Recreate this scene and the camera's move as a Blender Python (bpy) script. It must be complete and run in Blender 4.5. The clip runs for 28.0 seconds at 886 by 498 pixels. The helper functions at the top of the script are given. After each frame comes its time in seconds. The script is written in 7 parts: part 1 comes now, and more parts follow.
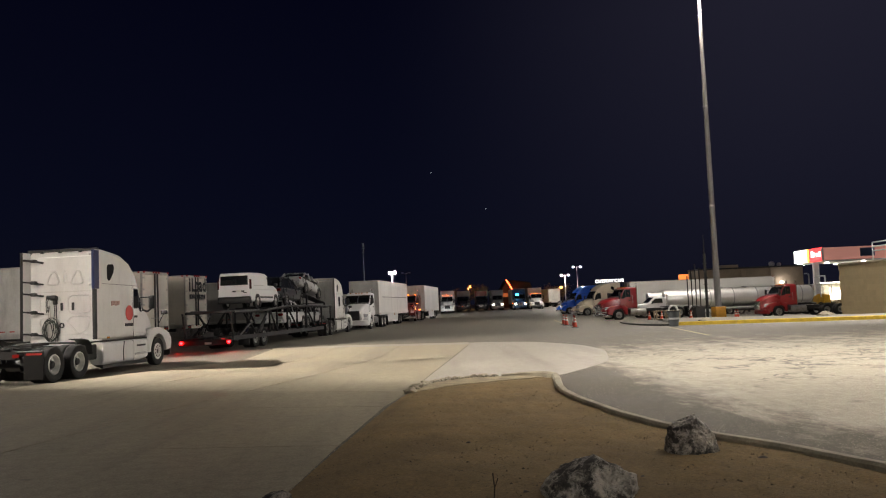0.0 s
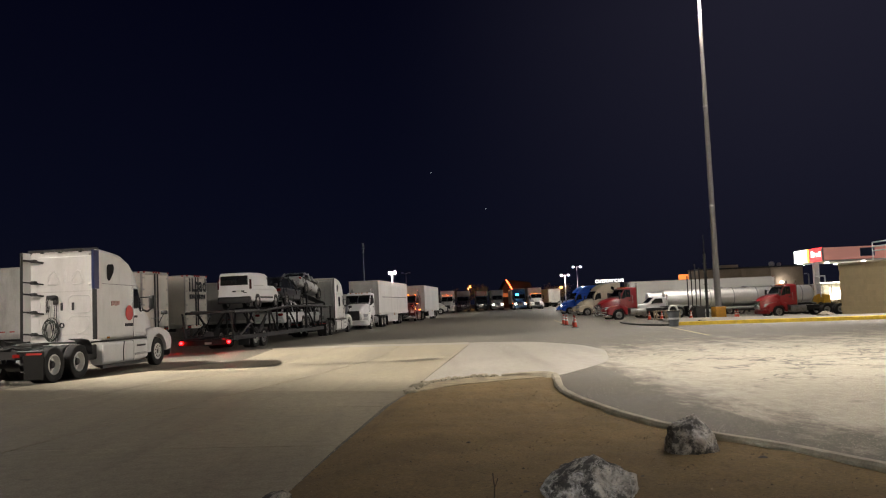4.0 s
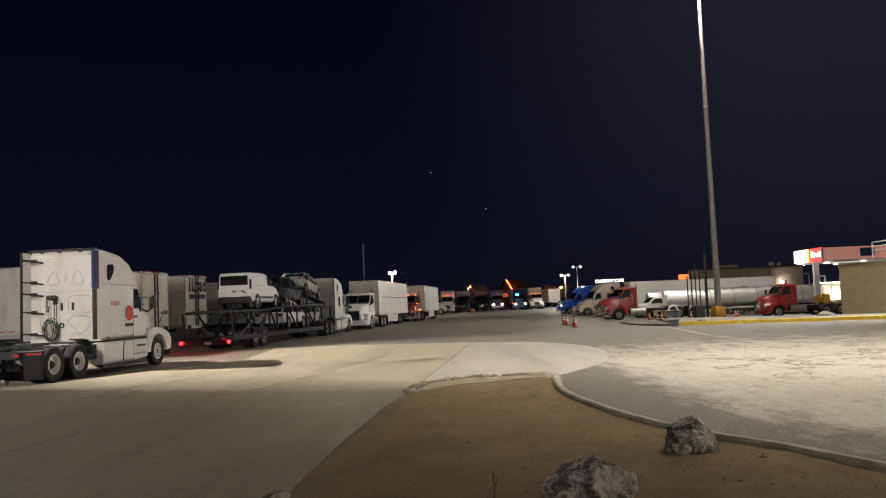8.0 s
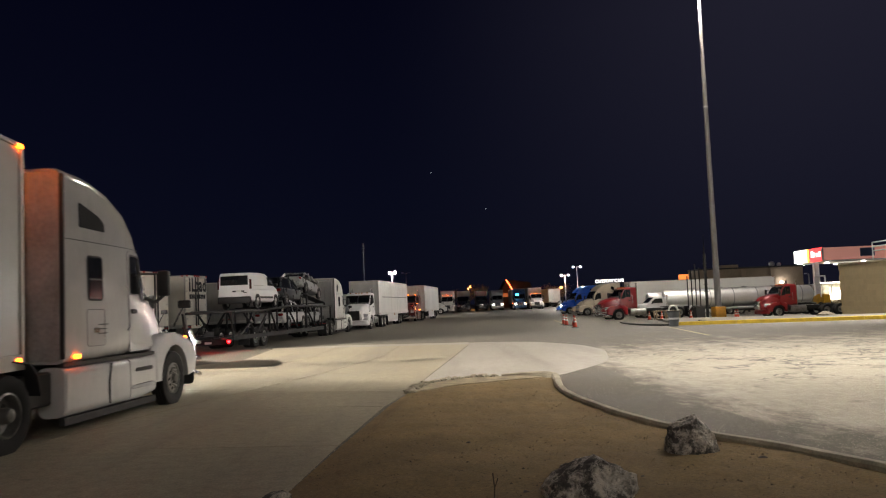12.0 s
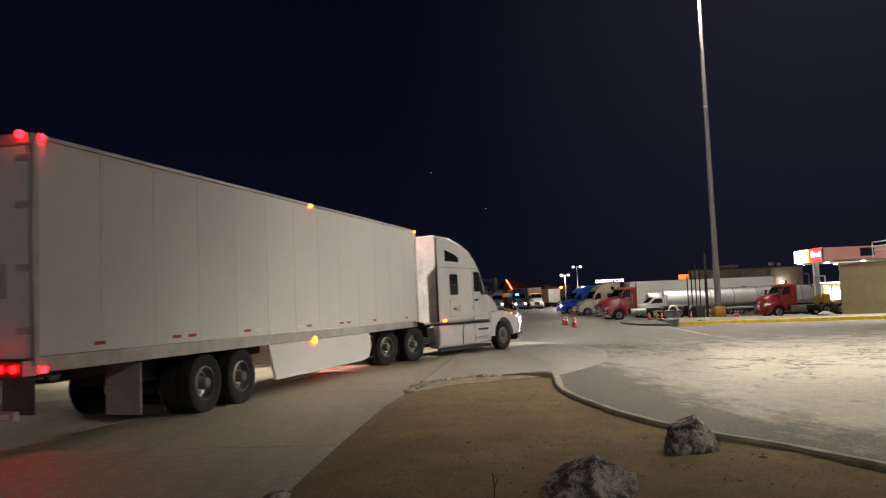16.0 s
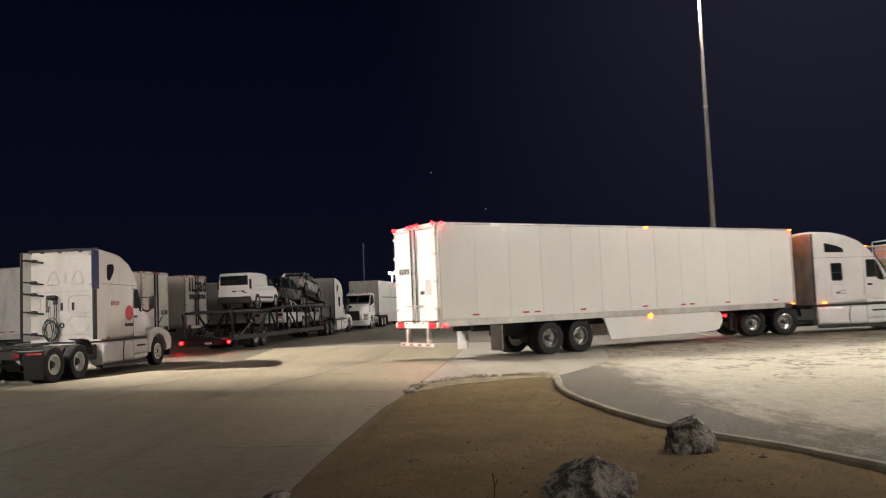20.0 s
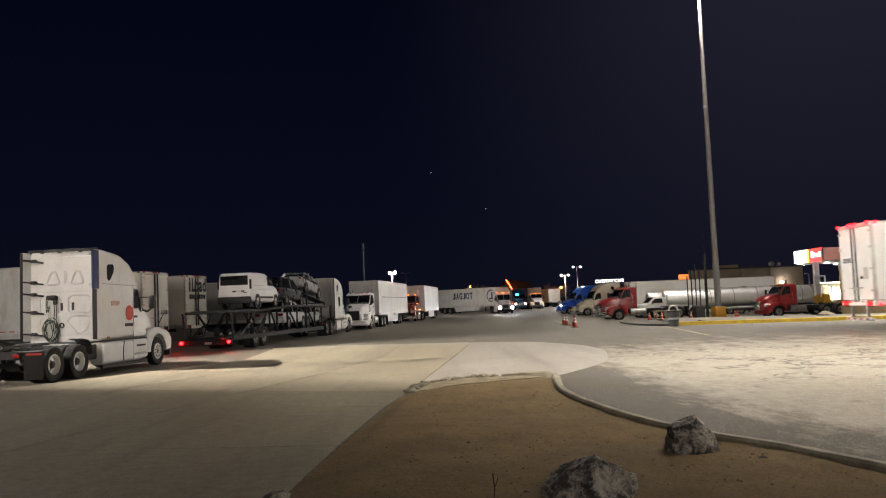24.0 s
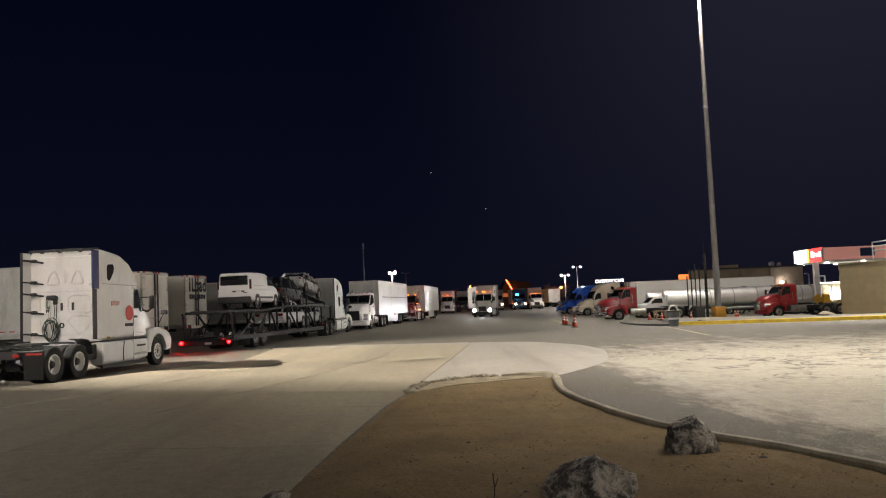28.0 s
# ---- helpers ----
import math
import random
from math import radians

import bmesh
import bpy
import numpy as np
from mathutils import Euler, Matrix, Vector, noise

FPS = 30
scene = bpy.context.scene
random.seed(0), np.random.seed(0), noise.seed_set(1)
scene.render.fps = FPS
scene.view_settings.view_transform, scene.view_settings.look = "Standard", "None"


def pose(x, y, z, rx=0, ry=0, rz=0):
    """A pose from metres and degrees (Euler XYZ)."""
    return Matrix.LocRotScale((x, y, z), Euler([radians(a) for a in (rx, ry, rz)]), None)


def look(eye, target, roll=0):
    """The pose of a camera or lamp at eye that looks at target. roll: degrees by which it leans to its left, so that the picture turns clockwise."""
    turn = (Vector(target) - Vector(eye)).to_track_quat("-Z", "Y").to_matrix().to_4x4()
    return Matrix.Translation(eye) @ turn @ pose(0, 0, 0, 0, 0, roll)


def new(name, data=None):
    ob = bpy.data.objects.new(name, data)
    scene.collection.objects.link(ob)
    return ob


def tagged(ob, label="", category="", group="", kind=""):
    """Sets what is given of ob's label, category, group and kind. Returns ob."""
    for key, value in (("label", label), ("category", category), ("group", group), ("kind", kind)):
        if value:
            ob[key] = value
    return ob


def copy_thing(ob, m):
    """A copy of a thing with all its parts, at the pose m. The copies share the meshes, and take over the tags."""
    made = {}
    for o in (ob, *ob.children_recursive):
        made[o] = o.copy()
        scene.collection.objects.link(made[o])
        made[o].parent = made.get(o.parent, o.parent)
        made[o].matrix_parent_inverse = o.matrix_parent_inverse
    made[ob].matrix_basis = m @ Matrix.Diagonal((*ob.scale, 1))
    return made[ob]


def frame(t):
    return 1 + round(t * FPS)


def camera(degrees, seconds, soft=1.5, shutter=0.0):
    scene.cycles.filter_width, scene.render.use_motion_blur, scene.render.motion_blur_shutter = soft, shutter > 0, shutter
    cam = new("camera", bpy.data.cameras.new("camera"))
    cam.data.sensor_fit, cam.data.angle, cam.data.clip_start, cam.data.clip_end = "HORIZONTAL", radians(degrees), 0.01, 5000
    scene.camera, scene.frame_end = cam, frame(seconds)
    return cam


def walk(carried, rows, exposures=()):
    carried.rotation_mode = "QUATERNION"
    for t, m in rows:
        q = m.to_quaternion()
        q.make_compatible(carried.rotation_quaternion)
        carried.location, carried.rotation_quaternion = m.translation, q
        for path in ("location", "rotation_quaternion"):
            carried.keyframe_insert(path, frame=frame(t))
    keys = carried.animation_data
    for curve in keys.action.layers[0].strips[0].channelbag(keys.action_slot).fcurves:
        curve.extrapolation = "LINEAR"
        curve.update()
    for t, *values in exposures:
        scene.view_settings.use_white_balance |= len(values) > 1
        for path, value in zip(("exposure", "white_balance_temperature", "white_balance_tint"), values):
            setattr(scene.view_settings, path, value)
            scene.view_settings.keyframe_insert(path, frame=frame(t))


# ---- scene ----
cam = camera(57.02, 28.0, soft=1.15, shutter=0.5)
EYE = (0.0, 0.0, 1.68)
AIM = (0.0, 10.0, 1.68 + 10.0 * math.tan(radians(3.9406)))
walk(cam, [(0.0, look(EYE, AIM, -2.357)), (28.0, look(EYE, AIM, -2.357))], [(0.0, 0.0), (28.0, 0.0)])


# ---- night sky ----
def night_world():
    w = bpy.data.worlds.new("night_sky")
    scene.world = w
    w.use_nodes = True
    nt = w.node_tree
    bg = nt.nodes["Background"]
    tc = nt.nodes.new("ShaderNodeTexCoord")
    sep = nt.nodes.new("ShaderNodeSeparateXYZ")
    ramp = nt.nodes.new("ShaderNodeValToRGB")
    nt.links.new(tc.outputs["Generated"], sep.inputs[0])
    nt.links.new(sep.outputs["Z"], ramp.inputs[0])
    # sky painted brighter to the upper right, for glare round the mast lamp
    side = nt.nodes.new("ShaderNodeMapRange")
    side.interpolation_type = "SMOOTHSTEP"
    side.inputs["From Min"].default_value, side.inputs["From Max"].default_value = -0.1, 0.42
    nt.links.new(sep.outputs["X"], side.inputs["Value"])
    mast_glare = nt.nodes.new("ShaderNodeVectorMath")
    mast_glare.operation = "SCALE"
    mast_glare.inputs[0].default_value = (0.0082, 0.0076, 0.0112)
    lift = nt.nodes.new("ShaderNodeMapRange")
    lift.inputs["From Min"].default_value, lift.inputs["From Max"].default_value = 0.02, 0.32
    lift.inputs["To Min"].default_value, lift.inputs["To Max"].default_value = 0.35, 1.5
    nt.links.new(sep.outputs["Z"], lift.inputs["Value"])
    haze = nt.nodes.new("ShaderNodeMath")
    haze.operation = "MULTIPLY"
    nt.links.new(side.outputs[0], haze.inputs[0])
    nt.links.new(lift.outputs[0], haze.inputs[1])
    nt.links.new(haze.outputs[0], mast_glare.inputs["Scale"])
    both = nt.nodes.new("ShaderNodeVectorMath")
    nt.links.new(ramp.outputs[0], both.inputs[0])
    nt.links.new(mast_glare.outputs[0], both.inputs[1])
    nt.links.new(both.outputs[0], bg.inputs[0])
    ramp.color_ramp.elements[0].position = 0.0
    ramp.color_ramp.elements[0].color = (0.0036, 0.0042, 0.0100, 1)
    ramp.color_ramp.elements[1].position = 0.42
    ramp.color_ramp.elements[1].color = (0.0012, 0.0014, 0.0064, 1)
    e = ramp.color_ramp.elements.new(0.12)
    e.color = (0.0026, 0.0032, 0.0098, 1)
    bg.inputs[1].default_value = 1.0


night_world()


def lamp(name, kind, eye, target, watts, colour, size=0.5, spot=None, blend=0.5):
    d = bpy.data.lights.new(name, kind)
    d.energy, d.color = watts, colour
    if kind == "AREA":
        d.shape, d.size = "DISK", size
    else:
        d.shadow_soft_size = size
    if kind == "SPOT":
        d.spot_size, d.spot_blend = radians(spot), blend
    ob = new(name, d)
    ob.matrix_world = look(eye, target)
    return ob


COOL = (1.0, 0.925, 0.85)
LOTC = (1.0, 0.92, 0.82)
# the high mast ahead, pole lamps beside the drive, pole lamps beside the lot
lamp("mast_light", "AREA", (24.8, 74.4, 30.9), (21.0, 66.0, 0), 19000, (1.0, 0.905, 0.8), 1.6)
lamp("drive_light", "SPOT", (-34.0, 28.3, 19.5), (1.5, 30.2, 0), 215000, (1.0, 0.915, 0.82), 0.25, 43, 0.7)
lamp("drive_light_near", "SPOT", (-19.0, 26.5, 10.4), (-4.0, 10.0, 0), 1300, (1.0, 0.9, 0.78), 0.2, 62, 0.8)
lamp("row_side_light", "SPOT", (-15.0, 6.0, 9.5), (-13.6, 29.5, 2.4), 13500, (1.0, 0.89, 0.78), 0.2, 42, 0.9)
lamp("pavement_light", "SPOT", (26.5, 43.5, 10.0), (26.5, 52.0, 0), 8500, COOL, 0.25, 160, 0.4)
lamp("lot_light", "SPOT", (15.0, 12.5, 14.0), (9.5, 15.0, 0), 11500, LOTC, 0.25, 78, 0.8)
lamp("yard_light", "SPOT", (19.5, 18.0, 9.0), (8.5, 26.5, 0), 9300, (1.0, 0.925, 0.84), 0.25, 107, 0.6)
lamp("rear_light", "SPOT", (3.0, -8.0, 6.5), (-1.5, 9.0, 1.0), 1700, LOTC, 0.25, 120, 0.6)
lamp("row_light", "SPOT", (-7.3, 118.0, 6.6), (-1.0, 128.0, 0), 7000, COOL, 0.25, 165, 0.3)
lamp("entry_light", "SPOT", (24.6, 150.0, 7.2), (18.0, 143.0, 0), 11000, COOL, 0.3, 150, 0.4)
lamp("entry_light_far", "POINT", (26.0, 175.0, 6.4), (26.0, 175.0, 0), 2600, COOL, 0.25)
lamp("sodium_light", "POINT", (6.3, 206.0, 5.4), (6.3, 206.0, 0), 1300, (1.0, 0.42, 0.1), 0.25)
lamp("sodium_light_far", "POINT", (31.4, 221.0, 4.6), (31.4, 221.0, 0), 800, (1.0, 0.42, 0.1), 0.25)
lamp("canopy_light", "AREA", (58.0, 122.0, 5.55), (58.0, 122.0, 0), 2600, COOL, 4.0)
lamp("store_wall_light", "POINT", (46.2, 111.2, 2.7), (46.2, 111.2, 0), 120, COOL, 0.15)


# ---- materials ----
MATS = {}


def mk(name, rgb, rough=0.5, metal=0.0, var=0.18, scale=2.0, bump=0.0, bscale=60.0, coat=0.0, dirt=0.0, rand=0.0, stretch=(1, 1, 1)):
    """A surface with colour that varies at two scales, fine relief and some dirt."""
    if name in MATS:
        return MATS[name]
    m = bpy.data.materials.new(name)
    m.use_nodes = True
    nt = m.node_tree
    p = nt.nodes["Principled BSDF"]
    tc = nt.nodes.new("ShaderNodeTexCoord")
    mp = nt.nodes.new("ShaderNodeMapping")
    mp.inputs["Scale"].default_value = stretch
    where = tc.outputs["Object"]
    if rand:
        # each piece takes its own stretch of the pattern
        spot = nt.nodes.new("ShaderNodeObjectInfo")
        jump = nt.nodes.new("ShaderNodeVectorMath")
        jump.operation = "SCALE"
        jump.inputs[0].default_value = (61.0, 37.0, 83.0)
        nt.links.new(spot.outputs["Random"], jump.inputs["Scale"])
        shift = nt.nodes.new("ShaderNodeVectorMath")
        nt.links.new(where, shift.inputs[0])
        nt.links.new(jump.outputs[0], shift.inputs[1])
        where = shift.outputs[0]
    nt.links.new(where, mp.inputs[0])
    n1 = nt.nodes.new("ShaderNodeTexNoise")
    n1.inputs["Scale"].default_value, n1.inputs["Detail"].default_value = scale, 5
    nt.links.new(mp.outputs[0], n1.inputs["Vector"])
    r1 = nt.nodes.new("ShaderNodeMapRange")
    r1.inputs["From Min"].default_value, r1.inputs["From Max"].default_value = 0.3, 0.7
    r1.inputs["To Min"].default_value, r1.inputs["To Max"].default_value = 1 - var, 1 + var
    nt.links.new(n1.outputs["Fac"], r1.inputs["Value"])
    n2 = nt.nodes.new("ShaderNodeTexNoise")
    n2.inputs["Scale"].default_value, n2.inputs["Detail"].default_value = scale * 12, 3
    nt.links.new(mp.outputs[0], n2.inputs["Vector"])
    r2 = nt.nodes.new("ShaderNodeMapRange")
    r2.inputs["From Min"].default_value, r2.inputs["From Max"].default_value = 0.3, 0.7
    r2.inputs["To Min"].default_value, r2.inputs["To Max"].default_value = 1 - var * 0.5, 1 + var * 0.5
    nt.links.new(n2.outputs["Fac"], r2.inputs["Value"])
    mul = nt.nodes.new("ShaderNodeMath")
    mul.operation = "MULTIPLY"
    nt.links.new(r1.outputs[0], mul.inputs[0])
    nt.links.new(r2.outputs[0], mul.inputs[1])
    fac = mul.outputs[0]
    if rand:
        oi = nt.nodes.new("ShaderNodeObjectInfo")
        rr = nt.nodes.new("ShaderNodeMapRange")
        rr.inputs["To Min"].default_value, rr.inputs["To Max"].default_value = 1 - rand, 1 + rand
        nt.links.new(oi.outputs["Random"], rr.inputs["Value"])
        mm = nt.nodes.new("ShaderNodeMath")
        mm.operation = "MULTIPLY"
        nt.links.new(fac, mm.inputs[0])
        nt.links.new(rr.outputs[0], mm.inputs[1])
        fac = mm.outputs[0]
    vm = nt.nodes.new("ShaderNodeVectorMath")
    vm.operation = "SCALE"
    vm.inputs[0].default_value = rgb
    nt.links.new(fac, vm.inputs["Scale"])
    col = vm.outputs[0]
    if dirt:
        n3 = nt.nodes.new("ShaderNodeTexNoise")
        n3.inputs["Scale"].default_value, n3.inputs["Detail"].default_value, n3.inputs["Roughness"].default_value = 1.1, 8, 0.65
        mp3 = nt.nodes.new("ShaderNodeMapping")
        mp3.inputs["Scale"].default_value = (2.2, 2.2, 0.5)
        nt.links.new(where, mp3.inputs[0])
        nt.links.new(mp3.outputs[0], n3.inputs["Vector"])
        r3 = nt.nodes.new("ShaderNodeMapRange")
        r3.inputs["From Min"].default_value, r3.inputs["From Max"].default_value, r3.inputs["To Max"].default_value = 0.5, 0.78, dirt
        nt.links.new(n3.outputs["Fac"], r3.inputs["Value"])
        mx = nt.nodes.new("ShaderNodeMix")
        mx.data_type = "RGBA"
        nt.links.new(r3.outputs[0], mx.inputs["Factor"])
        nt.links.new(col, mx.inputs["A"])
        mx.inputs["B"].default_value = (0.11, 0.09, 0.065, 1)
        col = mx.outputs["Result"]
    nt.links.new(col, p.inputs["Base Color"])
    rg = nt.nodes.new("ShaderNodeMapRange")
    rg.inputs["From Min"].default_value, rg.inputs["From Max"].default_value = 0.3, 0.7
    rg.inputs["To Min"].default_value, rg.inputs["To Max"].default_value = max(rough - min(0.08, var), 0.03), min(rough + min(0.1, var), 1)
    nt.links.new(n1.outputs["Fac"], rg.inputs["Value"])
    nt.links.new(rg.outputs[0], p.inputs["Roughness"])
    p.inputs["Metallic"].default_value = metal
    p.inputs["Coat Weight"].default_value = coat
    p.inputs["Coat Roughness"].default_value = 0.12
    if bump:
        nb = nt.nodes.new("ShaderNodeTexNoise")
        nb.inputs["Scale"].default_value, nb.inputs["Detail"].default_value = bscale, 4
        nt.links.new(tc.outputs["Object"], nb.inputs["Vector"])
        b = nt.nodes.new("ShaderNodeBump")
        b.inputs["Strength"].default_value, b.inputs["Distance"].default_value = bump, 0.01
        nt.links.new(nb.outputs["Fac"], b.inputs["Height"])
        nt.links.new(b.outputs[0], p.inputs["Normal"])
    MATS[name] = m
    return m


def glow(name, rgb, strength):
    if name in MATS:
        return MATS[name]
    m = bpy.data.materials.new(name)
    m.use_nodes = True
    p = m.node_tree.nodes["Principled BSDF"]
    p.inputs["Base Color"].default_value = (*rgb, 1)
    p.inputs["Emission Color"].default_value = (*rgb, 1)
    p.inputs["Emission Strength"].default_value = strength
    MATS[name] = m
    return m


def glass(name, rgb=(0.012, 0.014, 0.016)):
    if name in MATS:
        return MATS[name]
    m = bpy.data.materials.new(name)
    m.use_nodes = True
    p = m.node_tree.nodes["Principled BSDF"]
    p.inputs["Base Color"].default_value = (*rgb, 1)
    p.inputs["Roughness"].default_value = 0.11
    p.inputs["IOR"].default_value = 1.5
    MATS[name] = m
    return m


def ground_mat(kind):
    """Asphalt and concrete in the plan's own metres: grain, stains, tyre wear, cracks, and the pale areas where the seal coat is gone."""
    m = bpy.data.materials.new(kind)
    m.use_nodes = True
    nt = m.node_tree
    p = nt.nodes["Principled BSDF"]
    N, Lk = nt.nodes.new, nt.links.new
    geo = N("ShaderNodeNewGeometry")
    pos = geo.outputs["Position"]

    def noise_at(scale, detail=4, stretch=None, rough=0.55):
        n = N("ShaderNodeTexNoise")
        n.inputs["Scale"].default_value, n.inputs["Detail"].default_value, n.inputs["Roughness"].default_value = scale, detail, rough
        src = pos
        if stretch:
            mp = N("ShaderNodeMapping")
            mp.inputs["Scale"].default_value = stretch
            Lk(pos, mp.inputs[0])
            src = mp.outputs[0]
        Lk(src, n.inputs["Vector"])
        return n.outputs["Fac"]

    def rng(v, a, b, c, d):
        r = N("ShaderNodeMapRange")
        for k, x in (("From Min", a), ("From Max", b), ("To Min", c), ("To Max", d)):
            r.inputs[k].default_value = x
        Lk(v, r.inputs["Value"])
        return r.outputs[0]

    def op(kind_, a, b):
        q = N("ShaderNodeMath")
        q.operation = kind_
        for i, x in enumerate((a, b)):
            if isinstance(x, (int, float)):
                q.inputs[i].default_value = x
            else:
                Lk(x, q.inputs[i])
        return q.outputs[0]

    def mix(f, a, b):
        q = N("ShaderNodeMix")
        q.data_type = "RGBA"
        Lk(f, q.inputs["Factor"])
        for k, x in (("A", a), ("B", b)):
            if isinstance(x, tuple):
                q.inputs[k].default_value = (*x, 1)
            else:
                Lk(x, q.inputs[k])
        return q.outputs["Result"]

    sep = N("ShaderNodeSeparateXYZ")
    Lk(pos, sep.inputs[0])
    X, Y = sep.outputs["X"], sep.outputs["Y"]
    grain = noise_at(38, 3)
    stains = noise_at(0.35, 6)
    if kind == "asphalt":
        # far asphalt painted lighter along Y, for the light towards the lamp pool
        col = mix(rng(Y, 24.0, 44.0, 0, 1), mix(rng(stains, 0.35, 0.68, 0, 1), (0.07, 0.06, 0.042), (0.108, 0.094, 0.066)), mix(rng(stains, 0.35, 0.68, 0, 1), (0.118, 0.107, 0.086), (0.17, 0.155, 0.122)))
        # worn pale stretch of the lot
        streak = noise_at(1.0, 10, (1.35, 0.6, 1), 0.76)
        side = rng(op("ADD", X, rng(Y, 4.0, 12.0, -2.0, 0.0)), 3.1, 4.9, 0, 0.5)
        near = rng(X, 5.0, 9.0, 0.05, 0.16)
        far = rng(Y, 22.0, 36.0, 0.02, -0.62)
        s = op("ADD", op("ADD", side, near), op("ADD", far, rng(streak, 0.25, 0.75, -0.35, 0.35)))
        worn = op("MULTIPLY", rng(s, 0.24, 0.50, 0, 1), rng(noise_at(3.2, 7, (1.3, 0.6, 1), 0.7), 0.3, 0.6, 0.72, 1))
        col = mix(worn, col, (0.37, 0.337, 0.262))
        # cracks
        vor = N("ShaderNodeTexVoronoi")
        vor.feature = "DISTANCE_TO_EDGE"
        vor.inputs["Scale"].default_value = 0.8
        wob = N("ShaderNodeMix")
        wob.data_type = "VECTOR"
        wob.inputs["Factor"].default_value = 0.35
        nn = N("ShaderNodeTexNoise")
        nn.inputs["Scale"].default_value, nn.inputs["Detail"].default_value = 0.9, 5
        Lk(pos, nn.inputs["Vector"])
        Lk(pos, wob.inputs["A"])
        va = N("ShaderNodeVectorMath")
        va.operation = "MULTIPLY_ADD"
        va.inputs[1].default_value = (3, 3, 3)
        Lk(nn.outputs["Color"], va.inputs[0])
        Lk(pos, va.inputs[2])
        sq = N("ShaderNodeVectorMath")
        sq.operation = "MULTIPLY"
        sq.inputs[1].default_value = (1.5, 0.6, 1)
        Lk(va.outputs[0], sq.inputs[0])
        Lk(sq.outputs[0], vor.inputs["Vector"])
        gate = rng(noise_at(0.5, 2), 0.42, 0.52, 0, 1)
        reach = op("MULTIPLY", op("MULTIPLY", rng(Y, 14.5, 16.5, 0, 1), rng(Y, 25, 32, 1, 0)), rng(X, 4.2, 6, 0, 1))
        crack = op("MULTIPLY", op("MULTIPLY", rng(vor.outputs["Distance"], 0.025, 0.06, 1, 0), gate), reach)
        col = mix(op("MULTIPLY", crack, 0.85), col, (0.05, 0.048, 0.044))
        # quartz grains where the binder has worn off
        dots = N("ShaderNodeTexVoronoi")
        dots.inputs["Scale"].default_value = 46
        Lk(pos, dots.inputs["Vector"])
        pick = N("ShaderNodeSeparateXYZ")
        Lk(dots.outputs["Color"], pick.inputs[0])
        col = mix(op("MULTIPLY", rng(dots.outputs["Distance"], 0.22, 0.36, 0.9, 0), rng(pick.outputs["X"], 0.62, 0.68, 0, 1)), col, (0.6, 0.55, 0.43))
        col = mix(rng(noise_at(33, 1), 0.60, 0.68, 0, 0.5), col, (0.03, 0.028, 0.024))
        rough = 0.72
    else:
        base = (0.36, 0.318, 0.225) if kind == "concrete" else (0.36, 0.333, 0.28)
        dark = (0.265, 0.23, 0.16) if kind == "concrete" else (0.26, 0.238, 0.195)
        col = mix(rng(stains, 0.32, 0.66, 0, 1), dark, base)
        lane = noise_at(1.0, 4, (0.9, 0.06, 1))
        col = mix(rng(lane, 0.5, 0.72, 0, 0.45), col, (0.15, 0.132, 0.105))
        spots = noise_at(2.3, 2)
        col = mix(rng(spots, 0.70, 0.76, 0, 0.55), col, (0.09, 0.08, 0.07))
        rough = 0.62
    grit = noise_at(85, 2)
    tone = op("MULTIPLY", rng(grain, 0.3, 0.7, 0.8, 1.2), rng(grit, 0.3, 0.7, 0.72, 1.28) if kind == "asphalt" else rng(grit, 0.3, 0.7, 0.9, 1.1))
    tone = op("MULTIPLY", tone, rng(noise_at(5.5, 5, None, 0.7), 0.3, 0.7, 0.84, 1.16))
    sc = N("ShaderNodeVectorMath")
    sc.operation = "SCALE"
    Lk(col, sc.inputs[0])
    Lk(tone, sc.inputs["Scale"])
    Lk(sc.outputs[0], p.inputs["Base Color"])
    Lk(rng(stains, 0.3, 0.7, rough - 0.12, rough + 0.12), p.inputs["Roughness"])
    b = N("ShaderNodeBump")
    b.inputs["Strength"].default_value, b.inputs["Distance"].default_value = 0.45, 0.012
    Lk(op("ADD", grain, op("MULTIPLY", noise_at(9, 4), 1.2)), b.inputs["Height"])
    Lk(b.outputs[0], p.inputs["Normal"])
    MATS[kind] = m
    return m


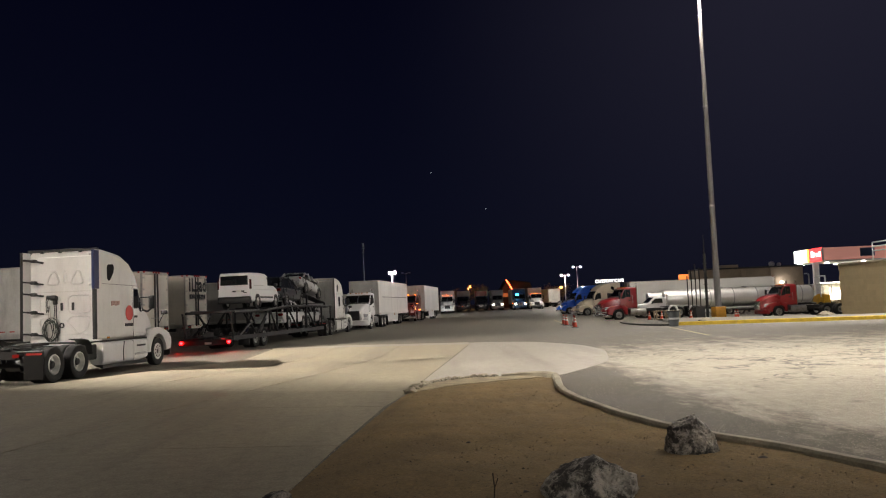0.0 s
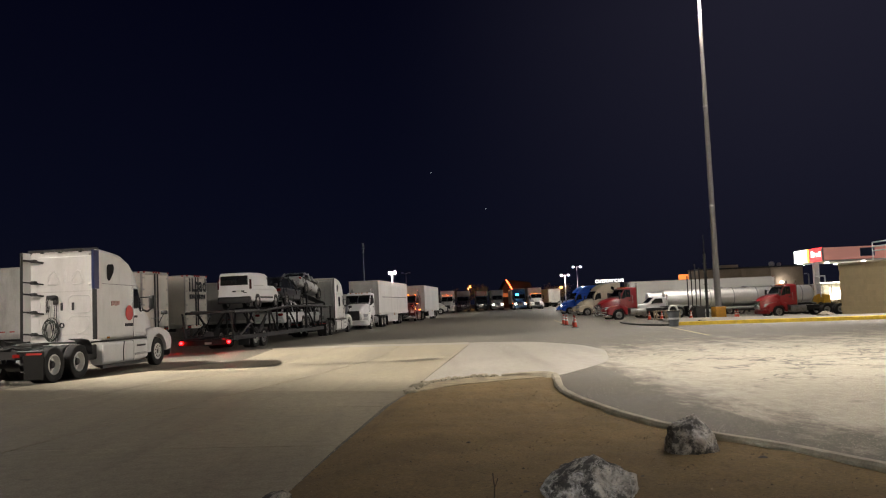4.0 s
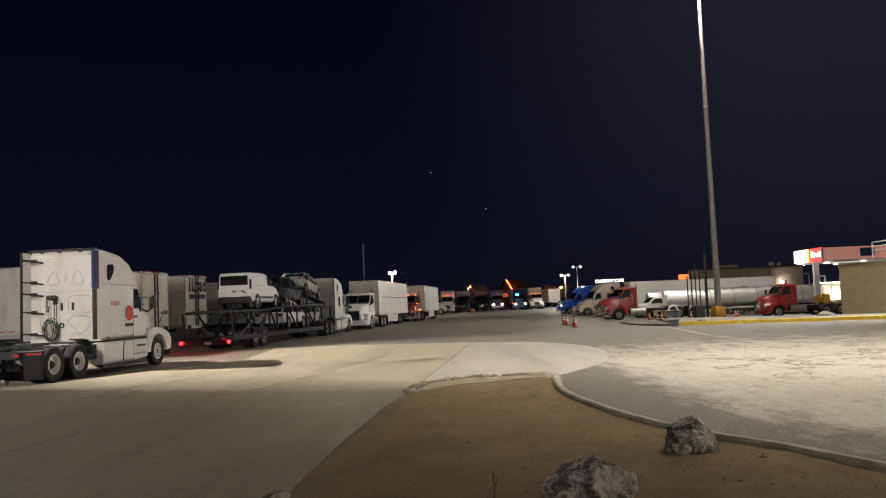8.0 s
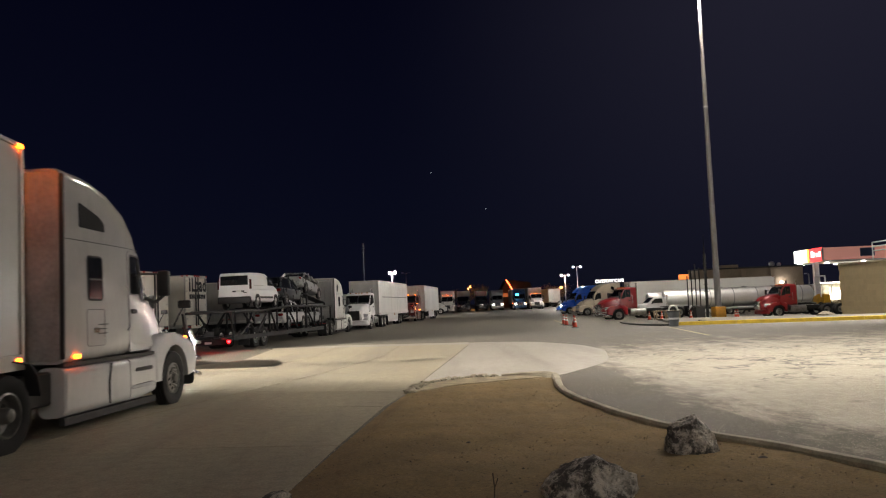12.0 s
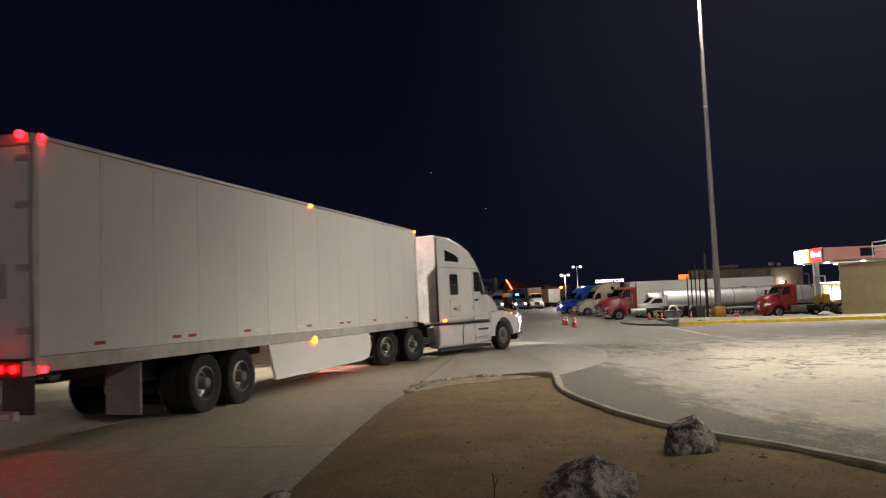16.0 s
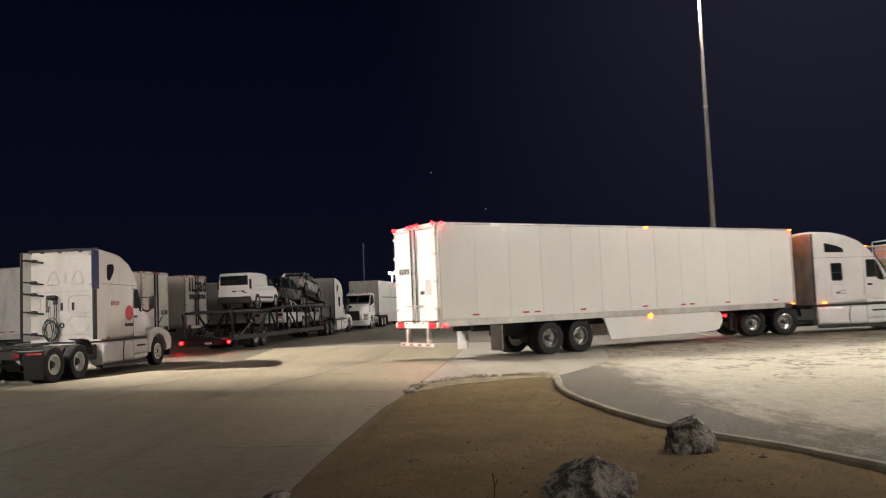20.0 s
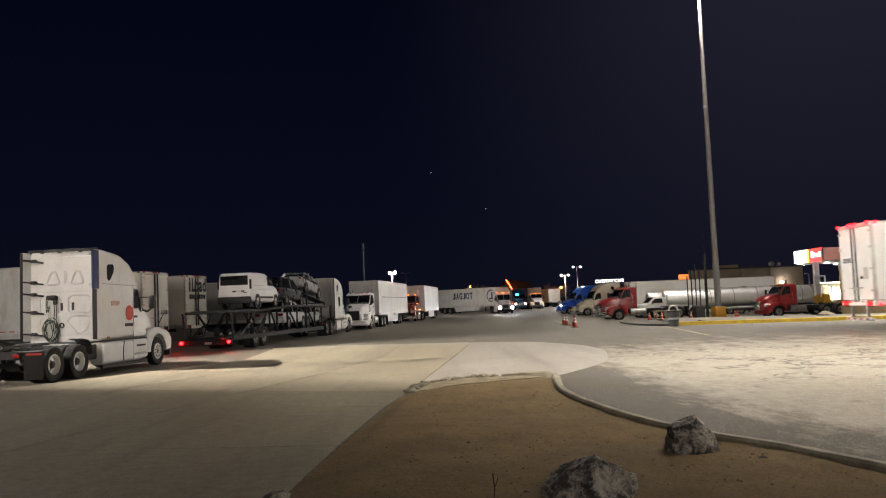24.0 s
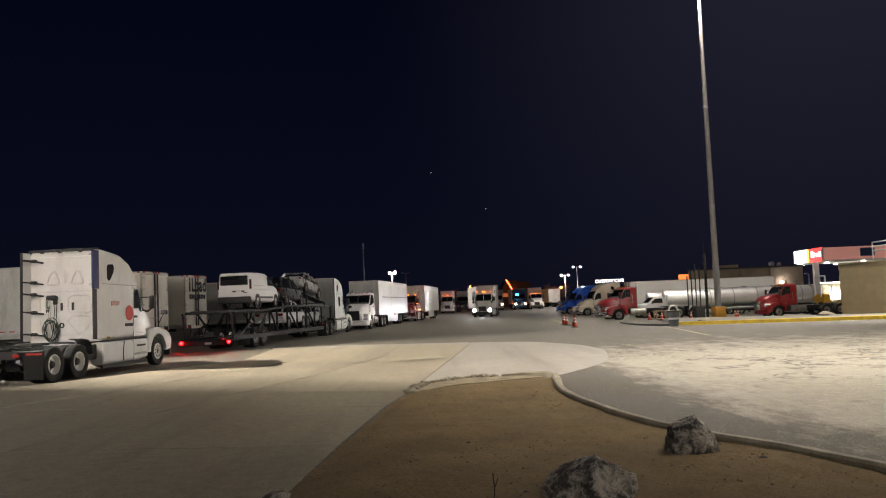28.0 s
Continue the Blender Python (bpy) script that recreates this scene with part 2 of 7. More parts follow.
def rock_mat():
    """Broken grey stone: pale crystalline faces, dark weathered ones, fine veins and pits."""
    m = bpy.data.materials.new("rock")
    m.use_nodes = True
    nt = m.node_tree
    p = nt.nodes["Principled BSDF"]
    N, Lk = nt.nodes.new, nt.links.new
    tc = N("ShaderNodeTexCoord")

    def noise_at(scale, detail=8, rough=0.65):
        n = N("ShaderNodeTexNoise")
        n.inputs["Scale"].default_value, n.inputs["Detail"].default_value, n.inputs["Roughness"].default_value = scale, detail, rough
        Lk(tc.outputs["Object"], n.inputs["Vector"])
        return n.outputs["Fac"]

    def ramp(v, *stops):
        r = N("ShaderNodeValToRGB")
        els = r.color_ramp.elements
        for i, (at, c) in enumerate(stops):
            e = els[i] if i < 2 else els.new(at)
            e.position, e.color = at, (*c, 1)
        Lk(v, r.inputs[0])
        return r.outputs[0]

    def mix(f, a, b):
        q = N("ShaderNodeMix")
        q.data_type = "RGBA"
        Lk(f, q.inputs["Factor"])
        for k, x in (("A", a), ("B", b)):
            if isinstance(x, tuple):
                q.inputs[k].default_value = (*x, 1)
            else:
                Lk(x, q.inputs[k])
        return q.outputs["Result"]

    dark = ramp(noise_at(9.0), (0.35, (0.03, 0.027, 0.023)), (0.66, (0.14, 0.126, 0.105)))
    pale = ramp(noise_at(14.0), (0.34, (0.19, 0.172, 0.14)), (0.6, (0.64, 0.585, 0.49)))
    col = mix(ramp(noise_at(3.4, 9, 0.72), (0.46, (0, 0, 0)), (0.57, (1, 1, 1))), dark, pale)
    vein = ramp(noise_at(4.6, 8, 0.7), (0.475, (0, 0, 0)), (0.525, (0, 0, 0)), (0.5, (0.8, 0.8, 0.8)))
    col = mix(vein, col, (0.6, 0.56, 0.5))
    pits = ramp(noise_at(40, 4, 0.7), (0.33, (0.75, 0.75, 0.75)), (0.42, (0, 0, 0)))
    col = mix(pits, col, (0.03, 0.028, 0.026))
    Lk(col, p.inputs["Base Color"])
    p.inputs["Roughness"].default_value = 0.75
    b = N("ShaderNodeBump")
    b.inputs["Strength"].default_value, b.inputs["Distance"].default_value = 1.0, 0.035
    Lk(noise_at(16, 9, 0.7), b.inputs["Height"])
    Lk(b.outputs[0], p.inputs["Normal"])
    MATS["rock"] = m
    return m


def dirt_mat():
    """Bare packed dirt: broad tone changes, fine grit and dark crumbs."""
    m = bpy.data.materials.new("dirt")
    m.use_nodes = True
    nt = m.node_tree
    p = nt.nodes["Principled BSDF"]
    N, Lk = nt.nodes.new, nt.links.new
    pos = N("ShaderNodeNewGeometry").outputs["Position"]

    def noise_at(scale, detail, rough):
        n = N("ShaderNodeTexNoise")
        n.inputs["Scale"].default_value, n.inputs["Detail"].default_value, n.inputs["Roughness"].default_value = scale, detail, rough
        Lk(pos, n.inputs["Vector"])
        return n.outputs["Fac"]

    def ramp(v, *stops):
        r = N("ShaderNodeValToRGB")
        els = r.color_ramp.elements
        for i, (at, c) in enumerate(stops):
            e = els[i] if i < 2 else els.new(at)
            e.position, e.color = at, (*c, 1)
        Lk(v, r.inputs[0])
        return r.outputs[0]

    def times(a, b):
        q = N("ShaderNodeMix")
        q.data_type, q.blend_type = "RGBA", "MULTIPLY"
        q.inputs["Factor"].default_value = 1.0
        Lk(a, q.inputs["A"])
        Lk(b, q.inputs["B"])
        return q.outputs["Result"]

    broad = ramp(noise_at(0.9, 5, 0.6), (0.36, (0.168, 0.113, 0.046)), (0.64, (0.232, 0.158, 0.064)))
    grit = ramp(noise_at(26, 6, 0.75), (0.3, (0.62, 0.62, 0.62)), (0.7, (1.32, 1.3, 1.26)))
    crumbs = ramp(noise_at(17, 3, 0.6), (0.28, (0.3, 0.28, 0.25)), (0.37, (1.0, 1.0, 1.0)))
    Lk(times(times(broad, grit), crumbs), p.inputs["Base Color"])
    p.inputs["Roughness"].default_value = 0.95
    b = N("ShaderNodeBump")
    b.inputs["Strength"].default_value, b.inputs["Distance"].default_value = 0.9, 0.014
    Lk(noise_at(22, 8, 0.72), b.inputs["Height"])
    Lk(b.outputs[0], p.inputs["Normal"])
    MATS["dirt"] = m
    return m


ASPHALT, CONCRETE, GREY_CONCRETE = ground_mat("asphalt"), ground_mat("concrete"), ground_mat("grey_concrete")
DIRT = dirt_mat()
GUTTER = mk("dusty_concrete", (0.25, 0.2, 0.125), 0.9, var=0.35, scale=3.5, bump=0.8, bscale=40)
KERB = mk("kerb_concrete", (0.33, 0.295, 0.215), 0.8, var=0.3, scale=2.5, bump=0.6, bscale=50)
ROCK = rock_mat()
YELLOW = mk("yellow_paint", (0.62, 0.43, 0.04), 0.6, var=0.25, scale=3, bump=0.3, bscale=40)
WHITE = mk("white_paint", (0.73, 0.73, 0.725), 0.34, var=0.05, scale=1.2, coat=0.3, dirt=0.16)
AGED_WHITE = mk("aged_white", (0.66, 0.65, 0.63), 0.36, var=0.05, scale=1.2, coat=0.3, dirt=0.2)
FRESH_WHITE = mk("fresh_white", (0.84, 0.84, 0.84), 0.3, var=0.03, scale=1.2, coat=0.4)
DULL_WHITE = mk("dull_white", (0.34, 0.335, 0.31), 0.5, var=0.1, scale=1.2, dirt=0.4, rand=0.08)
TRAILER_WHITE = mk("trailer_white", (0.66, 0.655, 0.625), 0.3, var=0.025, scale=0.8, rand=0.025)
RIG_WHITE = mk("road_worn_white", (0.57, 0.565, 0.55), 0.2, var=0.04, scale=1.2, coat=0.6, dirt=0.2)
OLD_WHITE = mk("weathered_white", (0.54, 0.535, 0.505), 0.5, var=0.1, scale=1.2, dirt=0.4, rand=0.06)
CREAM_WHITE = mk("cream_white", (0.66, 0.63, 0.56), 0.45, var=0.08, scale=1.2, dirt=0.25, rand=0.04)
BRIGHTWORK = mk("brightwork", (0.82, 0.81, 0.8), 0.24, metal=0.85, var=0.06, scale=3)
# white cab back greyed for the shade before the trailer, plus dirt
SHADED_GRIMY = mk("shaded_grimy_panel", (0.4, 0.39, 0.37), 0.6, var=0.25, scale=1.5, dirt=0.5)
BLACK = mk("black_plastic", (0.02, 0.02, 0.021), 0.55, var=0.25, scale=4)
FRAME = mk("chassis_black", (0.02, 0.019, 0.018), 0.6, var=0.3, scale=3, dirt=0.15)
RUBBER = mk("tyre_rubber", (0.013, 0.0125, 0.012), 0.9, var=0.3, scale=5, bump=0.3, bscale=60, dirt=0.06)
ALU = mk("polished_aluminium", (0.36, 0.35, 0.33), 0.34, metal=0.85, var=0.2, scale=6, dirt=0.4)
STEELWHEEL = mk("white_steel_wheel", (0.72, 0.71, 0.67), 0.5, var=0.12, scale=5, dirt=0.15)
STEEL = mk("galvanised_steel", (0.42, 0.42, 0.42), 0.5, metal=0.6, var=0.2, scale=3)
CHROME = mk("chrome", (0.85, 0.85, 0.85), 0.1, metal=1.0, var=0.04, scale=3)
MILL = mk("aluminium_rail", (0.5, 0.49, 0.46), 0.45, metal=0.5, var=0.15, scale=3, dirt=0.3)
GLASS = glass("tinted_glass")
SMOKED = mk("smoked_pane", (0.006, 0.006, 0.007), 0.5, var=0.1)
SMOKED.node_tree.nodes["Principled BSDF"].inputs["Specular IOR Level"].default_value = 0.06
RED_TAPE = mk("red_tape", (0.42, 0.04, 0.03), 0.4, var=0.1)
WHITE_TAPE = mk("white_tape", (0.7, 0.7, 0.66), 0.4, var=0.1)
RED_ON = glow("red_lamp_lit", (1.0, 0.002, 0.0035), 52)
RED_TAIL = glow("tail_lamp_lit", (1.0, 0.0005, 0.0006), 90)
RED_STOP = glow("stop_lamp_lit", (1.0, 0.0006, 0.0009), 420)
RED_OFF = mk("red_lens", (0.28, 0.015, 0.012), 0.2, var=0.1)
AMBER_ON = glow("amber_lamp_lit", (1.0, 0.09, 0.004), 26)
AMBER_OFF = mk("amber_lens", (0.5, 0.2, 0.02), 0.2, var=0.1)
HEAD_ON = glow("headlight_lit", (0.9, 0.96, 1.0), 2400)
HEAD_OFF = mk("headlight_lens", (0.55, 0.56, 0.57), 0.08, metal=0.3, var=0.1)
HEAD_BEAM = glow("headlight_beam", (0.86, 0.94, 1.0), 2600)
CYAN_ON = glow("cyan_lamp_lit", (0.08, 0.55, 1.0), 7)
HEAD_LOW = glow("headlight_low", (1.0, 0.95, 0.85), 6)
LETTER_DARK = mk("dark_lettering", (0.012, 0.013, 0.018), 0.65, var=0.2)
NAVY = mk("navy_stripe", (0.008, 0.017, 0.08), 0.35, var=0.1, coat=0.3)
LOGO_RED = mk("logo_red", (0.5, 0.04, 0.03), 0.4, var=0.1)
RED_PAINT = mk("red_paint", (0.27, 0.012, 0.017), 0.32, var=0.1, scale=1.5, coat=0.4, dirt=0.18)
BLUE_PAINT = mk("blue_paint", (0.025, 0.13, 0.7), 0.3, var=0.1, scale=1.5, coat=0.5, dirt=0.1)
BEIGE_PAINT = mk("beige_paint", (0.62, 0.54, 0.41), 0.35, var=0.06, scale=1.5, coat=0.3, dirt=0.2)
DARK_PAINT = mk("dark_paint", (0.02, 0.022, 0.03), 0.3, var=0.2, coat=0.4, dirt=0.15)
MIDBLUE = mk("slate_blue_paint", (0.04, 0.08, 0.16), 0.3, var=0.1, coat=0.4, dirt=0.15)
ORANGE_PAINT = mk("orange_brown_paint", (0.11, 0.018, 0.012), 0.3, var=0.15, coat=0.4, dirt=0.2)
GREY_PAINT = mk("grey_car_paint", (0.05, 0.055, 0.06), 0.3, metal=0.4, var=0.1, coat=0.5)
SILVER_PAINT = mk("silver_car_paint", (0.45, 0.45, 0.45), 0.3, metal=0.5, var=0.1, coat=0.5)
CONE_ORANGE = mk("cone_orange", (0.5, 0.05, 0.02), 0.5, var=0.15, dirt=0.3)


# ---- mesh tools ----
def B():
    return bmesh.new()


def box(bm, xs, ys, zs, bev=0.0, seg=1):
    v = [bm.verts.new((x, y, z)) for x in xs for y in ys for z in zs]
    f = [bm.faces.new([v[i] for i in q]) for q in ((0, 1, 3, 2), (4, 6, 7, 5), (0, 4, 5, 1), (2, 3, 7, 6), (0, 2, 6, 4), (1, 5, 7, 3))]
    if bev:
        bmesh.ops.bevel(bm, geom=list({e for q in f for e in q.edges}), offset=bev, segments=seg, affect="EDGES", profile=0.5)
    return bm


def loft(bm, rings, caps=True):
    rs = [[bm.verts.new(p) for p in r] for r in rings]
    n = len(rs[0])
    for a, b in zip(rs, rs[1:]):
        for i in range(n):
            bm.faces.new((a[i], a[(i + 1) % n], b[(i + 1) % n], b[i]))
    if caps:
        bm.faces.new(rs[0][::-1])
        bm.faces.new(rs[-1])
    return bm


def rring(x, wb, wt, z0, z1, r=0.1, n=3):
    """A rounded trapezium across the vehicle at x."""
    pts = []
    for cy, cz, a0 in ((wb - r, z0 + r, -90), (wt - r, z1 - r, 0), (-wt + r, z1 - r, 90), (-wb + r, z0 + r, 180)):
        for k in range(n + 1):
            a = radians(a0 + 90 * k / n)
            pts.append((x, cy + r * math.cos(a), cz + r * math.sin(a)))
    return pts


def cyl(bm, p0, p1, r, seg=10, r2=None, caps=True):
    p0, p1 = Vector(p0), Vector(p1)
    q = (p1 - p0).to_track_quat("Z", "Y")
    rings = []
    for p, rad in ((p0, r), (p1, r if r2 is None else r2)):
        rings.append([p + q @ Vector((rad * math.cos(2 * math.pi * k / seg), rad * math.sin(2 * math.pi * k / seg), 0)) for k in range(seg)])
    return loft(bm, rings, caps)


def tube(bm, pts, r, seg=8):
    for a, b in zip(pts, pts[1:]):
        cyl(bm, a, b, r, seg)
    return bm


def lathe(bm, prof, seg=24, centre=(0, 0, 0)):
    """Turn a profile of (radius, y) about the y axis."""
    rings = []
    for r, y in prof:
        rings.append([(centre[0] + r * math.cos(2 * math.pi * k / seg), centre[1] + y, centre[2] + r * math.sin(2 * math.pi * k / seg)) for k in range(seg)])
    return loft(bm, rings)


def hoop(bm, prof, seg=24, centre=(0, 0, 0)):
    """A ring: a closed profile of (radius, y) turned about the y axis."""
    rings = [[bm.verts.new((centre[0] + r * math.cos(2 * math.pi * k / seg), centre[1] + y, centre[2] + r * math.sin(2 * math.pi * k / seg))) for k in range(seg)] for r, y in prof]
    for i, a in enumerate(rings):
        b = rings[(i + 1) % len(rings)]
        for k in range(seg):
            bm.faces.new((a[k], a[(k + 1) % seg], b[(k + 1) % seg], b[k]))
    return bm


def plate(bm, pts, y0, y1):
    """A polygon of (x, z) with thickness from y0 to y1."""
    a = [bm.verts.new((x, y0, z)) for x, z in pts]
    b = [bm.verts.new((x, y1, z)) for x, z in pts]
    bm.faces.new(a)
    bm.faces.new(b[::-1])
    n = len(pts)
    for i in range(n):
        bm.faces.new((a[i], b[i], b[(i + 1) % n], a[(i + 1) % n]))
    return bm


def strip(bm, pts, y0, y1, t=0.02):
    """A bent panel across the vehicle that follows the (x, z) line, t thick outwards."""
    rings = []
    for i, (x, z) in enumerate(pts):
        a, b = pts[max(i - 1, 0)], pts[min(i + 1, len(pts) - 1)]
        d = Vector((b[0] - a[0], b[1] - a[1])).normalized()
        nx, nz = d.y, -d.x
        rings.append([(x, y0, z), (x + nx * t, y0, z + nz * t), (x + nx * t, y1, z + nz * t), (x, y1, z)])
    return loft(bm, rings)


def lerp2(a, b, f):
    return (a[0] + (b[0] - a[0]) * f, a[1] + (b[1] - a[1]) * f)


def soft_corners(pts, r, n=3):
    """Round off the corners of a polygon."""
    out = []
    for i, p in enumerate(pts):
        a, b = pts[i - 1], pts[(i + 1) % len(pts)]
        fa, fb = min(r / max(math.dist(p, a), 1e-6), 0.45), min(r / max(math.dist(p, b), 1e-6), 0.45)
        u, v = lerp2(p, a, fa), lerp2(p, b, fb)
        out += [lerp2(lerp2(u, p, k / n), lerp2(p, v, k / n), k / n) for k in range(n + 1)]
    return out


def mesh_of(name, bm, mat, smooth=True, angle=38):
    bmesh.ops.recalc_face_normals(bm, faces=bm.faces)
    me = bpy.data.meshes.new(name)
    bm.to_mesh(me)
    bm.free()
    me.materials.append(mat)
    if smooth:
        me.polygons.foreach_set("use_smooth", [True] * len(me.polygons))
        me.set_sharp_from_angle(angle=radians(angle))
    return me


def part(name, bm, mat, parent, label="", at=None, smooth=True):
    me = bm if isinstance(bm, bpy.types.Mesh) else mesh_of(name, bm, mat, smooth)
    ob = new(name, me)
    ob.parent = parent
    if at is not None:
        ob.matrix_basis = at
    if label:
        ob["label"] = label
    return ob


def thing(name, label, category, group="", kind=""):
    ob = new(name)
    ob.empty_display_size = 0.2
    return tagged(ob, label, category, group, kind)


def one(name, bm, mat, label="", category="", group="", kind="", smooth=True):
    return tagged(new(name, mesh_of(name, bm, mat, smooth)), label, category, group, kind)


def text_mesh(words, height, depth=0.01, bold=1.0):
    """Letters from the built-in font, standing in the xz plane and read from -y; origin at their lower left."""
    cu = bpy.data.curves.new("lettering", "FONT")
    cu.body, cu.size, cu.extrude, cu.offset = words, height * 1.4, depth / 2, 0.012 * bold * height
    ob = bpy.data.objects.new("lettering", cu)
    scene.collection.objects.link(ob)
    me = bpy.data.meshes.new_from_object(ob.evaluated_get(bpy.context.evaluated_depsgraph_get()))
    bpy.data.objects.remove(ob)
    me.transform(Matrix.Rotation(math.pi / 2, 4, "X"))
    return me


def block_letters(words, height, width, gap=0.12, bold=4.0, depth=0.012):
    """Heavy capitals set letter by letter, all of one height, over the given width."""
    bm = B()
    step = width / len(words)
    for k, ch in enumerate(words):
        me = text_mesh(ch, height, depth, bold)
        xs, zs = [v.co.x for v in me.vertices], [v.co.z for v in me.vertices]
        wide = step * (1 - gap) * (0.45 if ch in "iI" else 1.0)
        tall = height * (0.74 if ch in "oa" else 1.0)
        off = k * step + (step * (1 - gap) - wide) / 2
        for v in me.vertices:
            v.co.x = off + (v.co.x - min(xs)) * wide / (max(xs) - min(xs))
            v.co.z = (v.co.z - min(zs)) * tall / (max(zs) - min(zs))
        bm.from_mesh(me)
    return bm


def ease(v):
    v = min(max(v, 0.0), 1.0)
    return v * v * (3 - 2 * v)


def gz(x, y):
    """The height of the ground: the lot falls away to the far right and rises a little at the far end."""
    q = ease((y - 110) / 60)
    dip = 0.09 * ease((-x - 5.5) / 4) * ease((x + 16.5) / 2) * ease((90 - y) / 20)
    return -0.02 * min(max(0.0, x - 2), 40) * ease((y - 40) / 35) * (1 - q) + 0.25 * q - dip


# ---- wheels ----
TYRE_R = 0.52


def tyre_mesh(r=TYRE_R, w=0.28, rim=0.29):
    bm = B()
    prof = [(rim, -w * 0.36), (rim + 0.05, -w * 0.46), (r - 0.07, -w / 2), (r - 0.015, -w * 0.44), (r, -w * 0.33)]
    for g in (-0.2, 0.0, 0.2):
        prof += [(r, w * (g - 0.045)), (r - 0.014, w * (g - 0.04)), (r - 0.014, w * (g + 0.04)), (r, w * (g + 0.045))]
    prof += [(r, w * 0.33), (r - 0.015, w * 0.44), (r - 0.07, w / 2), (rim + 0.05, w * 0.46), (rim, w * 0.36)]
    return hoop(bm, prof, 28)


def rim_mesh(rim=0.295, dish=-0.09, face=0.10, holes=10):
    """A steel or alloy wheel with hand holes; the outer face looks to -y."""
    bm = B()
    lathe(bm, [(rim, 0.12), (rim, -0.12), (rim - 0.025, -0.128), (rim - 0.035, dish * 0.7 - 0.01), (0.215, dish * 0.9), (0.165, dish), (0.11, dish), (0.105, 0.11)], 24)
    for k in range(holes):
        a = 2 * math.pi * k / holes
        c, s = 0.14 * math.cos(a), 0.14 * math.sin(a)
        cyl(bm, (c, dish, s), (c, dish - 0.035, s), 0.014, 6)
    return bm


def hub_mesh(out=-0.17):
    return lathe(B(), [(0.105, 0.0), (0.105, out * 0.7), (0.085, out), (0.03, out - 0.02)], 14)


TYRE = mesh_of("tyre", tyre_mesh(), RUBBER)
RIM_ALU = mesh_of("rim_alloy", rim_mesh(dish=0.05), ALU)
RIM_WHITE = mesh_of("rim_white", rim_mesh(dish=0.075), STEELWHEEL)
RIM_STEER = mesh_of("rim_steer", rim_mesh(dish=-0.12), ALU)
RIM_STEER_W = mesh_of("rim_steer_white", rim_mesh(dish=-0.12), STEELWHEEL)


def vent_mesh(dish):
    bm = B()
    for k in range(10):
        a = 2 * math.pi * (k + 0.5) / 10
        cyl(bm, (0.192 * math.cos(a), dish + 0.005, 0.192 * math.sin(a)), (0.192 * math.cos(a), dish - 0.012, 0.192 * math.sin(a)), 0.027, 8)
    return bm


VENTS = {d: mesh_of("hand_hole_ring", vent_mesh(d), FRAME) for d in (0.046, 0.071, -0.113)}
HUB = mesh_of("hub", hub_mesh(), mk("dull_hub", (0.2, 0.195, 0.185), 0.5, metal=0.6, var=0.25, scale=8, dirt=0.4))
HUB_DARK = mesh_of("hub_dark", lathe(B(), [(0.165, 0.08), (0.165, 0.045), (0.12, 0.03), (0.11, -0.06), (0.085, -0.09), (0.03, -0.1)], 16), FRAME)
CAR_TYRE = mesh_of("car_tyre", tyre_mesh(0.33, 0.21, 0.215), RUBBER)


def car_rim():
    bm = lathe(B(), [(0.22, 0.08), (0.22, -0.09), (0.2, -0.095), (0.19, -0.02), (0.06, -0.03)], 18)
    for k in range(6):
        m = Matrix.Rotation(k * math.pi / 3, 3, "Y")
        v = [bm.verts.new(m @ Vector(q)) for q in ((0.03, -0.075, -0.03), (0.2, -0.085, -0.02), (0.2, -0.085, 0.02), (0.03, -0.075, 0.03))]
        bm.faces.new(v)
    cyl(bm, (0, -0.02, 0), (0, -0.085, 0), 0.045, 10)
    return bm


CAR_RIM = mesh_of("car_rim", car_rim(), ALU)
SPIN = {}


def wheel(parent, x, y, kind="dual", rim="alu", steer=False, r=TYRE_R):
    """One wheel at (x, y); the outer face looks outwards."""
    flip = 180 if y > 0 else 0
    m = pose(x, y, r, 0, 0, flip)
    rims = {("alu", False): RIM_ALU, ("white", False): RIM_WHITE, ("alu", True): RIM_STEER, ("white", True): RIM_STEER_W}[(rim, steer)]
    w = part("wheel", rims, None, parent, at=m)
    part("tyre", TYRE, None, w)
    part("hand_hole_ring", VENTS[-0.113 if steer else 0.046 if rim == "alu" else 0.071], None, w)["kind"] = "stuff"
    part("hub", HUB if rim == "alu" else HUB_DARK, None, w)
    return w


def axle_wheels(parent, x, rim="alu", track=1.075, duals=True):
    out = []
    for s in (-1, 1):
        out.append(wheel(parent, x, s * track, rim=rim))
        if duals:
            inner = part("wheel", RIM_WHITE, None, parent, at=pose(x, s * (track - 0.33), TYRE_R, 0, 0, 0 if s > 0 else 180))
            part("tyre", TYRE, None, inner)
            out.append(inner)
    bm = cyl(B(), (x, -track, TYRE_R), (x, track, TYRE_R), 0.075, 10)
    cyl(bm, (x, -0.22, TYRE_R), (x, 0.22, TYRE_R), 0.17, 12)
    part("axle", bm, FRAME, parent)
    return out


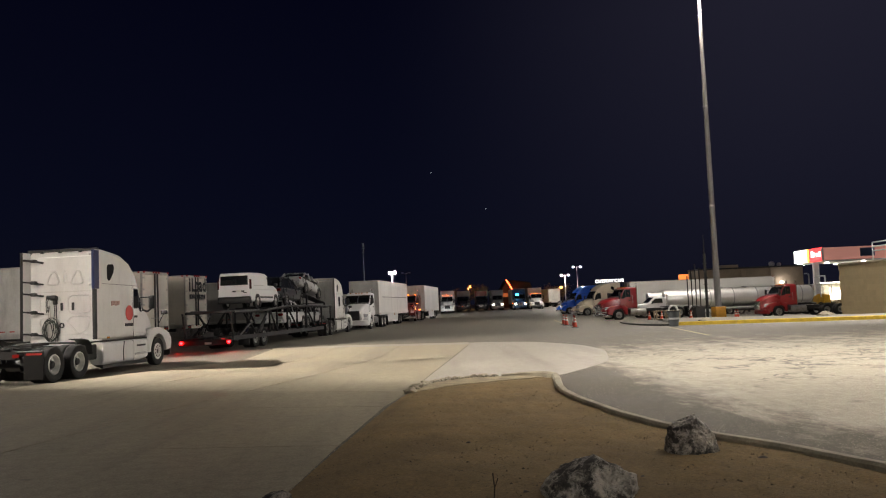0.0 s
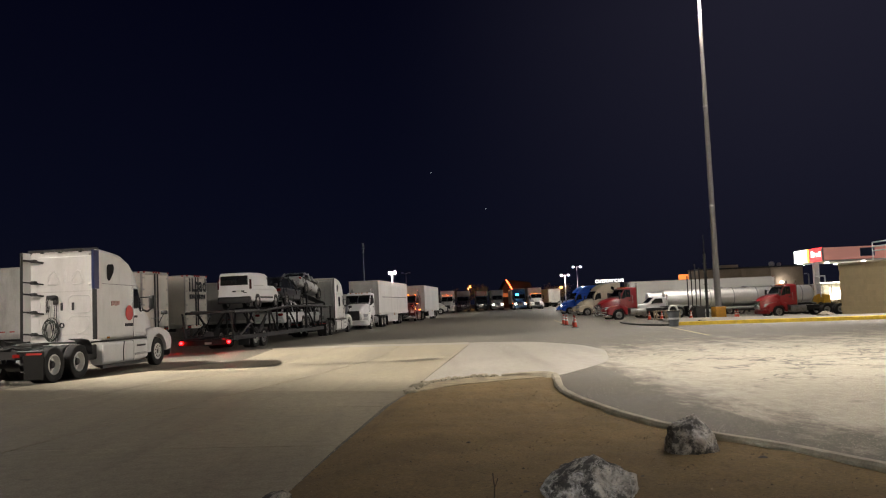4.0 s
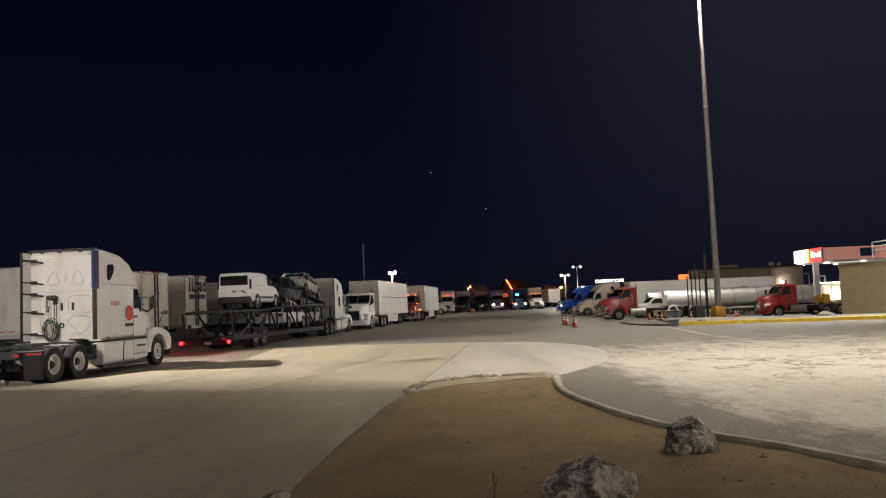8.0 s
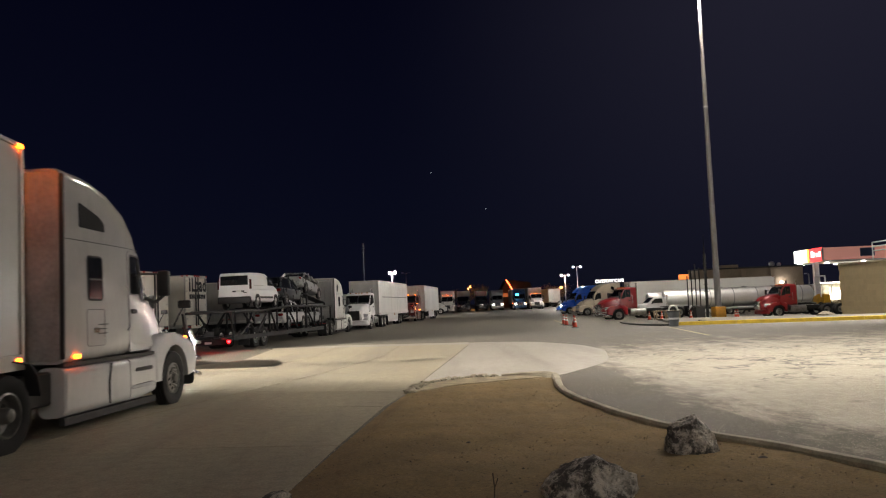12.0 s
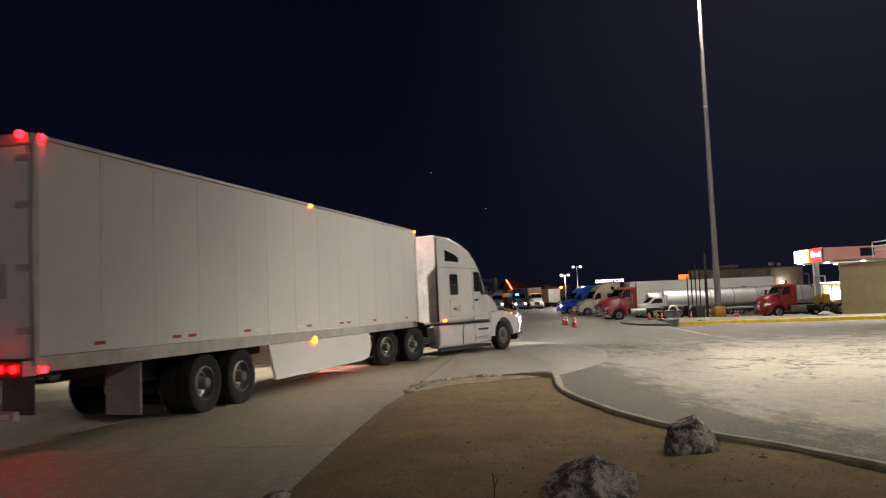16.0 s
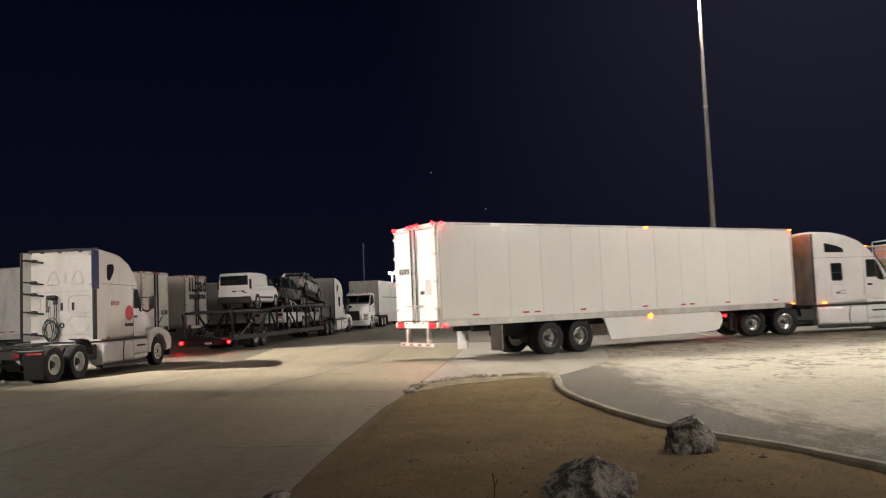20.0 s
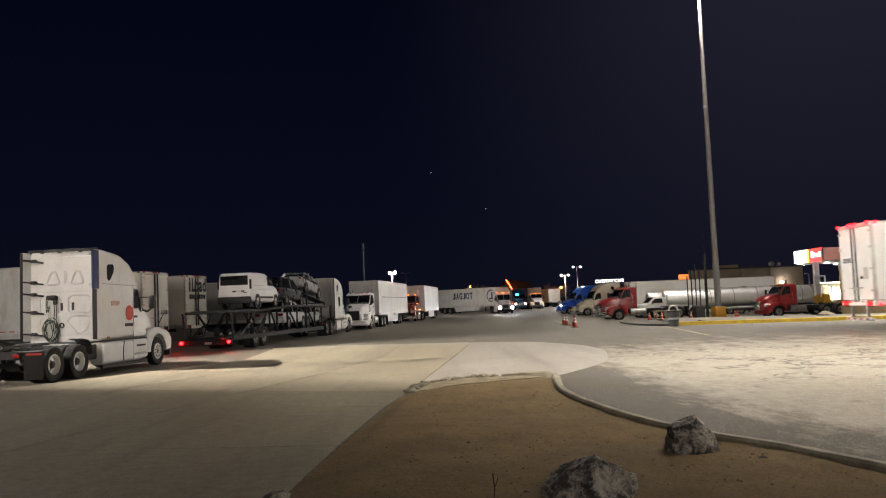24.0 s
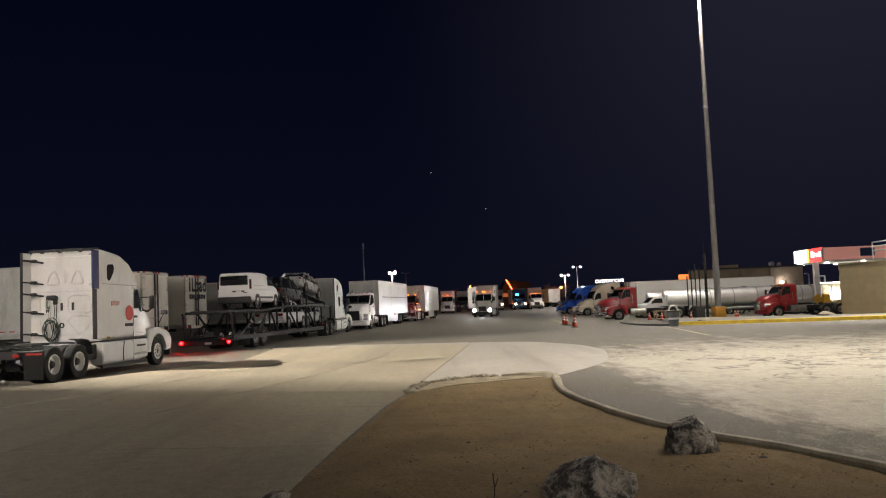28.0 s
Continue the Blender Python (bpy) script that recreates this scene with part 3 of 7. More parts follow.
# ---- tractors ----
ROOFS = {
    # x, half width, top, edge radius
    "aero": ((1.95, 1.24, 4.0, 0.1), (2.0, 1.245, 4.05, 0.13), (2.75, 1.245, 3.99, 0.16), (3.35, 1.24, 3.83, 0.2), (3.9, 1.23, 3.58, 0.22), (4.35, 1.21, 3.27, 0.24), (4.7, 1.18, 2.93, 0.22), (4.98, 1.15, 2.58, 0.18), (5.2, 1.13, 2.12, 0.1)),
    "mid": ((2.4, 1.22, 2.95, 0.1), (2.45, 1.23, 3.0, 0.12), (4.3, 1.22, 2.98, 0.14), (4.65, 1.18, 2.86, 0.18), (4.95, 1.15, 2.58, 0.16), (5.2, 1.13, 2.12, 0.1)),
    "day": ((3.5, 1.14, 2.88, 0.1), (3.55, 1.15, 2.96, 0.14), (4.3, 1.15, 3.02, 0.18), (4.58, 1.12, 2.9, 0.2), (4.88, 1.1, 2.55, 0.16), (5.15, 1.08, 2.12, 0.1)),
}


def tractor(paint, label, roof="aero", lamps="off", rim="alu", extras="", name="semi_tractor", group=""):
    """A conventional highway tractor. Origin on the ground under the middle of the drive axles, nose along +x."""
    t = thing(name, label, "semi truck", group)
    day = roof == "day"
    wb = 5.3 if day else 6.0
    sh = wb - 6.0
    st = [(x + sh, w, z, r) for x, w, z, r in ROOFS[roof]] if not day else list(ROOFS[roof])
    if "drop_window" in extras:
        st = [(x, w, z + {3: 0.1, 4: 0.15, 5: 0.16, 6: 0.1}.get(i, 0.0), r) for i, (x, w, z, r) in enumerate(st)]
    if "low_roof" in extras:
        st = [(x + (0.0 if i < 2 else 0.05 if i < 5 else 0.0), w, z + (-0.09, -0.09, -0.07, -0.03, 0.01, 0.04, 0.05, 0.03, 0.0)[i], r) for i, (x, w, z, r) in enumerate(st)]
    nose = st[-1][0]
    back = st[0][0]
    cabw = st[2][1]
    tum = [0.05 + 0.1 * ease((x - nose + 1.1) / 1.1) for x, w, z, r in st]
    cab = part("cab", loft(B(), [rring(x, w, w - k, 1.08, z, r, 5) for (x, w, z, r), k in zip(st, tum)]), paint, t)

    def side_y(x, z):
        """Half the cab's width at x and z."""
        x = min(max(x, st[0][0]), st[-1][0] - 0.001)
        for i in range(len(st) - 1):
            (xa, wa, za, _), (xb, wb_, zb, _) = st[i], st[i + 1]
            if xa <= x <= xb:
                f = (x - xa) / (xb - xa)
                w, top, k = wa + (wb_ - wa) * f, za + (zb - za) * f, tum[i] + (tum[i + 1] - tum[i]) * f
                return w - k * min(max((z - 1.08) / (top - 1.08), 0), 1)
        return cabw

    def skin(pts, s, a, b, corner=0.0):
        """A panel that lies on the cab's side: (x, z) corners, from a to b outside the skin."""
        pts = soft_corners(pts, corner) if corner else pts
        dense = []
        for p, q in zip(pts, pts[1:] + pts[:1]):
            n = max(1, int(math.dist(p, q) / 0.3))
            dense += [lerp2(p, q, k / n) for k in range(n)]
        bm = B()
        u = [bm.verts.new((x, s * (side_y(x, z) + a), z)) for x, z in dense]
        v = [bm.verts.new((x, s * (side_y(x, z) + b), z)) for x, z in dense]
        bm.faces.new(u)
        bm.faces.new(v[::-1])
        for k in range(len(dense)):
            bm.faces.new((u[k], v[k], v[(k + 1) % len(dense)], u[(k + 1) % len(dense)]))
        return bm

    def groove(pts, s, r=0.007, closed=True):
        """A dark shut line round a panel."""
        pts = pts + pts[:1] if closed else pts
        dense = []
        for p, q in zip(pts, pts[1:]):
            n = max(1, int(math.dist(p, q) / 0.3))
            dense += [lerp2(p, q, k / n) for k in range(n)]
        dense.append(pts[-1])
        return tube(B(), [(x, s * (side_y(x, z) + 0.002), z) for x, z in dense], r, 4)

    # hood and fenders
    h = nose - 0.1
    if day:
        hood = [(h, 1.0, 0.94, 0.95, 2.14, 0.14), (h + 0.4, 0.98, 0.9, 0.9, 2.08, 0.18), (h + 0.85, 0.93, 0.83, 0.82, 1.98, 0.22), (h + 1.25, 0.85, 0.74, 0.76, 1.84, 0.24), (h + 1.55, 0.76, 0.64, 0.72, 1.66, 0.24), (h + 1.7, 0.68, 0.56, 0.74, 1.48, 0.18)]
    else:
        hood = [(h, 1.04, 0.98, 0.95, 2.12, 0.14), (h + 0.35, 1.02, 0.95, 0.9, 2.07, 0.18), (h + 0.75, 0.98, 0.88, 0.82, 1.97, 0.22), (h + 1.1, 0.91, 0.79, 0.76, 1.84, 0.26), (h + 1.42, 0.83, 0.69, 0.72, 1.66, 0.27), (h + 1.66, 0.75, 0.6, 0.72, 1.44, 0.24), (h + 1.78, 0.68, 0.53, 0.74, 1.26, 0.18)]
    part("hood", loft(B(), [rring(x, a, b, c, d, e, 5) for x, a, b, c, d, e in hood]), paint, t)
    part("cowl", strip(B(), [(nose + 0.14, 2.085), (nose - 0.02, 2.17)], -0.95, 0.95, 0.03), BLACK, t)
    arch = [(wb + 0.64 * math.cos(a), 0.5 + 0.66 * math.sin(a)) for a in [radians(d) for d in range(178, 1, -11)]]
    outer = [(wb + 1.12, 0.6), (wb + 1.2, 0.84), (wb + 1.15, 1.02), (wb + 1.0, 1.18), (wb + 0.76, 1.3), (wb + 0.42, 1.38), (wb + 0.0, 1.4), (wb - 0.4, 1.39), (wb - 0.7, 1.33), (wb - 0.86, 1.18), (wb - 0.9, 0.9), (wb - 0.88, 0.52)]
    for s in (-1, 1):
        bm = plate(B(), arch + outer, s * 0.66, s * 1.22)
        rim_edges = [e for e in bm.edges if all(abs(abs(v.co.y) - 1.22) < 1e-4 for v in e.verts) and all(math.hypot(v.co.x - wb, v.co.z - 0.5) > 0.7 for v in e.verts)]
        bmesh.ops.bevel(bm, geom=rim_edges, offset=0.15, segments=5, affect="EDGES", profile=0.5)
        part("fender", bm, paint, t)
        part("wheel_well", plate(B(), [(wb + 0.63 * math.cos(a), 0.5 + 0.65 * math.sin(a)) for a in [radians(d) for d in range(175, 4, -15)]], s * 0.6, s * 0.7), FRAME, t)
        # headlight and amber lamp on the fender
        lit = HEAD_LOW if lamps == "low" else HEAD_OFF
        bm = loft(B(), [[(wb + 1.06, s * 0.7, 0.98), (wb + 1.06, s * 1.08, 0.98), (wb + 0.9, s * 1.12, 1.22), (wb + 0.9, s * 0.74, 1.28)], [(wb + 1.25, s * 0.7, 1.0), (wb + 1.2, s * 1.06, 1.0), (wb + 1.03, s * 1.1, 1.2), (wb + 1.12, s * 0.74, 1.26)]])
        part("headlight", bm, lit, t, "lit headlight" if lamps == "low" else "clear headlight")
        if lamps == "on":
            pod = part("beam_tube", hoop(B(), [(0.1, 0.0), (0.115, 0.0), (0.115, 0.2), (0.1, 0.2)], 18), BLACK, t, "black tube round a headlight beam", at=pose(wb + 1.1, s * 0.92, 1.02, 0, 0, -90))
            part("beam", cyl(B(), (0, 0.13, 0), (0, 0.15, 0), 0.1, 18), HEAD_ON, pod, "lit headlight beam")
        part("turn_lamp", box(B(), (wb + 0.52, wb + 0.68), (s * 1.13, s * 1.18), (1.23, 1.31), 0.012), AMBER_ON if lamps != "off" else AMBER_OFF, t)
        if not day:
            stalk = part("hood_mirror", box(B(), (wb + 0.5, wb + 0.58), (s * 1.2 - 0.13, s * 1.2 + 0.13), (1.86, 2.02), 0.03, 2), BLACK, t, "small black mirror on a fender stalk")
            part("stalk", tube(B(), [(wb + 0.42, s * 1.02, 1.5), (wb + 0.5, s * 1.12, 1.76), (wb + 0.54, s * 1.18, 1.88)], 0.016, 6), BLACK, stalk)
    # bumper, grille
    bm = loft(B(), [rring(wb + 0.92, 1.22, 1.22, 0.32, 0.72, 0.08), rring(wb + 1.2, 1.12, 1.1, 0.32, 0.74, 0.1), rring(wb + 1.36, 0.86, 0.84, 0.36, 0.7, 0.1)])
    part("bumper", bm, CHROME if "chrome_bumper" in extras else (BLACK if "black_bumper" in extras else paint), t)
    gt = 1.52 if day else 1.4
    grille = part("grille", box(B(), (h + 1.55, h + 1.8), (-0.5, 0.5), (0.76, gt), 0.05), CHROME if "chrome" in extras else BLACK, t)
    bm = B()
    for k in range(int((gt - 0.86) / 0.085)):
        z = 0.86 + k * 0.085
        box(bm, (h + 1.8, h + 1.825), (-0.45, 0.45), (z, z + 0.04))
    part("grille_insert", bm, CHROME if "chrome" in extras else FRAME, grille)
    if "guard" in extras:
        bm = B()
        for y in (-0.95, -0.4, 0.4, 0.95):
            tube(bm, [(wb + 1.25, y, 0.42), (wb + 1.6, y, 0.5), (wb + 1.64, y, 1.2), (wb + 1.4, y, 1.42)], 0.045)
        for z in (0.5, 0.82, 1.15):
            tube(bm, [(wb + 1.2, -1.24, z), (wb + 1.5, -1.08, z), (wb + 1.62, -0.9, z), (wb + 1.62, 0.9, z), (wb + 1.5, 1.08, z), (wb + 1.2, 1.24, z)], 0.045)
        part("grille_guard", bm, BRIGHTWORK, t, "chrome tube grille guard")
    # glass
    def roof_at(x):
        for a, b in zip(st, st[1:]):
            if a[0] <= x <= b[0]:
                return a[2] + (b[2] - a[2]) * (x - a[0]) / (b[0] - a[0])
        return st[-1][2]
    line = [(nose - 0.02, 2.2)] + [(x, roof_at(x) - 0.015) for x in (nose - 0.12, nose - 0.22, nose - 0.36, nose - 0.52)]
    ws = [(x, z) for x, z in line if z < 3.06]
    for s in (-1, 1):
        part("windshield_pane", strip(B(), ws, min(s * 0.02, s * 0.98), max(s * 0.02, s * 0.98), 0.03), GLASS, t)
    if day:
        vx = line[-1][0]
        part("sun_visor", strip(B(), [(vx + 0.3, roof_at(vx) - 0.06), (vx - 0.05, roof_at(vx) + 0.0)], -1.0, 1.0, 0.04), CHROME if "chrome" in extras else paint, t)
        for y in (-0.7, -0.25, 0.0, 0.25, 0.7):
            part("roof_marker", box(B(), (vx - 0.25, vx - 0.13), (y - 0.05, y + 0.05), (roof_at(vx - 0.2) - 0.02, roof_at(vx - 0.2) + 0.06), 0.012), AMBER_OFF, t)
    # doors with windows, handles and mirrors
    dx = nose - 1.15
    for s in (-1, 1):
        leaf = [(dx, 1.13), (nose - 0.16, 1.13), (nose - 0.16, 1.95), (nose - 0.34, 2.5), (nose - 0.55, 2.84), (dx + 0.08, 2.86), (dx, 2.78)]
        door = part("door", skin(leaf, s, -0.02, 0.008, 0.05), paint, t)
        part("shut_line", groove(leaf, s), BLACK, door)
        pane = [(dx + 0.1, 2.12), (nose - 0.62, 2.12), (nose - 0.5, 2.02), (nose - 0.24, 1.99), (nose - 0.42, 2.5), (nose - 0.6, 2.76), (dx + 0.12, 2.77)]
        part("window_seal", skin([(x + (x - dx - 0.5) * 0.07, z + (z - 2.38) * 0.09) for x, z in pane], s, 0.004, 0.014, 0.06), BLACK, door)
        part("window", skin(pane, s, 0.006, 0.019, 0.05), GLASS, door)
        part("divider", tube(B(), [(nose - 0.6, s * (side_y(nose - 0.6, 2.1) + 0.02), 2.08), (nose - 0.62, s * (side_y(nose - 0.62, 2.75) + 0.02), 2.74)], 0.016, 6), BLACK, door)
        yh = side_y(dx + 0.2, 1.82)
        part("handle", box(B(), (dx + 0.1, dx + 0.3), (s * (yh + 0.004), s * (yh + 0.045)), (1.78, 1.86), 0.015), BLACK, door)
        ym = side_y(nose - 0.1, 2.1)
        mir = part("mirror", box(B(), (nose - 0.02, nose + 0.13), (s * (ym + 0.2), s * (ym + 0.42)), (2.08, 2.56), 0.05, 2), BLACK, t, "tall black door mirror")
        part("mirror_arm", tube(B(), [(nose - 0.18, s * ym, 2.08), (nose + 0.0, s * (ym + 0.16), 1.98), (nose + 0.05, s * (ym + 0.3), 2.1)], 0.035), BLACK, mir)
        part("mirror_arm", tube(B(), [(nose - 0.32, s * (ym - 0.04), 2.5), (nose + 0.03, s * (ym + 0.24), 2.5)], 0.022), BLACK, mir)
        part("step", box(B(), (dx + 0.05, nose - 0.15), (s * (cabw - 0.1), s * (cabw + 0.005)), (0.5, 0.56), 0.01), STEEL, t)
        part("grab_rail", tube(B(), [(dx - 0.08, s * (side_y(dx - 0.08, 1.5) + 0.01), 1.5), (dx - 0.08, s * (side_y(dx, 1.5) + 0.06), 1.56), (dx - 0.08, s * (side_y(dx, 2.2) + 0.06), 2.2), (dx - 0.08, s * (side_y(dx - 0.08, 2.26) + 0.01), 2.26)], 0.014, 6), STEEL, t)
    # side fairings with tank
    if not day:
        for s in (-1, 1):
            a, b = back + 0.05, dx - 0.02
            part("side_fairing", loft(B(), [rring(x, w, w, 0.3, 1.03, 0.13, 5) for x, w in ((a, 0.2), (a + 0.04, 0.235), (b, 0.235))]), paint, t, at=pose(0, s * 1.0, 0))
            bm = loft(B(), [rring(x, w, w, z, 1.03, 0.1, 5) for x, w, z in ((b + 0.03, 0.235, 0.3), (b + 0.5, 0.235, 0.3), (wb - 0.9, 0.215, 0.36))])
            stepf = part("step_fairing", bm, paint, t, at=pose(0, s * 1.0, 0))
            for z in (0.5, 0.78):
                part("step_slot", box(B(), (b + 0.22, wb - 1.08), (s * 0.2, s * 0.242), (z, z + 0.07), 0.01), FRAME, stepf)
            part("fairing_lip", box(B(), (a, wb - 0.92), (s * 1.12, s * 1.215), (0.19, 0.3)), BLACK, t, "black rubber lip below the fairing")
            part("fairing_gap", box(B(), (a, wb - 0.9), (s * 1.1, s * 1.2), (1.03, 1.09)), FRAME, t)
            part("fairing_strap", tube(B(), [(b - 0.72, s * 1.24, 0.36), (b - 0.74, s * 1.243, 0.7), (b - 0.66, s * 1.24, 1.0)], 0.018, 6), FRAME, t)
            part("marker_lamp", box(B(), (back + 0.25, back + 0.4), (s * cabw, s * (cabw + 0.03)), (1.14, 1.2), 0.008), AMBER_ON if lamps != "off" else AMBER_OFF, t)
            hatch = [(back + 0.66, 1.3), (back + 1.22, 1.3), (back + 1.22, 1.86), (back + 0.66, 1.86)]
            if "blind_sleeper" not in extras:
                lid = part("luggage_door", skin(hatch, s, -0.01, 0.006, 0.06), paint, t)
                part("shut_line", groove(soft_corners(hatch, 0.06), s, 0.006), BLACK, lid)
                part("latch", box(B(), (back + 0.86, back + 1.02), (s * (cabw - 0.02), s * (cabw + 0.012)), (1.5, 1.58), 0.01), CHROME, lid)
            seam_z = 2.92
            part("cap_seam", groove([(back + 0.02, seam_z), (dx - 0.02, seam_z - 0.02), (nose - 0.52, seam_z - 0.03)], s, 0.006, False), BLACK, t)
    else:
        for s in (-1, 1):
            part("fuel_tank", cyl(B(), (2.65, s * 0.95, 0.72), (4.2, s * 0.95, 0.72), 0.31, 18), ALU, t)
            part("exhaust_stack", cyl(B(), (back - 0.12, s * 0.85, 0.9), (back - 0.12, s * 0.85, 3.35), 0.075, 10), CHROME, t)
    if roof != "day":
        for s in (-1, 1):
            if "blind_sleeper" not in extras:
                q = [(back + 0.72, 2.02), (back + 1.16, 2.02), (back + 1.16, 2.68), (back + 0.72, 2.68)]
                win = part("sleeper_window", skin(q, s, -0.02, 0.014, 0.05), GLASS, t)
                part("window_frame", groove(soft_corners(q, 0.05), s, 0.022), BLACK, win)
                part("window_bar", skin([(back + 0.74, 2.32), (back + 1.14, 2.32), (back + 1.14, 2.345), (back + 0.74, 2.345)], s, 0.0, 0.018), BLACK, win)
            if roof == "aero":
                q = [(back + 0.5, 3.12), (back + 1.3, 3.1), (back + 1.28, 3.24), (back + 1.1, 3.34), (back + 0.5, 3.5)] if "drop_window" not in extras else [(back + 0.38, 3.1), (back + 0.46, 3.02), (back + 0.56, 3.04), (back + 0.8, 3.3), (back + 0.84, 3.46), (back + 0.78, 3.58), (back + 0.44, 3.56), (back + 0.38, 3.48)]
                part("upper_window", skin(q, s, -0.04, 0.008, 0.04), SMOKED, t)
        # rear wall ribs and extenders
        top = st[1][2]
        for s in (-1, 1):
            if "low_roof" in extras and s < 0:
                continue
            bm = box(B(), (back - 0.42, back + 0.02), (s * (cabw - 0.05), s * cabw), (1.15, top - 0.05), 0.015)
            ext = part("side_extender", bm, SHADED_GRIMY if "tail_on" in extras else paint, t)
            part("extender_edge", box(B(), (back - 0.5, back - 0.42), (s * (cabw - 0.05), s * cabw), (1.15, top - 0.06)), BLACK, ext)
        part("rear_panel", box(B(), (back - 0.03, back + 0.01), (-1.19, 1.19) if "tail_on" in extras else (-0.95, 0.95), (1.12, top - 0.05) if "tail_on" in extras else (1.3, top - 0.2), 0.02), SHADED_GRIMY if "tail_on" in extras else paint, t)
    # markers on the roof
    if "markers" in extras:
        zx = st[-4][0] if roof == "aero" else st[2][0]
        for y in (-0.85, -0.16, 0.0, 0.16, 0.85):
            part("roof_marker", box(B(), (zx - 0.05, zx + 0.07), (y - 0.05, y + 0.05), (roof_at(zx) - 0.02, roof_at(zx) + 0.05), 0.01), AMBER_ON, t)
    if "side_lamps" in extras:
        for s in (-1, 1):
            part("air_cleaner", cyl(B(), (nose + 0.2, s * 1.02, 1.2), (nose + 0.2, s * 1.02, 2.0), 0.17, 14), BRIGHTWORK, t, "bright steel air cleaner")
            part("exhaust_stack", cyl(B(), (back - 0.14, s * 1.0, 1.0), (back - 0.14, s * 1.0, 3.5), 0.08, 10), BRIGHTWORK, t)
            for x, z in ((nose + 0.26, 2.02), (wb + 1.1, 1.42), (back + 0.3, 1.3), (back + 0.9, 1.3), (back + 1.5, 1.3)):
                part("side_lamp", box(B(), (x - 0.06, x + 0.06), (s * 1.2, s * 1.27), (z - 0.05, z + 0.05), 0.02), AMBER_ON, t, "lit amber side lamp")
    # chassis
    for s in (-1, 1):
        part("chassis_rail", box(B(), (-1.35, wb + 0.9), (s * 0.38 - 0.045, s * 0.38 + 0.045), (0.72, 1.0)), FRAME, t)
        part("air_spring", cyl(B(), (-1.0, s * 0.5, 0.55), (-1.0, s * 0.5, 0.8), 0.13, 12), BLACK, t)
        bm = box(B(), (-1.42, -1.38), (s * 0.72 - 0.02, s * 1.32), (0.16, 0.92))
        part("mudflap", bm, RUBBER, t, "black rubber mudflap with a reflective strip")
        part("flap_strip", box(B(), (-1.436, -1.424), (s * 0.82, s * 1.28), (0.84, 0.9)), RED_TAPE, t)
        part("tail_lamp", box(B(), (-1.46, -1.4), (s * 0.42, s * 0.62), (0.78, 0.88), 0.01), RED_ON if "tail_on" in extras else RED_OFF, t)
    part("cross_member", box(B(), (-1.36, -1.28), (-0.5, 0.5), (0.74, 0.96)), FRAME, t)
    bm = cyl(B(), (0.15, 0, 1.06), (0.15, 0, 1.13), 0.46, 20)
    box(bm, (-0.55, 0.0), (-0.42, -0.1), (1.04, 1.1))
    box(bm, (-0.55, 0.0), (0.1, 0.42), (1.04, 1.1))
    part("fifth_wheel", bm, FRAME, t)
    part("deck_plate", box(B(), (0.95, back - 0.05), (-0.5, 0.5), (1.01, 1.03)), STEEL, t)
    for x in (1.35, 0.0, -0.95):
        part("cross_tube", cyl(B(), (x, -0.36, 0.86), (x, 0.36, 0.86), 0.06, 8), FRAME, t)
    for s in (-1, 1):
        part("air_tank", cyl(B(), (0.2, s * 0.62, 0.62), (0.95, s * 0.62, 0.62), 0.11, 10), FRAME, t)
        part("flap_hanger", tube(B(), [(-1.3, s * 0.4, 0.94), (-1.4, s * 1.3, 0.94)], 0.025, 6), FRAME, t)
        if not day:
            part("wheel_guard", strip(B(), [(1.32, 0.7), (1.26, 0.98), (1.08, 1.14), (0.72, 1.19)], min(s * 0.8, s * 1.25), max(s * 0.8, s * 1.25), 0.02), BLACK, t)
    part("battery_box", box(B(), (1.0, back), (-1.05, -0.5), (0.5, 0.98), 0.03), FRAME, t)
    wheels = []
    for x in (-0.66, 0.66):
        wheels += axle_wheels(t, x, rim)
    for s in (-1, 1):
        wheels.append(wheel(t, wb, s * 1.06, rim=rim, steer=True))
    part("front_axle", cyl(B(), (wb, -1.0, 0.5), (wb, 1.0, 0.5), 0.07, 8), FRAME, t)
    SPIN[t.name] = wheels
    return t


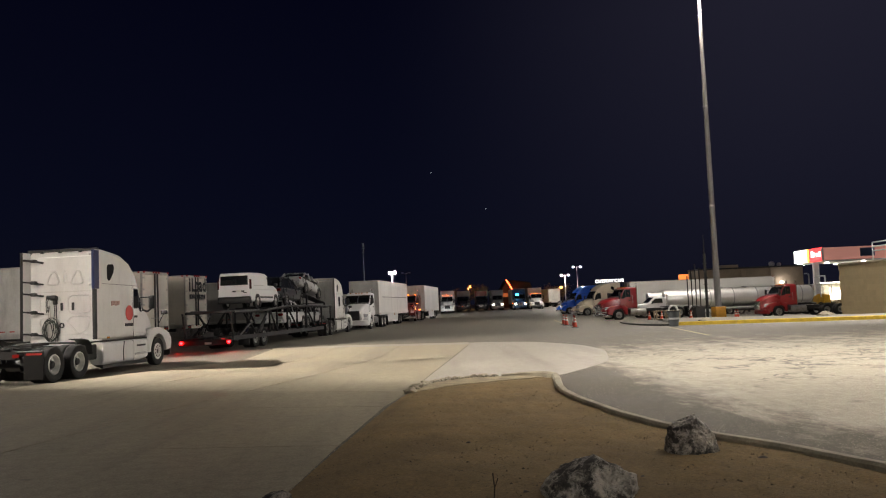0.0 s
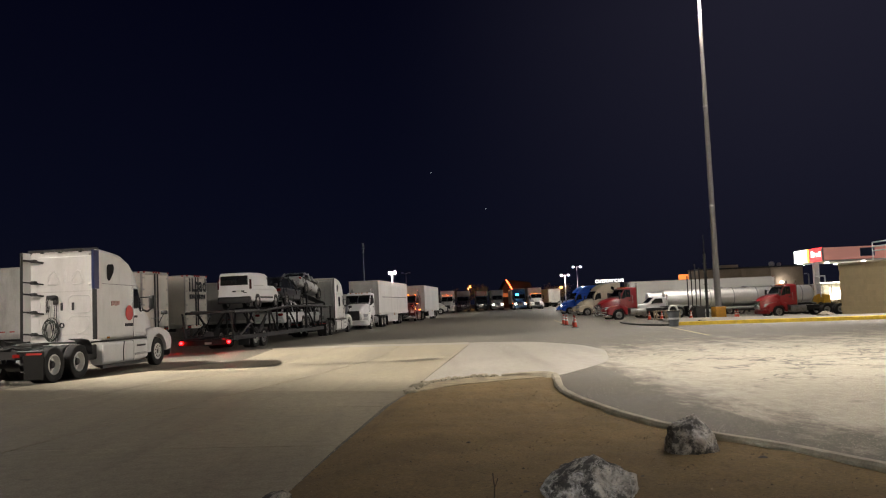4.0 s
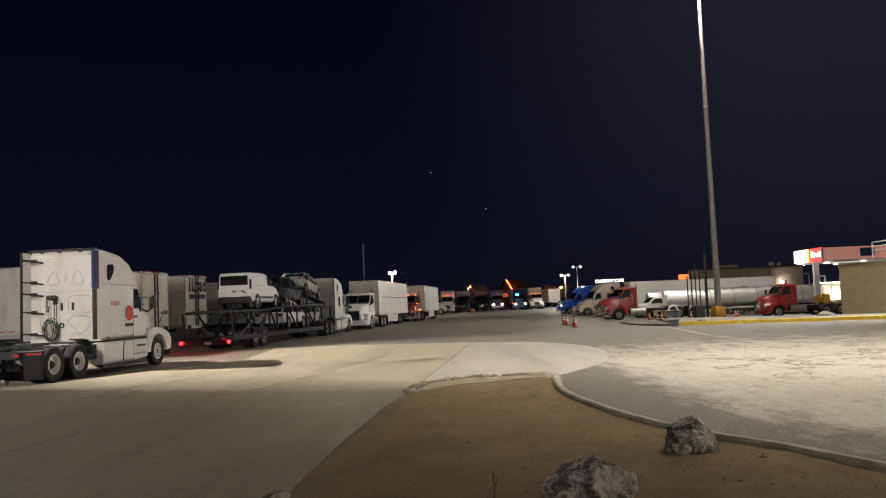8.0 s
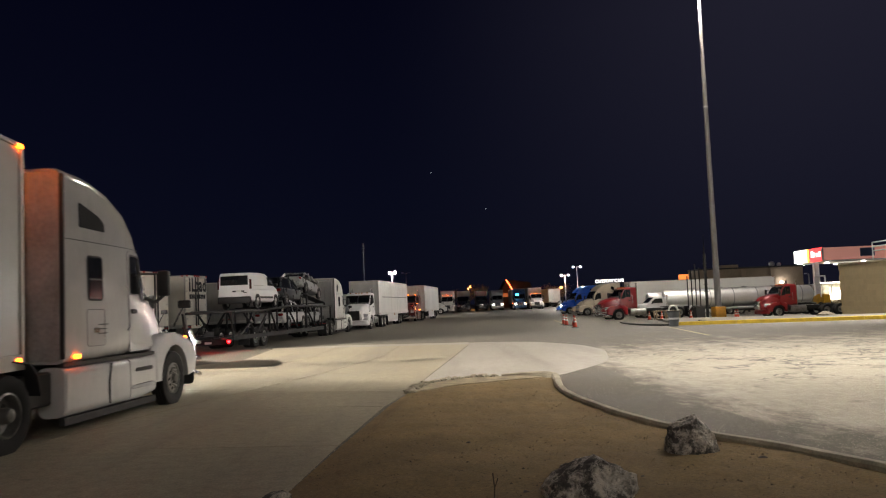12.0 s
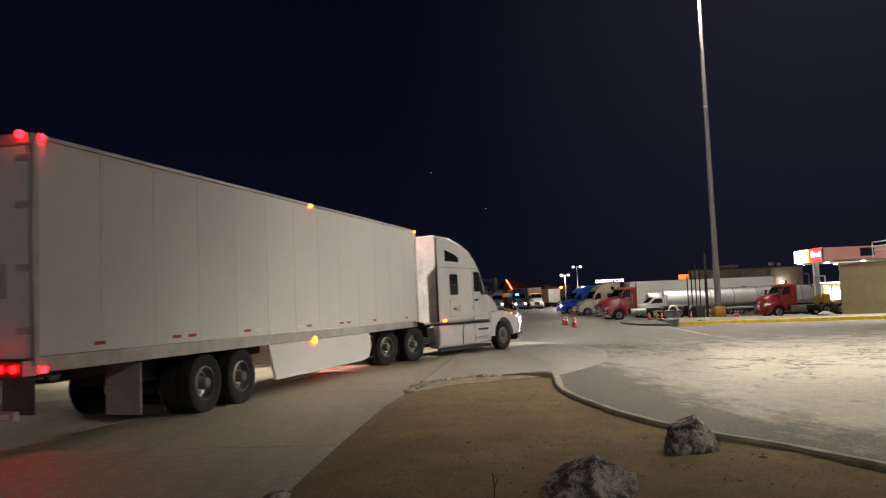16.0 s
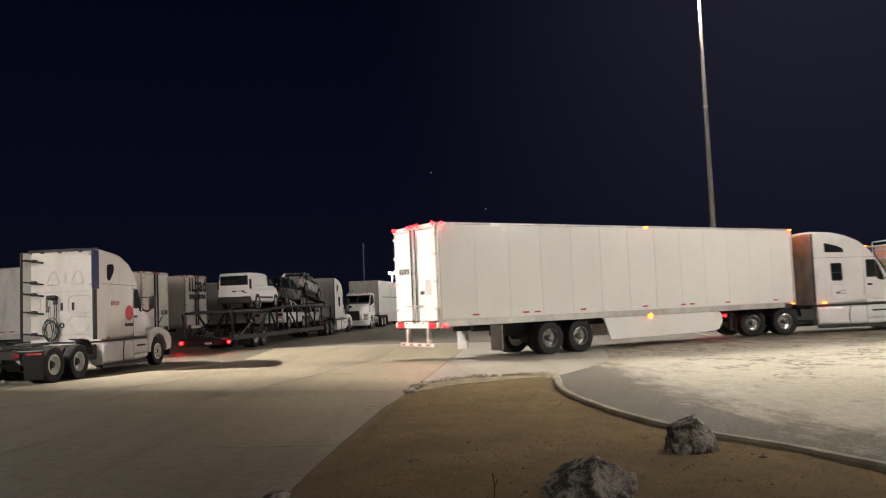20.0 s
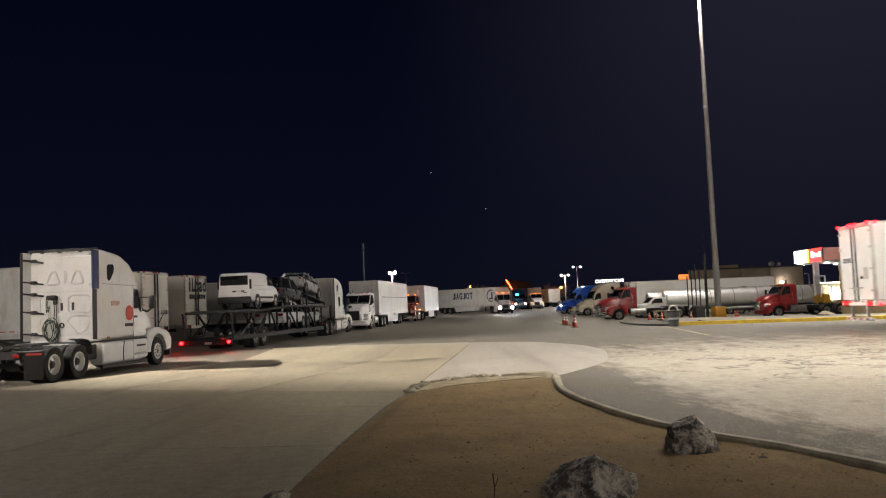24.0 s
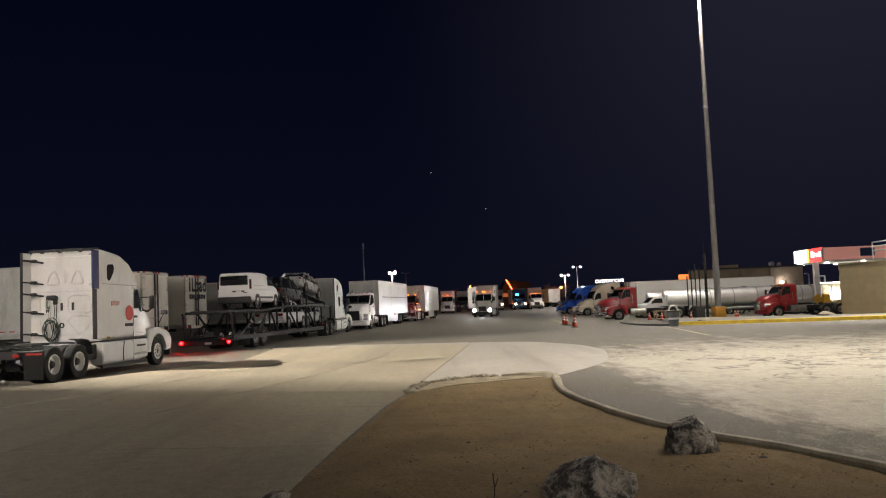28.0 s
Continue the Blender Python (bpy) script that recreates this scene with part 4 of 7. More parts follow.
# ---- van trailers ----
def dry_trailer(skin, label, length=16.15, lit=False, skirt=True, rim="alu", panels=True, group="", nose_unit=False, name="semi_trailer", tandem=3.9, fine=True):
    """A box trailer. Origin on the ground under the middle of its rear; +x is forwards."""
    t = thing(name, label, "trailer", group)
    W, H, F = 1.295, 4.11, 1.24
    part("box_body", box(B(), (0.06, length - 0.03), (-W + 0.02, W - 0.02), (F - 0.12, H - 0.03)), MILL if panels else skin, t)
    part("roof", box(B(), (0.02, length), (-W + 0.03, W - 0.03), (H - 0.04, H), 0.015), MILL, t)
    n = 13 if panels else 6
    step = (length - 0.16) / n
    pm = [mesh_of("side_panel", box(B(), (0.003 if fine else 0.0008, step - (0.003 if fine else 0.0008)), (-0.011, 0.011), (F + 0.02, H - 0.07), 0.0015), skin)]
    for s in (-1, 1):
        for k in range(n):
            part("side_panel", pm[0], None, t, at=pose(0.08 + k * step, s * (W - 0.012), 0))
        part("top_rail", box(B(), (0, length), (s * W - 0.03, s * W + 0.012), (H - 0.07, H - 0.005), 0.012), MILL, t)
        part("bottom_rail", box(B(), (0, length), (s * W - 0.03, s * W + 0.015), (F - 0.19, F + 0.02), 0.01), MILL, t)
        for x in (length - 0.06,):
            part("corner_post", box(B(), (x - 0.05, x + 0.06), (s * W - 0.03, s * W + 0.014), (F, H - 0.07), 0.012), MILL, t)
        part("corner_post", box(B(), (-0.01, 0.09), (s * W - 0.05, s * W + 0.014), (F - 0.1, H - 0.07), 0.012), MILL, t)
        # marker lamps along the top and bottom
        for x, z in ((length - 0.12, H - 0.05), (length * 0.515, H - 0.05), (length - 0.2, F - 0.06)):
            part("marker_lamp", box(B(), (x - 0.07, x + 0.07), (s * W, s * (W + 0.045)), (z - 0.03, z + 0.03), 0.01), AMBER_ON if lit else AMBER_OFF, t)
        part("side_turn_lamp", cyl(B(), (length * 0.515, s * (W - 0.02), F - 0.2), (length * 0.515, s * (W + 0.05), F - 0.2), 0.075, 14), AMBER_ON if lit else AMBER_OFF, t)
        part("rear_top_lamp", cyl(B(), (0.16, s * W, H - 0.04), (0.16, s * (W + 0.05), H - 0.04), 0.05, 12), RED_ON if lit else RED_OFF, t)
        part("rear_side_lamp", box(B(), (0.1, 0.22), (s * W, s * (W + 0.05)), (F - 0.2, F - 0.12), 0.01), RED_ON if lit else RED_OFF, t)
        if fine:
            for k in range(7):
                for j in (0, 1):
                    x = 0.7 + k * 2.3 + j * 0.45
                    part("reflective_tape", box(B(), (x, x + 0.24), (s * (W + 0.0005), s * (W + 0.004)), (F + 0.1, F + 0.15)), RED_TAPE if (k + j) % 3 else WHITE_TAPE, t)
        if skirt:
            q = [(6.25, 1.08), (11.75, 1.08), (11.95, 0.98), (12.0, 0.7), (11.8, 0.42), (11.4, 0.36), (6.55, 0.33)]
            part("side_skirt", plate(B(), q, s * (W - 0.05), s * (W - 0.005)), skin, t, "smooth white panel skirt below the box")
        part("mudflap", box(B(), (2.18, 2.22) if lit else (tandem - 1.02, tandem - 0.98), (s * 0.66, s * 1.28), (0.24, 1.02), 0.008), BLACK if not lit else mk("grey_flap", (0.3, 0.3, 0.3), 0.6, var=0.2, dirt=0.4), t)
        part("landing_leg", box(B(), (length - 3.3, length - 3.16), (s * 0.75 - 0.07, s * 0.75 + 0.07), (0.35, 1.05)), FRAME, t)
        part("landing_shoe", box(B(), (length - 3.38, length - 3.08), (s * 0.75 - 0.13, s * 0.75 + 0.13), (0.31, 0.35)), FRAME, t)
        part("slider_rail", box(B(), (1.6, 7.2), (s * 0.52 - 0.06, s * 0.52 + 0.06), (0.84, 1.08)), FRAME, t)
    # rear: frame, two doors with rods and hinges, lamps, guard
    bm = box(B(), (-0.05, 0.08), (-W - 0.01, W + 0.01), (F - 0.22, F - 0.03), 0.01)
    part("rear_sill", bm, skin, t)
    part("rear_header", box(B(), (-0.05, 0.08), (-W - 0.01, W + 0.01), (H - 0.15, H - 0.005), 0.012), MILL, t)
    for s in (-1, 1):
        d = part("rear_door", box(B(), (-0.03, 0.05), (min(s * 0.012, s * (W - 0.05)), max(s * 0.012, s * (W - 0.05))), (F, H - 0.16), 0.012), skin, t)
        for y in (0.13,) if fine else ():
            part("lock_rod", cyl(B(), (-0.075, s * y, F - 0.06), (-0.075, s * y, H - 0.1), 0.026, 8), FRAME, d)
        part("lock_handle", box(B(), (-0.1, -0.06), (min(s * 0.1, s * 0.55), max(s * 0.1, s * 0.55)), (F + 0.42, F + 0.47), 0.008), STEEL, d)
        for z in (F + 0.3, F + 1.1, F + 1.9, F + 2.5):
            part("hinge", box(B(), (-0.055, -0.025), (min(s * 1.1, s * (W + 0.005)), max(s * 1.1, s * (W + 0.005))), (z, z + 0.09), 0.006), MILL, d)
        for y in (0.86, 1.08):
            part("tail_lamp", cyl(B(), (-0.09, s * y, F - 0.13), (-0.04, s * y, F - 0.13), 0.05, 14), RED_TAIL if lit else RED_OFF, t)
        part("lamp_box", box(B(), (-0.06, 0.05), (min(s * 0.74, s * 1.2), max(s * 0.74, s * 1.2)), (F - 0.26, F - 0.02), 0.01), BLACK, t)
        part("corner_lamp", cyl(B(), (-0.1, s * 1.2, H - 0.03), (-0.045, s * 1.2, H - 0.03), 0.055, 12), RED_ON if lit else RED_OFF, t)
        if lit:
            part("nose_lamp", box(B(), (length + 0.002, length + 0.05), (s * 1.12 - 0.09, s * 1.12 + 0.09), (H - 0.2, H - 0.08), 0.01), glow("nose_lamp_lit", (1.0, 0.17, 0.01), 45), t, "lit amber lamp on the nose")
        part("guard_post", box(B(), (-0.03, 0.08), (s * 0.62 - 0.06, s * 0.62 + 0.06), (0.58, F - 0.2), 0.008), MILL if lit else FRAME, t)
    for y in (-0.26, 0.0, 0.26):
        part("centre_lamp", cyl(B(), (-0.1, y, H - 0.03), (-0.045, y, H - 0.03), 0.055, 12), RED_ON if lit else RED_OFF, t)
    g = part("rear_guard", box(B(), (-0.06, 0.06), (-1.05, 1.05), (0.46, 0.58), 0.012), MILL if lit else FRAME, t)
    if fine:
        for k in range(8):
            part("guard_tape", box(B(), (-0.066, -0.062), (-1.0 + k * 0.25, -0.86 + k * 0.25), (0.49, 0.55)), RED_TAPE if k % 2 else WHITE_TAPE, g)
        for k in range(10):
            part("sill_tape", box(B(), (-0.0565, -0.0525), (-1.2 + k * 0.245, -1.07 + k * 0.245), (F - 0.1, F - 0.06)), RED_TAPE if k % 2 else WHITE_TAPE, t)
    if nose_unit:
        u = part("cooling_unit", box(B(), (length, length + 0.5), (-0.95, 0.95), (2.0, 3.7), 0.08, 2), WHITE, t)
        part("unit_grille", box(B(), (length + 0.5, length + 0.52), (-0.7, 0.7), (2.3, 3.3), 0.01), BLACK, u)
    part("upper_coupler", box(B(), (length - 2.2, length - 0.1), (-0.9, 0.9), (F - 0.2, F - 0.12)), FRAME, t)
    part("bogie_frame", box(B(), (tandem - 1.2, tandem + 2.1), (-0.48, 0.48), (0.62, 0.86), 0.02), FRAME, t)
    wheels = []
    for x in (tandem, tandem + 1.245):
        wheels += axle_wheels(t, x, rim)
    SPIN[t.name] = wheels
    return t


def put(ob, x, y, yaw, z=None):
    ob.matrix_basis = pose(x, y, gz(x, y) if z is None else z, 0, 0, yaw)
    return ob


# ---- cars ----
CARS = {
    # length, lower body rings (x, half width, z0, z1), glass house (x, half width at top, z1)
    "van": (4.8, ((-2.38, 0.88, 0.42, 1.05), (-2.3, 0.92, 0.32, 1.1), (1.1, 0.93, 0.28, 1.12), (1.75, 0.91, 0.28, 1.06), (2.15, 0.84, 0.3, 0.95), (2.34, 0.74, 0.34, 0.84), (2.42, 0.6, 0.4, 0.74)),
            ((-2.37, 0.8, 1.74), (-2.26, 0.83, 1.85), (-0.9, 0.84, 1.88), (0.1, 0.81, 1.86), (0.55, 0.77, 1.78), (1.05, 0.71, 1.52), (1.62, 0.64, 1.14))),
    "suv": (4.7, ((-2.3, 0.84, 0.5, 0.95), (-2.2, 0.92, 0.36, 1.02), (1.0, 0.93, 0.34, 1.04), (1.9, 0.88, 0.34, 0.98), (2.25, 0.78, 0.38, 0.88), (2.35, 0.6, 0.42, 0.76)),
            ((-2.15, 0.6, 1.18), (-1.75, 0.68, 1.62), (-0.2, 0.7, 1.7), (0.35, 0.66, 1.6), (1.15, 0.62, 1.06))),
    "sedan": (4.8, ((-2.4, 0.78, 0.5, 0.9), (-2.25, 0.88, 0.34, 0.98), (1.0, 0.91, 0.3, 0.94), (1.9, 0.86, 0.3, 0.84), (2.3, 0.74, 0.34, 0.74), (2.42, 0.56, 0.4, 0.66)),
              ((-1.75, 0.56, 1.0), (-1.05, 0.62, 1.38), (-0.1, 0.64, 1.43), (0.35, 0.6, 1.36), (1.25, 0.58, 0.96))),
}


def car(kind, paint, label, name="car", lit=False):
    length, body, house = CARS[kind]
    t = thing(name, label, "van" if kind == "van" else "car")
    part("body", loft(B(), [rring(x, w, w - 0.04, a, b, 0.14, 5) for x, w, a, b in body]), paint, t)
    low = [rring(x, 0.86 if kind != "van" else 0.91, w, 0.9, z, 0.11, 5) for x, w, z in house]
    if kind == "van":
        part("upper_body", loft(B(), low), paint, t)
        rear = part("rear_window", box(B(), (-2.405, -2.3), (-0.76, 0.76), (1.2, 1.7), 0.05, 3), GLASS, t)
        part("wiper", box(B(), (-2.41, -2.395), (-0.1, 0.25), (1.2, 1.23)), BLACK, rear)
        part("rear_bumper", box(B(), (-2.46, -2.2), (-0.91, 0.91), (0.24, 0.6), 0.06, 2), BLACK, t, "black rear bumper")
        part("plate_recess", box(B(), (-2.4, -2.37), (-0.55, 0.1), (0.84, 0.92), 0.01), BLACK, t)
        part("plate", box(B(), (-2.41, -2.395), (-0.4, -0.1), (0.84, 0.94), 0.005), WHITE_TAPE, t)
        part("badge", box(B(), (-2.4, -2.38), (-0.7, -0.5), (0.78, 0.82)), BLACK, t)
        for s in (-1, 1):
            part("tail_lamp", box(B(), (-2.38, -2.26), (s * 0.875 - 0.05, s * 0.875 + 0.05), (0.98, 1.5), 0.02), mk("dark_red_lens", (0.06, 0.008, 0.008), 0.2, var=0.1), t)
            part("door_glass", plate(B(), [(0.25, 1.2), (1.28, 1.2), (0.82, 1.62), (0.3, 1.66)], s * 0.8, s * 0.885), GLASS, t)
            part("side_molding", box(B(), (-1.0, 0.9), (s * 0.91, s * 0.945), (0.5, 0.6), 0.01), BLACK, t)
            part("mirror", box(B(), (1.1, 1.26), (s * 0.93, s * 1.12), (1.15, 1.35), 0.04), BLACK, t)
            part("slide_rail", box(B(), (-1.9, -0.3), (s * 0.885, s * 0.91), (1.16, 1.19)), MILL, t)
    else:
        part("glass_house", loft(B(), low), GLASS, t)
        part("roof", loft(B(), [rring(x, w + 0.012, w - 0.03, z - 0.09, z + 0.012, 0.045) for x, w, z in house[1:4]]), paint, t)
        for s in (-1, 1):
            for (xa, za), (xb, zb) in (((house[0][0], house[0][2] - 0.15), (house[1][0], house[1][2])), ((house[4][0], house[4][2] - 0.05), (house[3][0], house[3][2]))):
                part("pillar", tube(B(), [(xa, s * 0.76, za), (xb, s * 0.68, zb - 0.03)], 0.065), paint, t)
            part("pillar", tube(B(), [(-0.45, s * 0.86, 0.95), (-0.42, s * 0.7, house[2][2])], 0.045), paint, t)
            part("tail_lamp", box(B(), (-length / 2 + 0.02, -length / 2 + 0.2), (s * 0.7 - 0.14, s * 0.7 + 0.14), (0.78, 0.92), 0.03), RED_OFF, t)
            part("mirror", box(B(), (0.75, 0.92), (s * 0.92, s * 1.06), (0.98, 1.14), 0.04), paint, t)
        part("rear_bumper", box(B(), (-length / 2 - 0.05, -length / 2 + 0.15), (-0.8, 0.8), (0.38, 0.6), 0.05), paint, t)
    part("windshield", strip(B(), [(house[-1][0] + 0.03, house[-1][2] + 0.02), (house[-2][0] + 0.03, house[-2][2] - 0.03)], -0.6, 0.6, 0.03), GLASS, t)
    for s in (-1, 1):
        part("headlight", box(B(), (length / 2 - 0.3, length / 2 - 0.1), (s * 0.68 - 0.14, s * 0.68 + 0.14), (0.66, 0.82), 0.04), HEAD_LOW if lit else HEAD_OFF, t)
        for x in (-1.4, 1.45):
            part("arch", hoop(B(), [(0.4, -0.02), (0.4, 0.02), (0.3, 0.02), (0.3, -0.02)], 20, (x, s * 0.905, 0.34)), BLACK, t)
            w = part("wheel", CAR_RIM, None, t, at=pose(x, s * 0.84, 0.33, 0, 0, 180 if s > 0 else 0))
            part("tyre", CAR_TYRE, None, w)
    return t


# ---- ground ----
def sheet(name, xs, ys, mat, dz=0.0, label="", kind="structure", inside=None):
    verts = [(x, y, gz(x, y) + dz) for y in ys for x in xs]
    n = len(xs)
    faces = [(j * n + i, j * n + i + 1, (j + 1) * n + i + 1, (j + 1) * n + i) for j in range(len(ys) - 1) for i in range(n - 1)]
    me = bpy.data.meshes.new(name)
    me.from_pydata(verts, [], faces)
    me.materials.append(mat)
    return tagged(new(name, me), label, "ground", "", kind)


def steps(a, b, n):
    return [a + (b - a) * k / n for k in range(n + 1)]


XS = [-2500, -600, -200] + steps(-100, -20, 8) + steps(-18, 50, 34) + [60, 90, 140, 200, 600, 2500]
YS = [-2500, -600, -120, -40, 0, 20, 36] + steps(40, 76, 18) + steps(80, 180, 25) + [230, 330, 700, 2500]
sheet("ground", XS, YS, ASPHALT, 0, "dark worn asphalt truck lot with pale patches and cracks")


def flat(name, pts, mat, z=0.006, thick=0.05, parent=None):
    """A slab with the outline given."""
    bm = B()
    a = [bm.verts.new((x, y, z)) for x, y in pts]
    b = [bm.verts.new((x, y, z - thick)) for x, y in pts]
    bm.faces.new(a)
    for i in range(len(pts)):
        bm.faces.new((a[i], b[i], b[(i + 1) % len(pts)], a[(i + 1) % len(pts)]))
    me = mesh_of(name, bm, mat, False)
    ob = new(name, me)
    if parent:
        ob.parent = parent
    return ob


# concrete drive: slabs between the island and the parked row, with open joints
drive = tagged(new("road"), "pale concrete drive cast in slabs with dark joints", "road", "", "structure")


right = [(-1.6, -12.0), (-1.62, 6.0), (-1.38, 10.2), (-1.1, 14.0), (-0.78, 16.15), (-0.45, 19.86), (0.25, 27.2), (0.92, 34.3)]
left = [(-16.0, -12.0), (-16.0, 6.0), (-14.6, 12.0), (-12.9, 17.0), (-11.4, 20.9), (-9.1, 26.0), (-7.35, 29.5), (-7.9, 37.3)]
for k in range(7):
    for j in range(3):
        f0, f1 = j / 3 + 0.0012, (j + 1) / 3 - 0.0012
        a, b = left[k], right[k]
        c, d = left[k + 1], right[k + 1]
        q = [lerp2(a, b, f0), lerp2(a, b, f1), lerp2(c, d, f1), lerp2(c, d, f0)]
        q = [(x, y + (0.008 if i < 2 else -0.008)) for i, (x, y) in enumerate(q)]
        flat("slab", q, CONCRETE, 0.008, 0.04, drive)
apron = flat("pavement", soft_corners([(-0.43, 19.9), (-0.74, 16.5), (0.2, 17.4), (2.2, 18.0), (2.9, 19.2), (4.35, 22.0), (5.2, 27.0), (5.0, 30.5), (3.6, 34.5), (0.98, 36.2), (0.94, 34.3), (0.28, 27.2)], 1.1, 4), GREY_CONCRETE, 0.006, 0.04)
tagged(apron, "grey concrete apron beside the drive", "pavement", "", "structure")
far_strip = flat("pavement", [(-8.0, 37.35), (0.95, 34.35), (0.98, 36.2), (-5.0, 38.3), (-8.05, 37.9)], GREY_CONCRETE, 0.005, 0.04)
tagged(far_strip, "grey concrete edge strip at the end of the drive", "pavement", "", "structure")


# ---- planting island: raised dirt, kerb, rubble, stones ----
ISLAND_L = [(-1.56, -6.0), (-1.6, 6.0), (-1.5, 8.0), (-1.34, 10.2), (-1.02, 14.0), (-0.78, 15.95), (-0.66, 16.65), (-0.56, 17.18), (-0.4, 17.7), (-0.05, 18.15), (0.54, 18.52), (1.11, 18.58)]
KERB_R = [(1.2, 18.68), (1.62, 18.64), (1.96, 18.44), (2.16, 18.15), (2.28, 17.6), (2.2, 16.6), (2.05, 15.3), (2.0, 14.2), (2.06, 13.2), (2.17, 12.3), (2.33, 11.2), (2.58, 10.15), (2.95, 9.15), (3.4, 8.3), (3.8, 7.25), (4.3, 5.6), (5.2, 2.5), (6.2, -1.0), (7.4, -6.0)]


def interp_edge(pts, y):
    for a, b in zip(pts, pts[1:]):
        lo, hi = min(a[1], b[1]), max(a[1], b[1])
        if lo <= y <= hi and hi > lo:
            return a[0] + (b[0] - a[0]) * (y - a[1]) / (b[1] - a[1])
    return None


def island():
    ys = steps(-6, 18.56, 154)
    rows = []
    for y in ys:
        xl = interp_edge(ISLAND_L, y)
        xr = interp_edge(KERB_R, y)
        xl = 0.9 if xl is None else xl
        xr = 1.8 if xr is None else xr
        row = []
        for i in range(61):
            f = i / 60
            x = xl + (xr - xl) * f
            edge = min(1, f * 9) * min(1, (1 - f) * 70) * min(1, max(0.0, 0.12 + (16.6 + 0.7 * x - y) * 0.8))
            h = 0.012 + 0.075 * ease(edge) + 0.03 * (noise.noise((x * 0.7, y * 0.7, 0))) * edge + 0.02 * noise.noise((x * 4, y * 4, 3)) * edge + 0.012 * noise.noise((x * 11, y * 11, 7))
            row.append((x, y, max(h, 0.011)))
        rows.append(row)
    n = 61
    me = bpy.data.meshes.new("ground")
    me.from_pydata([p for r in rows for p in r], [], [(j * n + i, j * n + i + 1, (j + 1) * n + i + 1, (j + 1) * n + i) for j in range(len(ys) - 1) for i in range(n - 1)])
    me.materials.append(DIRT)
    me.polygons.foreach_set("use_smooth", [True] * len(me.polygons))
    return tagged(new("planting_bed", me), "raised bed of bare brown dirt inside a concrete kerb", "ground", "", "structure")


island()


def kerb_run(name, pts, mat, w=0.16, h=0.15, label="", piece=3.0, z=None, rise=0.0):
    """A kerb of cast lengths with rounded shoulders along pts, with thin joints."""
    root = tagged(new(name), label, "kerb", "", "structure")
    dense = []
    for a, b in zip(pts, pts[1:]):
        n = max(1, int(math.dist(a, b) / 0.35))
        dense += [lerp2(a, b, k / n) for k in range(n)]
    dense.append(pts[-1])
    run, start = [], dense[0]
    prof = [(-w / 2, 0.0), (-w / 2, h - 0.03), (-w / 2 + 0.03, h), (w / 2 - 0.05, h), (w / 2 - 0.012, h - 0.035), (w / 2 + 0.02, 0.0)]

    def flush(seg):
        rings = []
        for i, (x, y) in enumerate(seg):
            a, b = Vector(seg[max(i - 1, 0)]), Vector(seg[min(i + 1, len(seg) - 1)])
            d = (b - a).normalized()
            nrm = Vector((-d.y, d.x))
            shift = 0.012 * d if i == 0 else (-0.012 * d if i == len(seg) - 1 else Vector((0, 0)))
            g = gz(x, y) if z is None else z
            k = min(1.0, 0.45 + 0.55 * math.dist((x, y), start) / rise) if rise else 1.0
            rings.append([(x + nrm.x * u + shift.x, y + nrm.y * u + shift.y, g + v * k + 0.006 * noise.noise((x * 2, y * 2, u * 9))) for u, v in prof])
        part("kerb_stone", loft(B(), rings), mat, root)

    length = 0.0
    for i, q in enumerate(dense):
        run.append(q)
        if len(run) > 1:
            length += math.dist(run[-1], run[-2])
        if length >= piece or i == len(dense) - 1:
            if len(run) > 1:
                flush(run)
            run, length = [q], 0.0
    return root


kerb_run("kerb", KERB_R, KERB, 0.17, 0.15, "weathered grey concrete kerb round the dirt bed", rise=1.3)


def stone_bm(r, seed, squash=(1, 1, 0.8), detail=3, rough=0.35):
    bm = B()
    bmesh.ops.create_icosphere(bm, subdivisions=detail, radius=1)
    rnd = random.Random(seed)
    planes = []
    for _ in range(14):
        n = Vector((rnd.uniform(-1, 1), rnd.uniform(-1, 1), rnd.uniform(-0.6, 1))).normalized()
        planes.append((n, rnd.uniform(0.62, 0.92)))
    for v in bm.verts:
        p = v.co.copy()
        for n, d in planes:
            k = p.dot(n)
            if k > d:
                p -= n * (k - d)
        q = p * 1.7 + Vector((seed, 0, 0))
        p *= 1 + rough * 0.35 * noise.noise(q) + rough * 0.22 * noise.noise(q * 2.7) + rough * 0.1 * noise.noise(q * 7)
        v.co = Vector((p.x * squash[0], p.y * squash[1], p.z * squash[2])) * r
    return bm


# crumbled end of the kerb
gutter = flat("pavement", [(-0.7, 16.0), (-0.55, 16.9), (-0.34, 17.6), (0.0, 18.08), (0.56, 18.48), (1.15, 18.56), (1.6, 18.52), (1.9, 18.3), (2.05, 18.0), (1.62, 17.75), (1.2, 17.62), (0.75, 17.3), (0.3, 17.12), (-0.1, 16.75), (-0.35, 16.3)], GUTTER, 0.036, 0.03)
tagged(gutter, "flat dusty concrete inside the tip of the bed", "pavement", "", "structure")
rnd = random.Random(4)
rubble = tagged(new("broken_kerb"), "crumbled remains of a concrete kerb at the tip of the bed", "kerb", "", "structure")
chips = [mesh_of("chunk", stone_bm(1, s, (1, 0.7, 0.5), 2, 0.5), KERB, True, 25) for s in range(6)]
edge = [(-0.8, 15.9), (-0.7, 16.6), (-0.58, 17.18), (-0.42, 17.73), (-0.05, 18.22), (0.54, 18.6), (1.15, 18.68)]
kerb_run("kerb", edge[::-1], KERB, 0.14, 0.05, "worn-down remains of the kerb at the tip of the bed", 0.55)
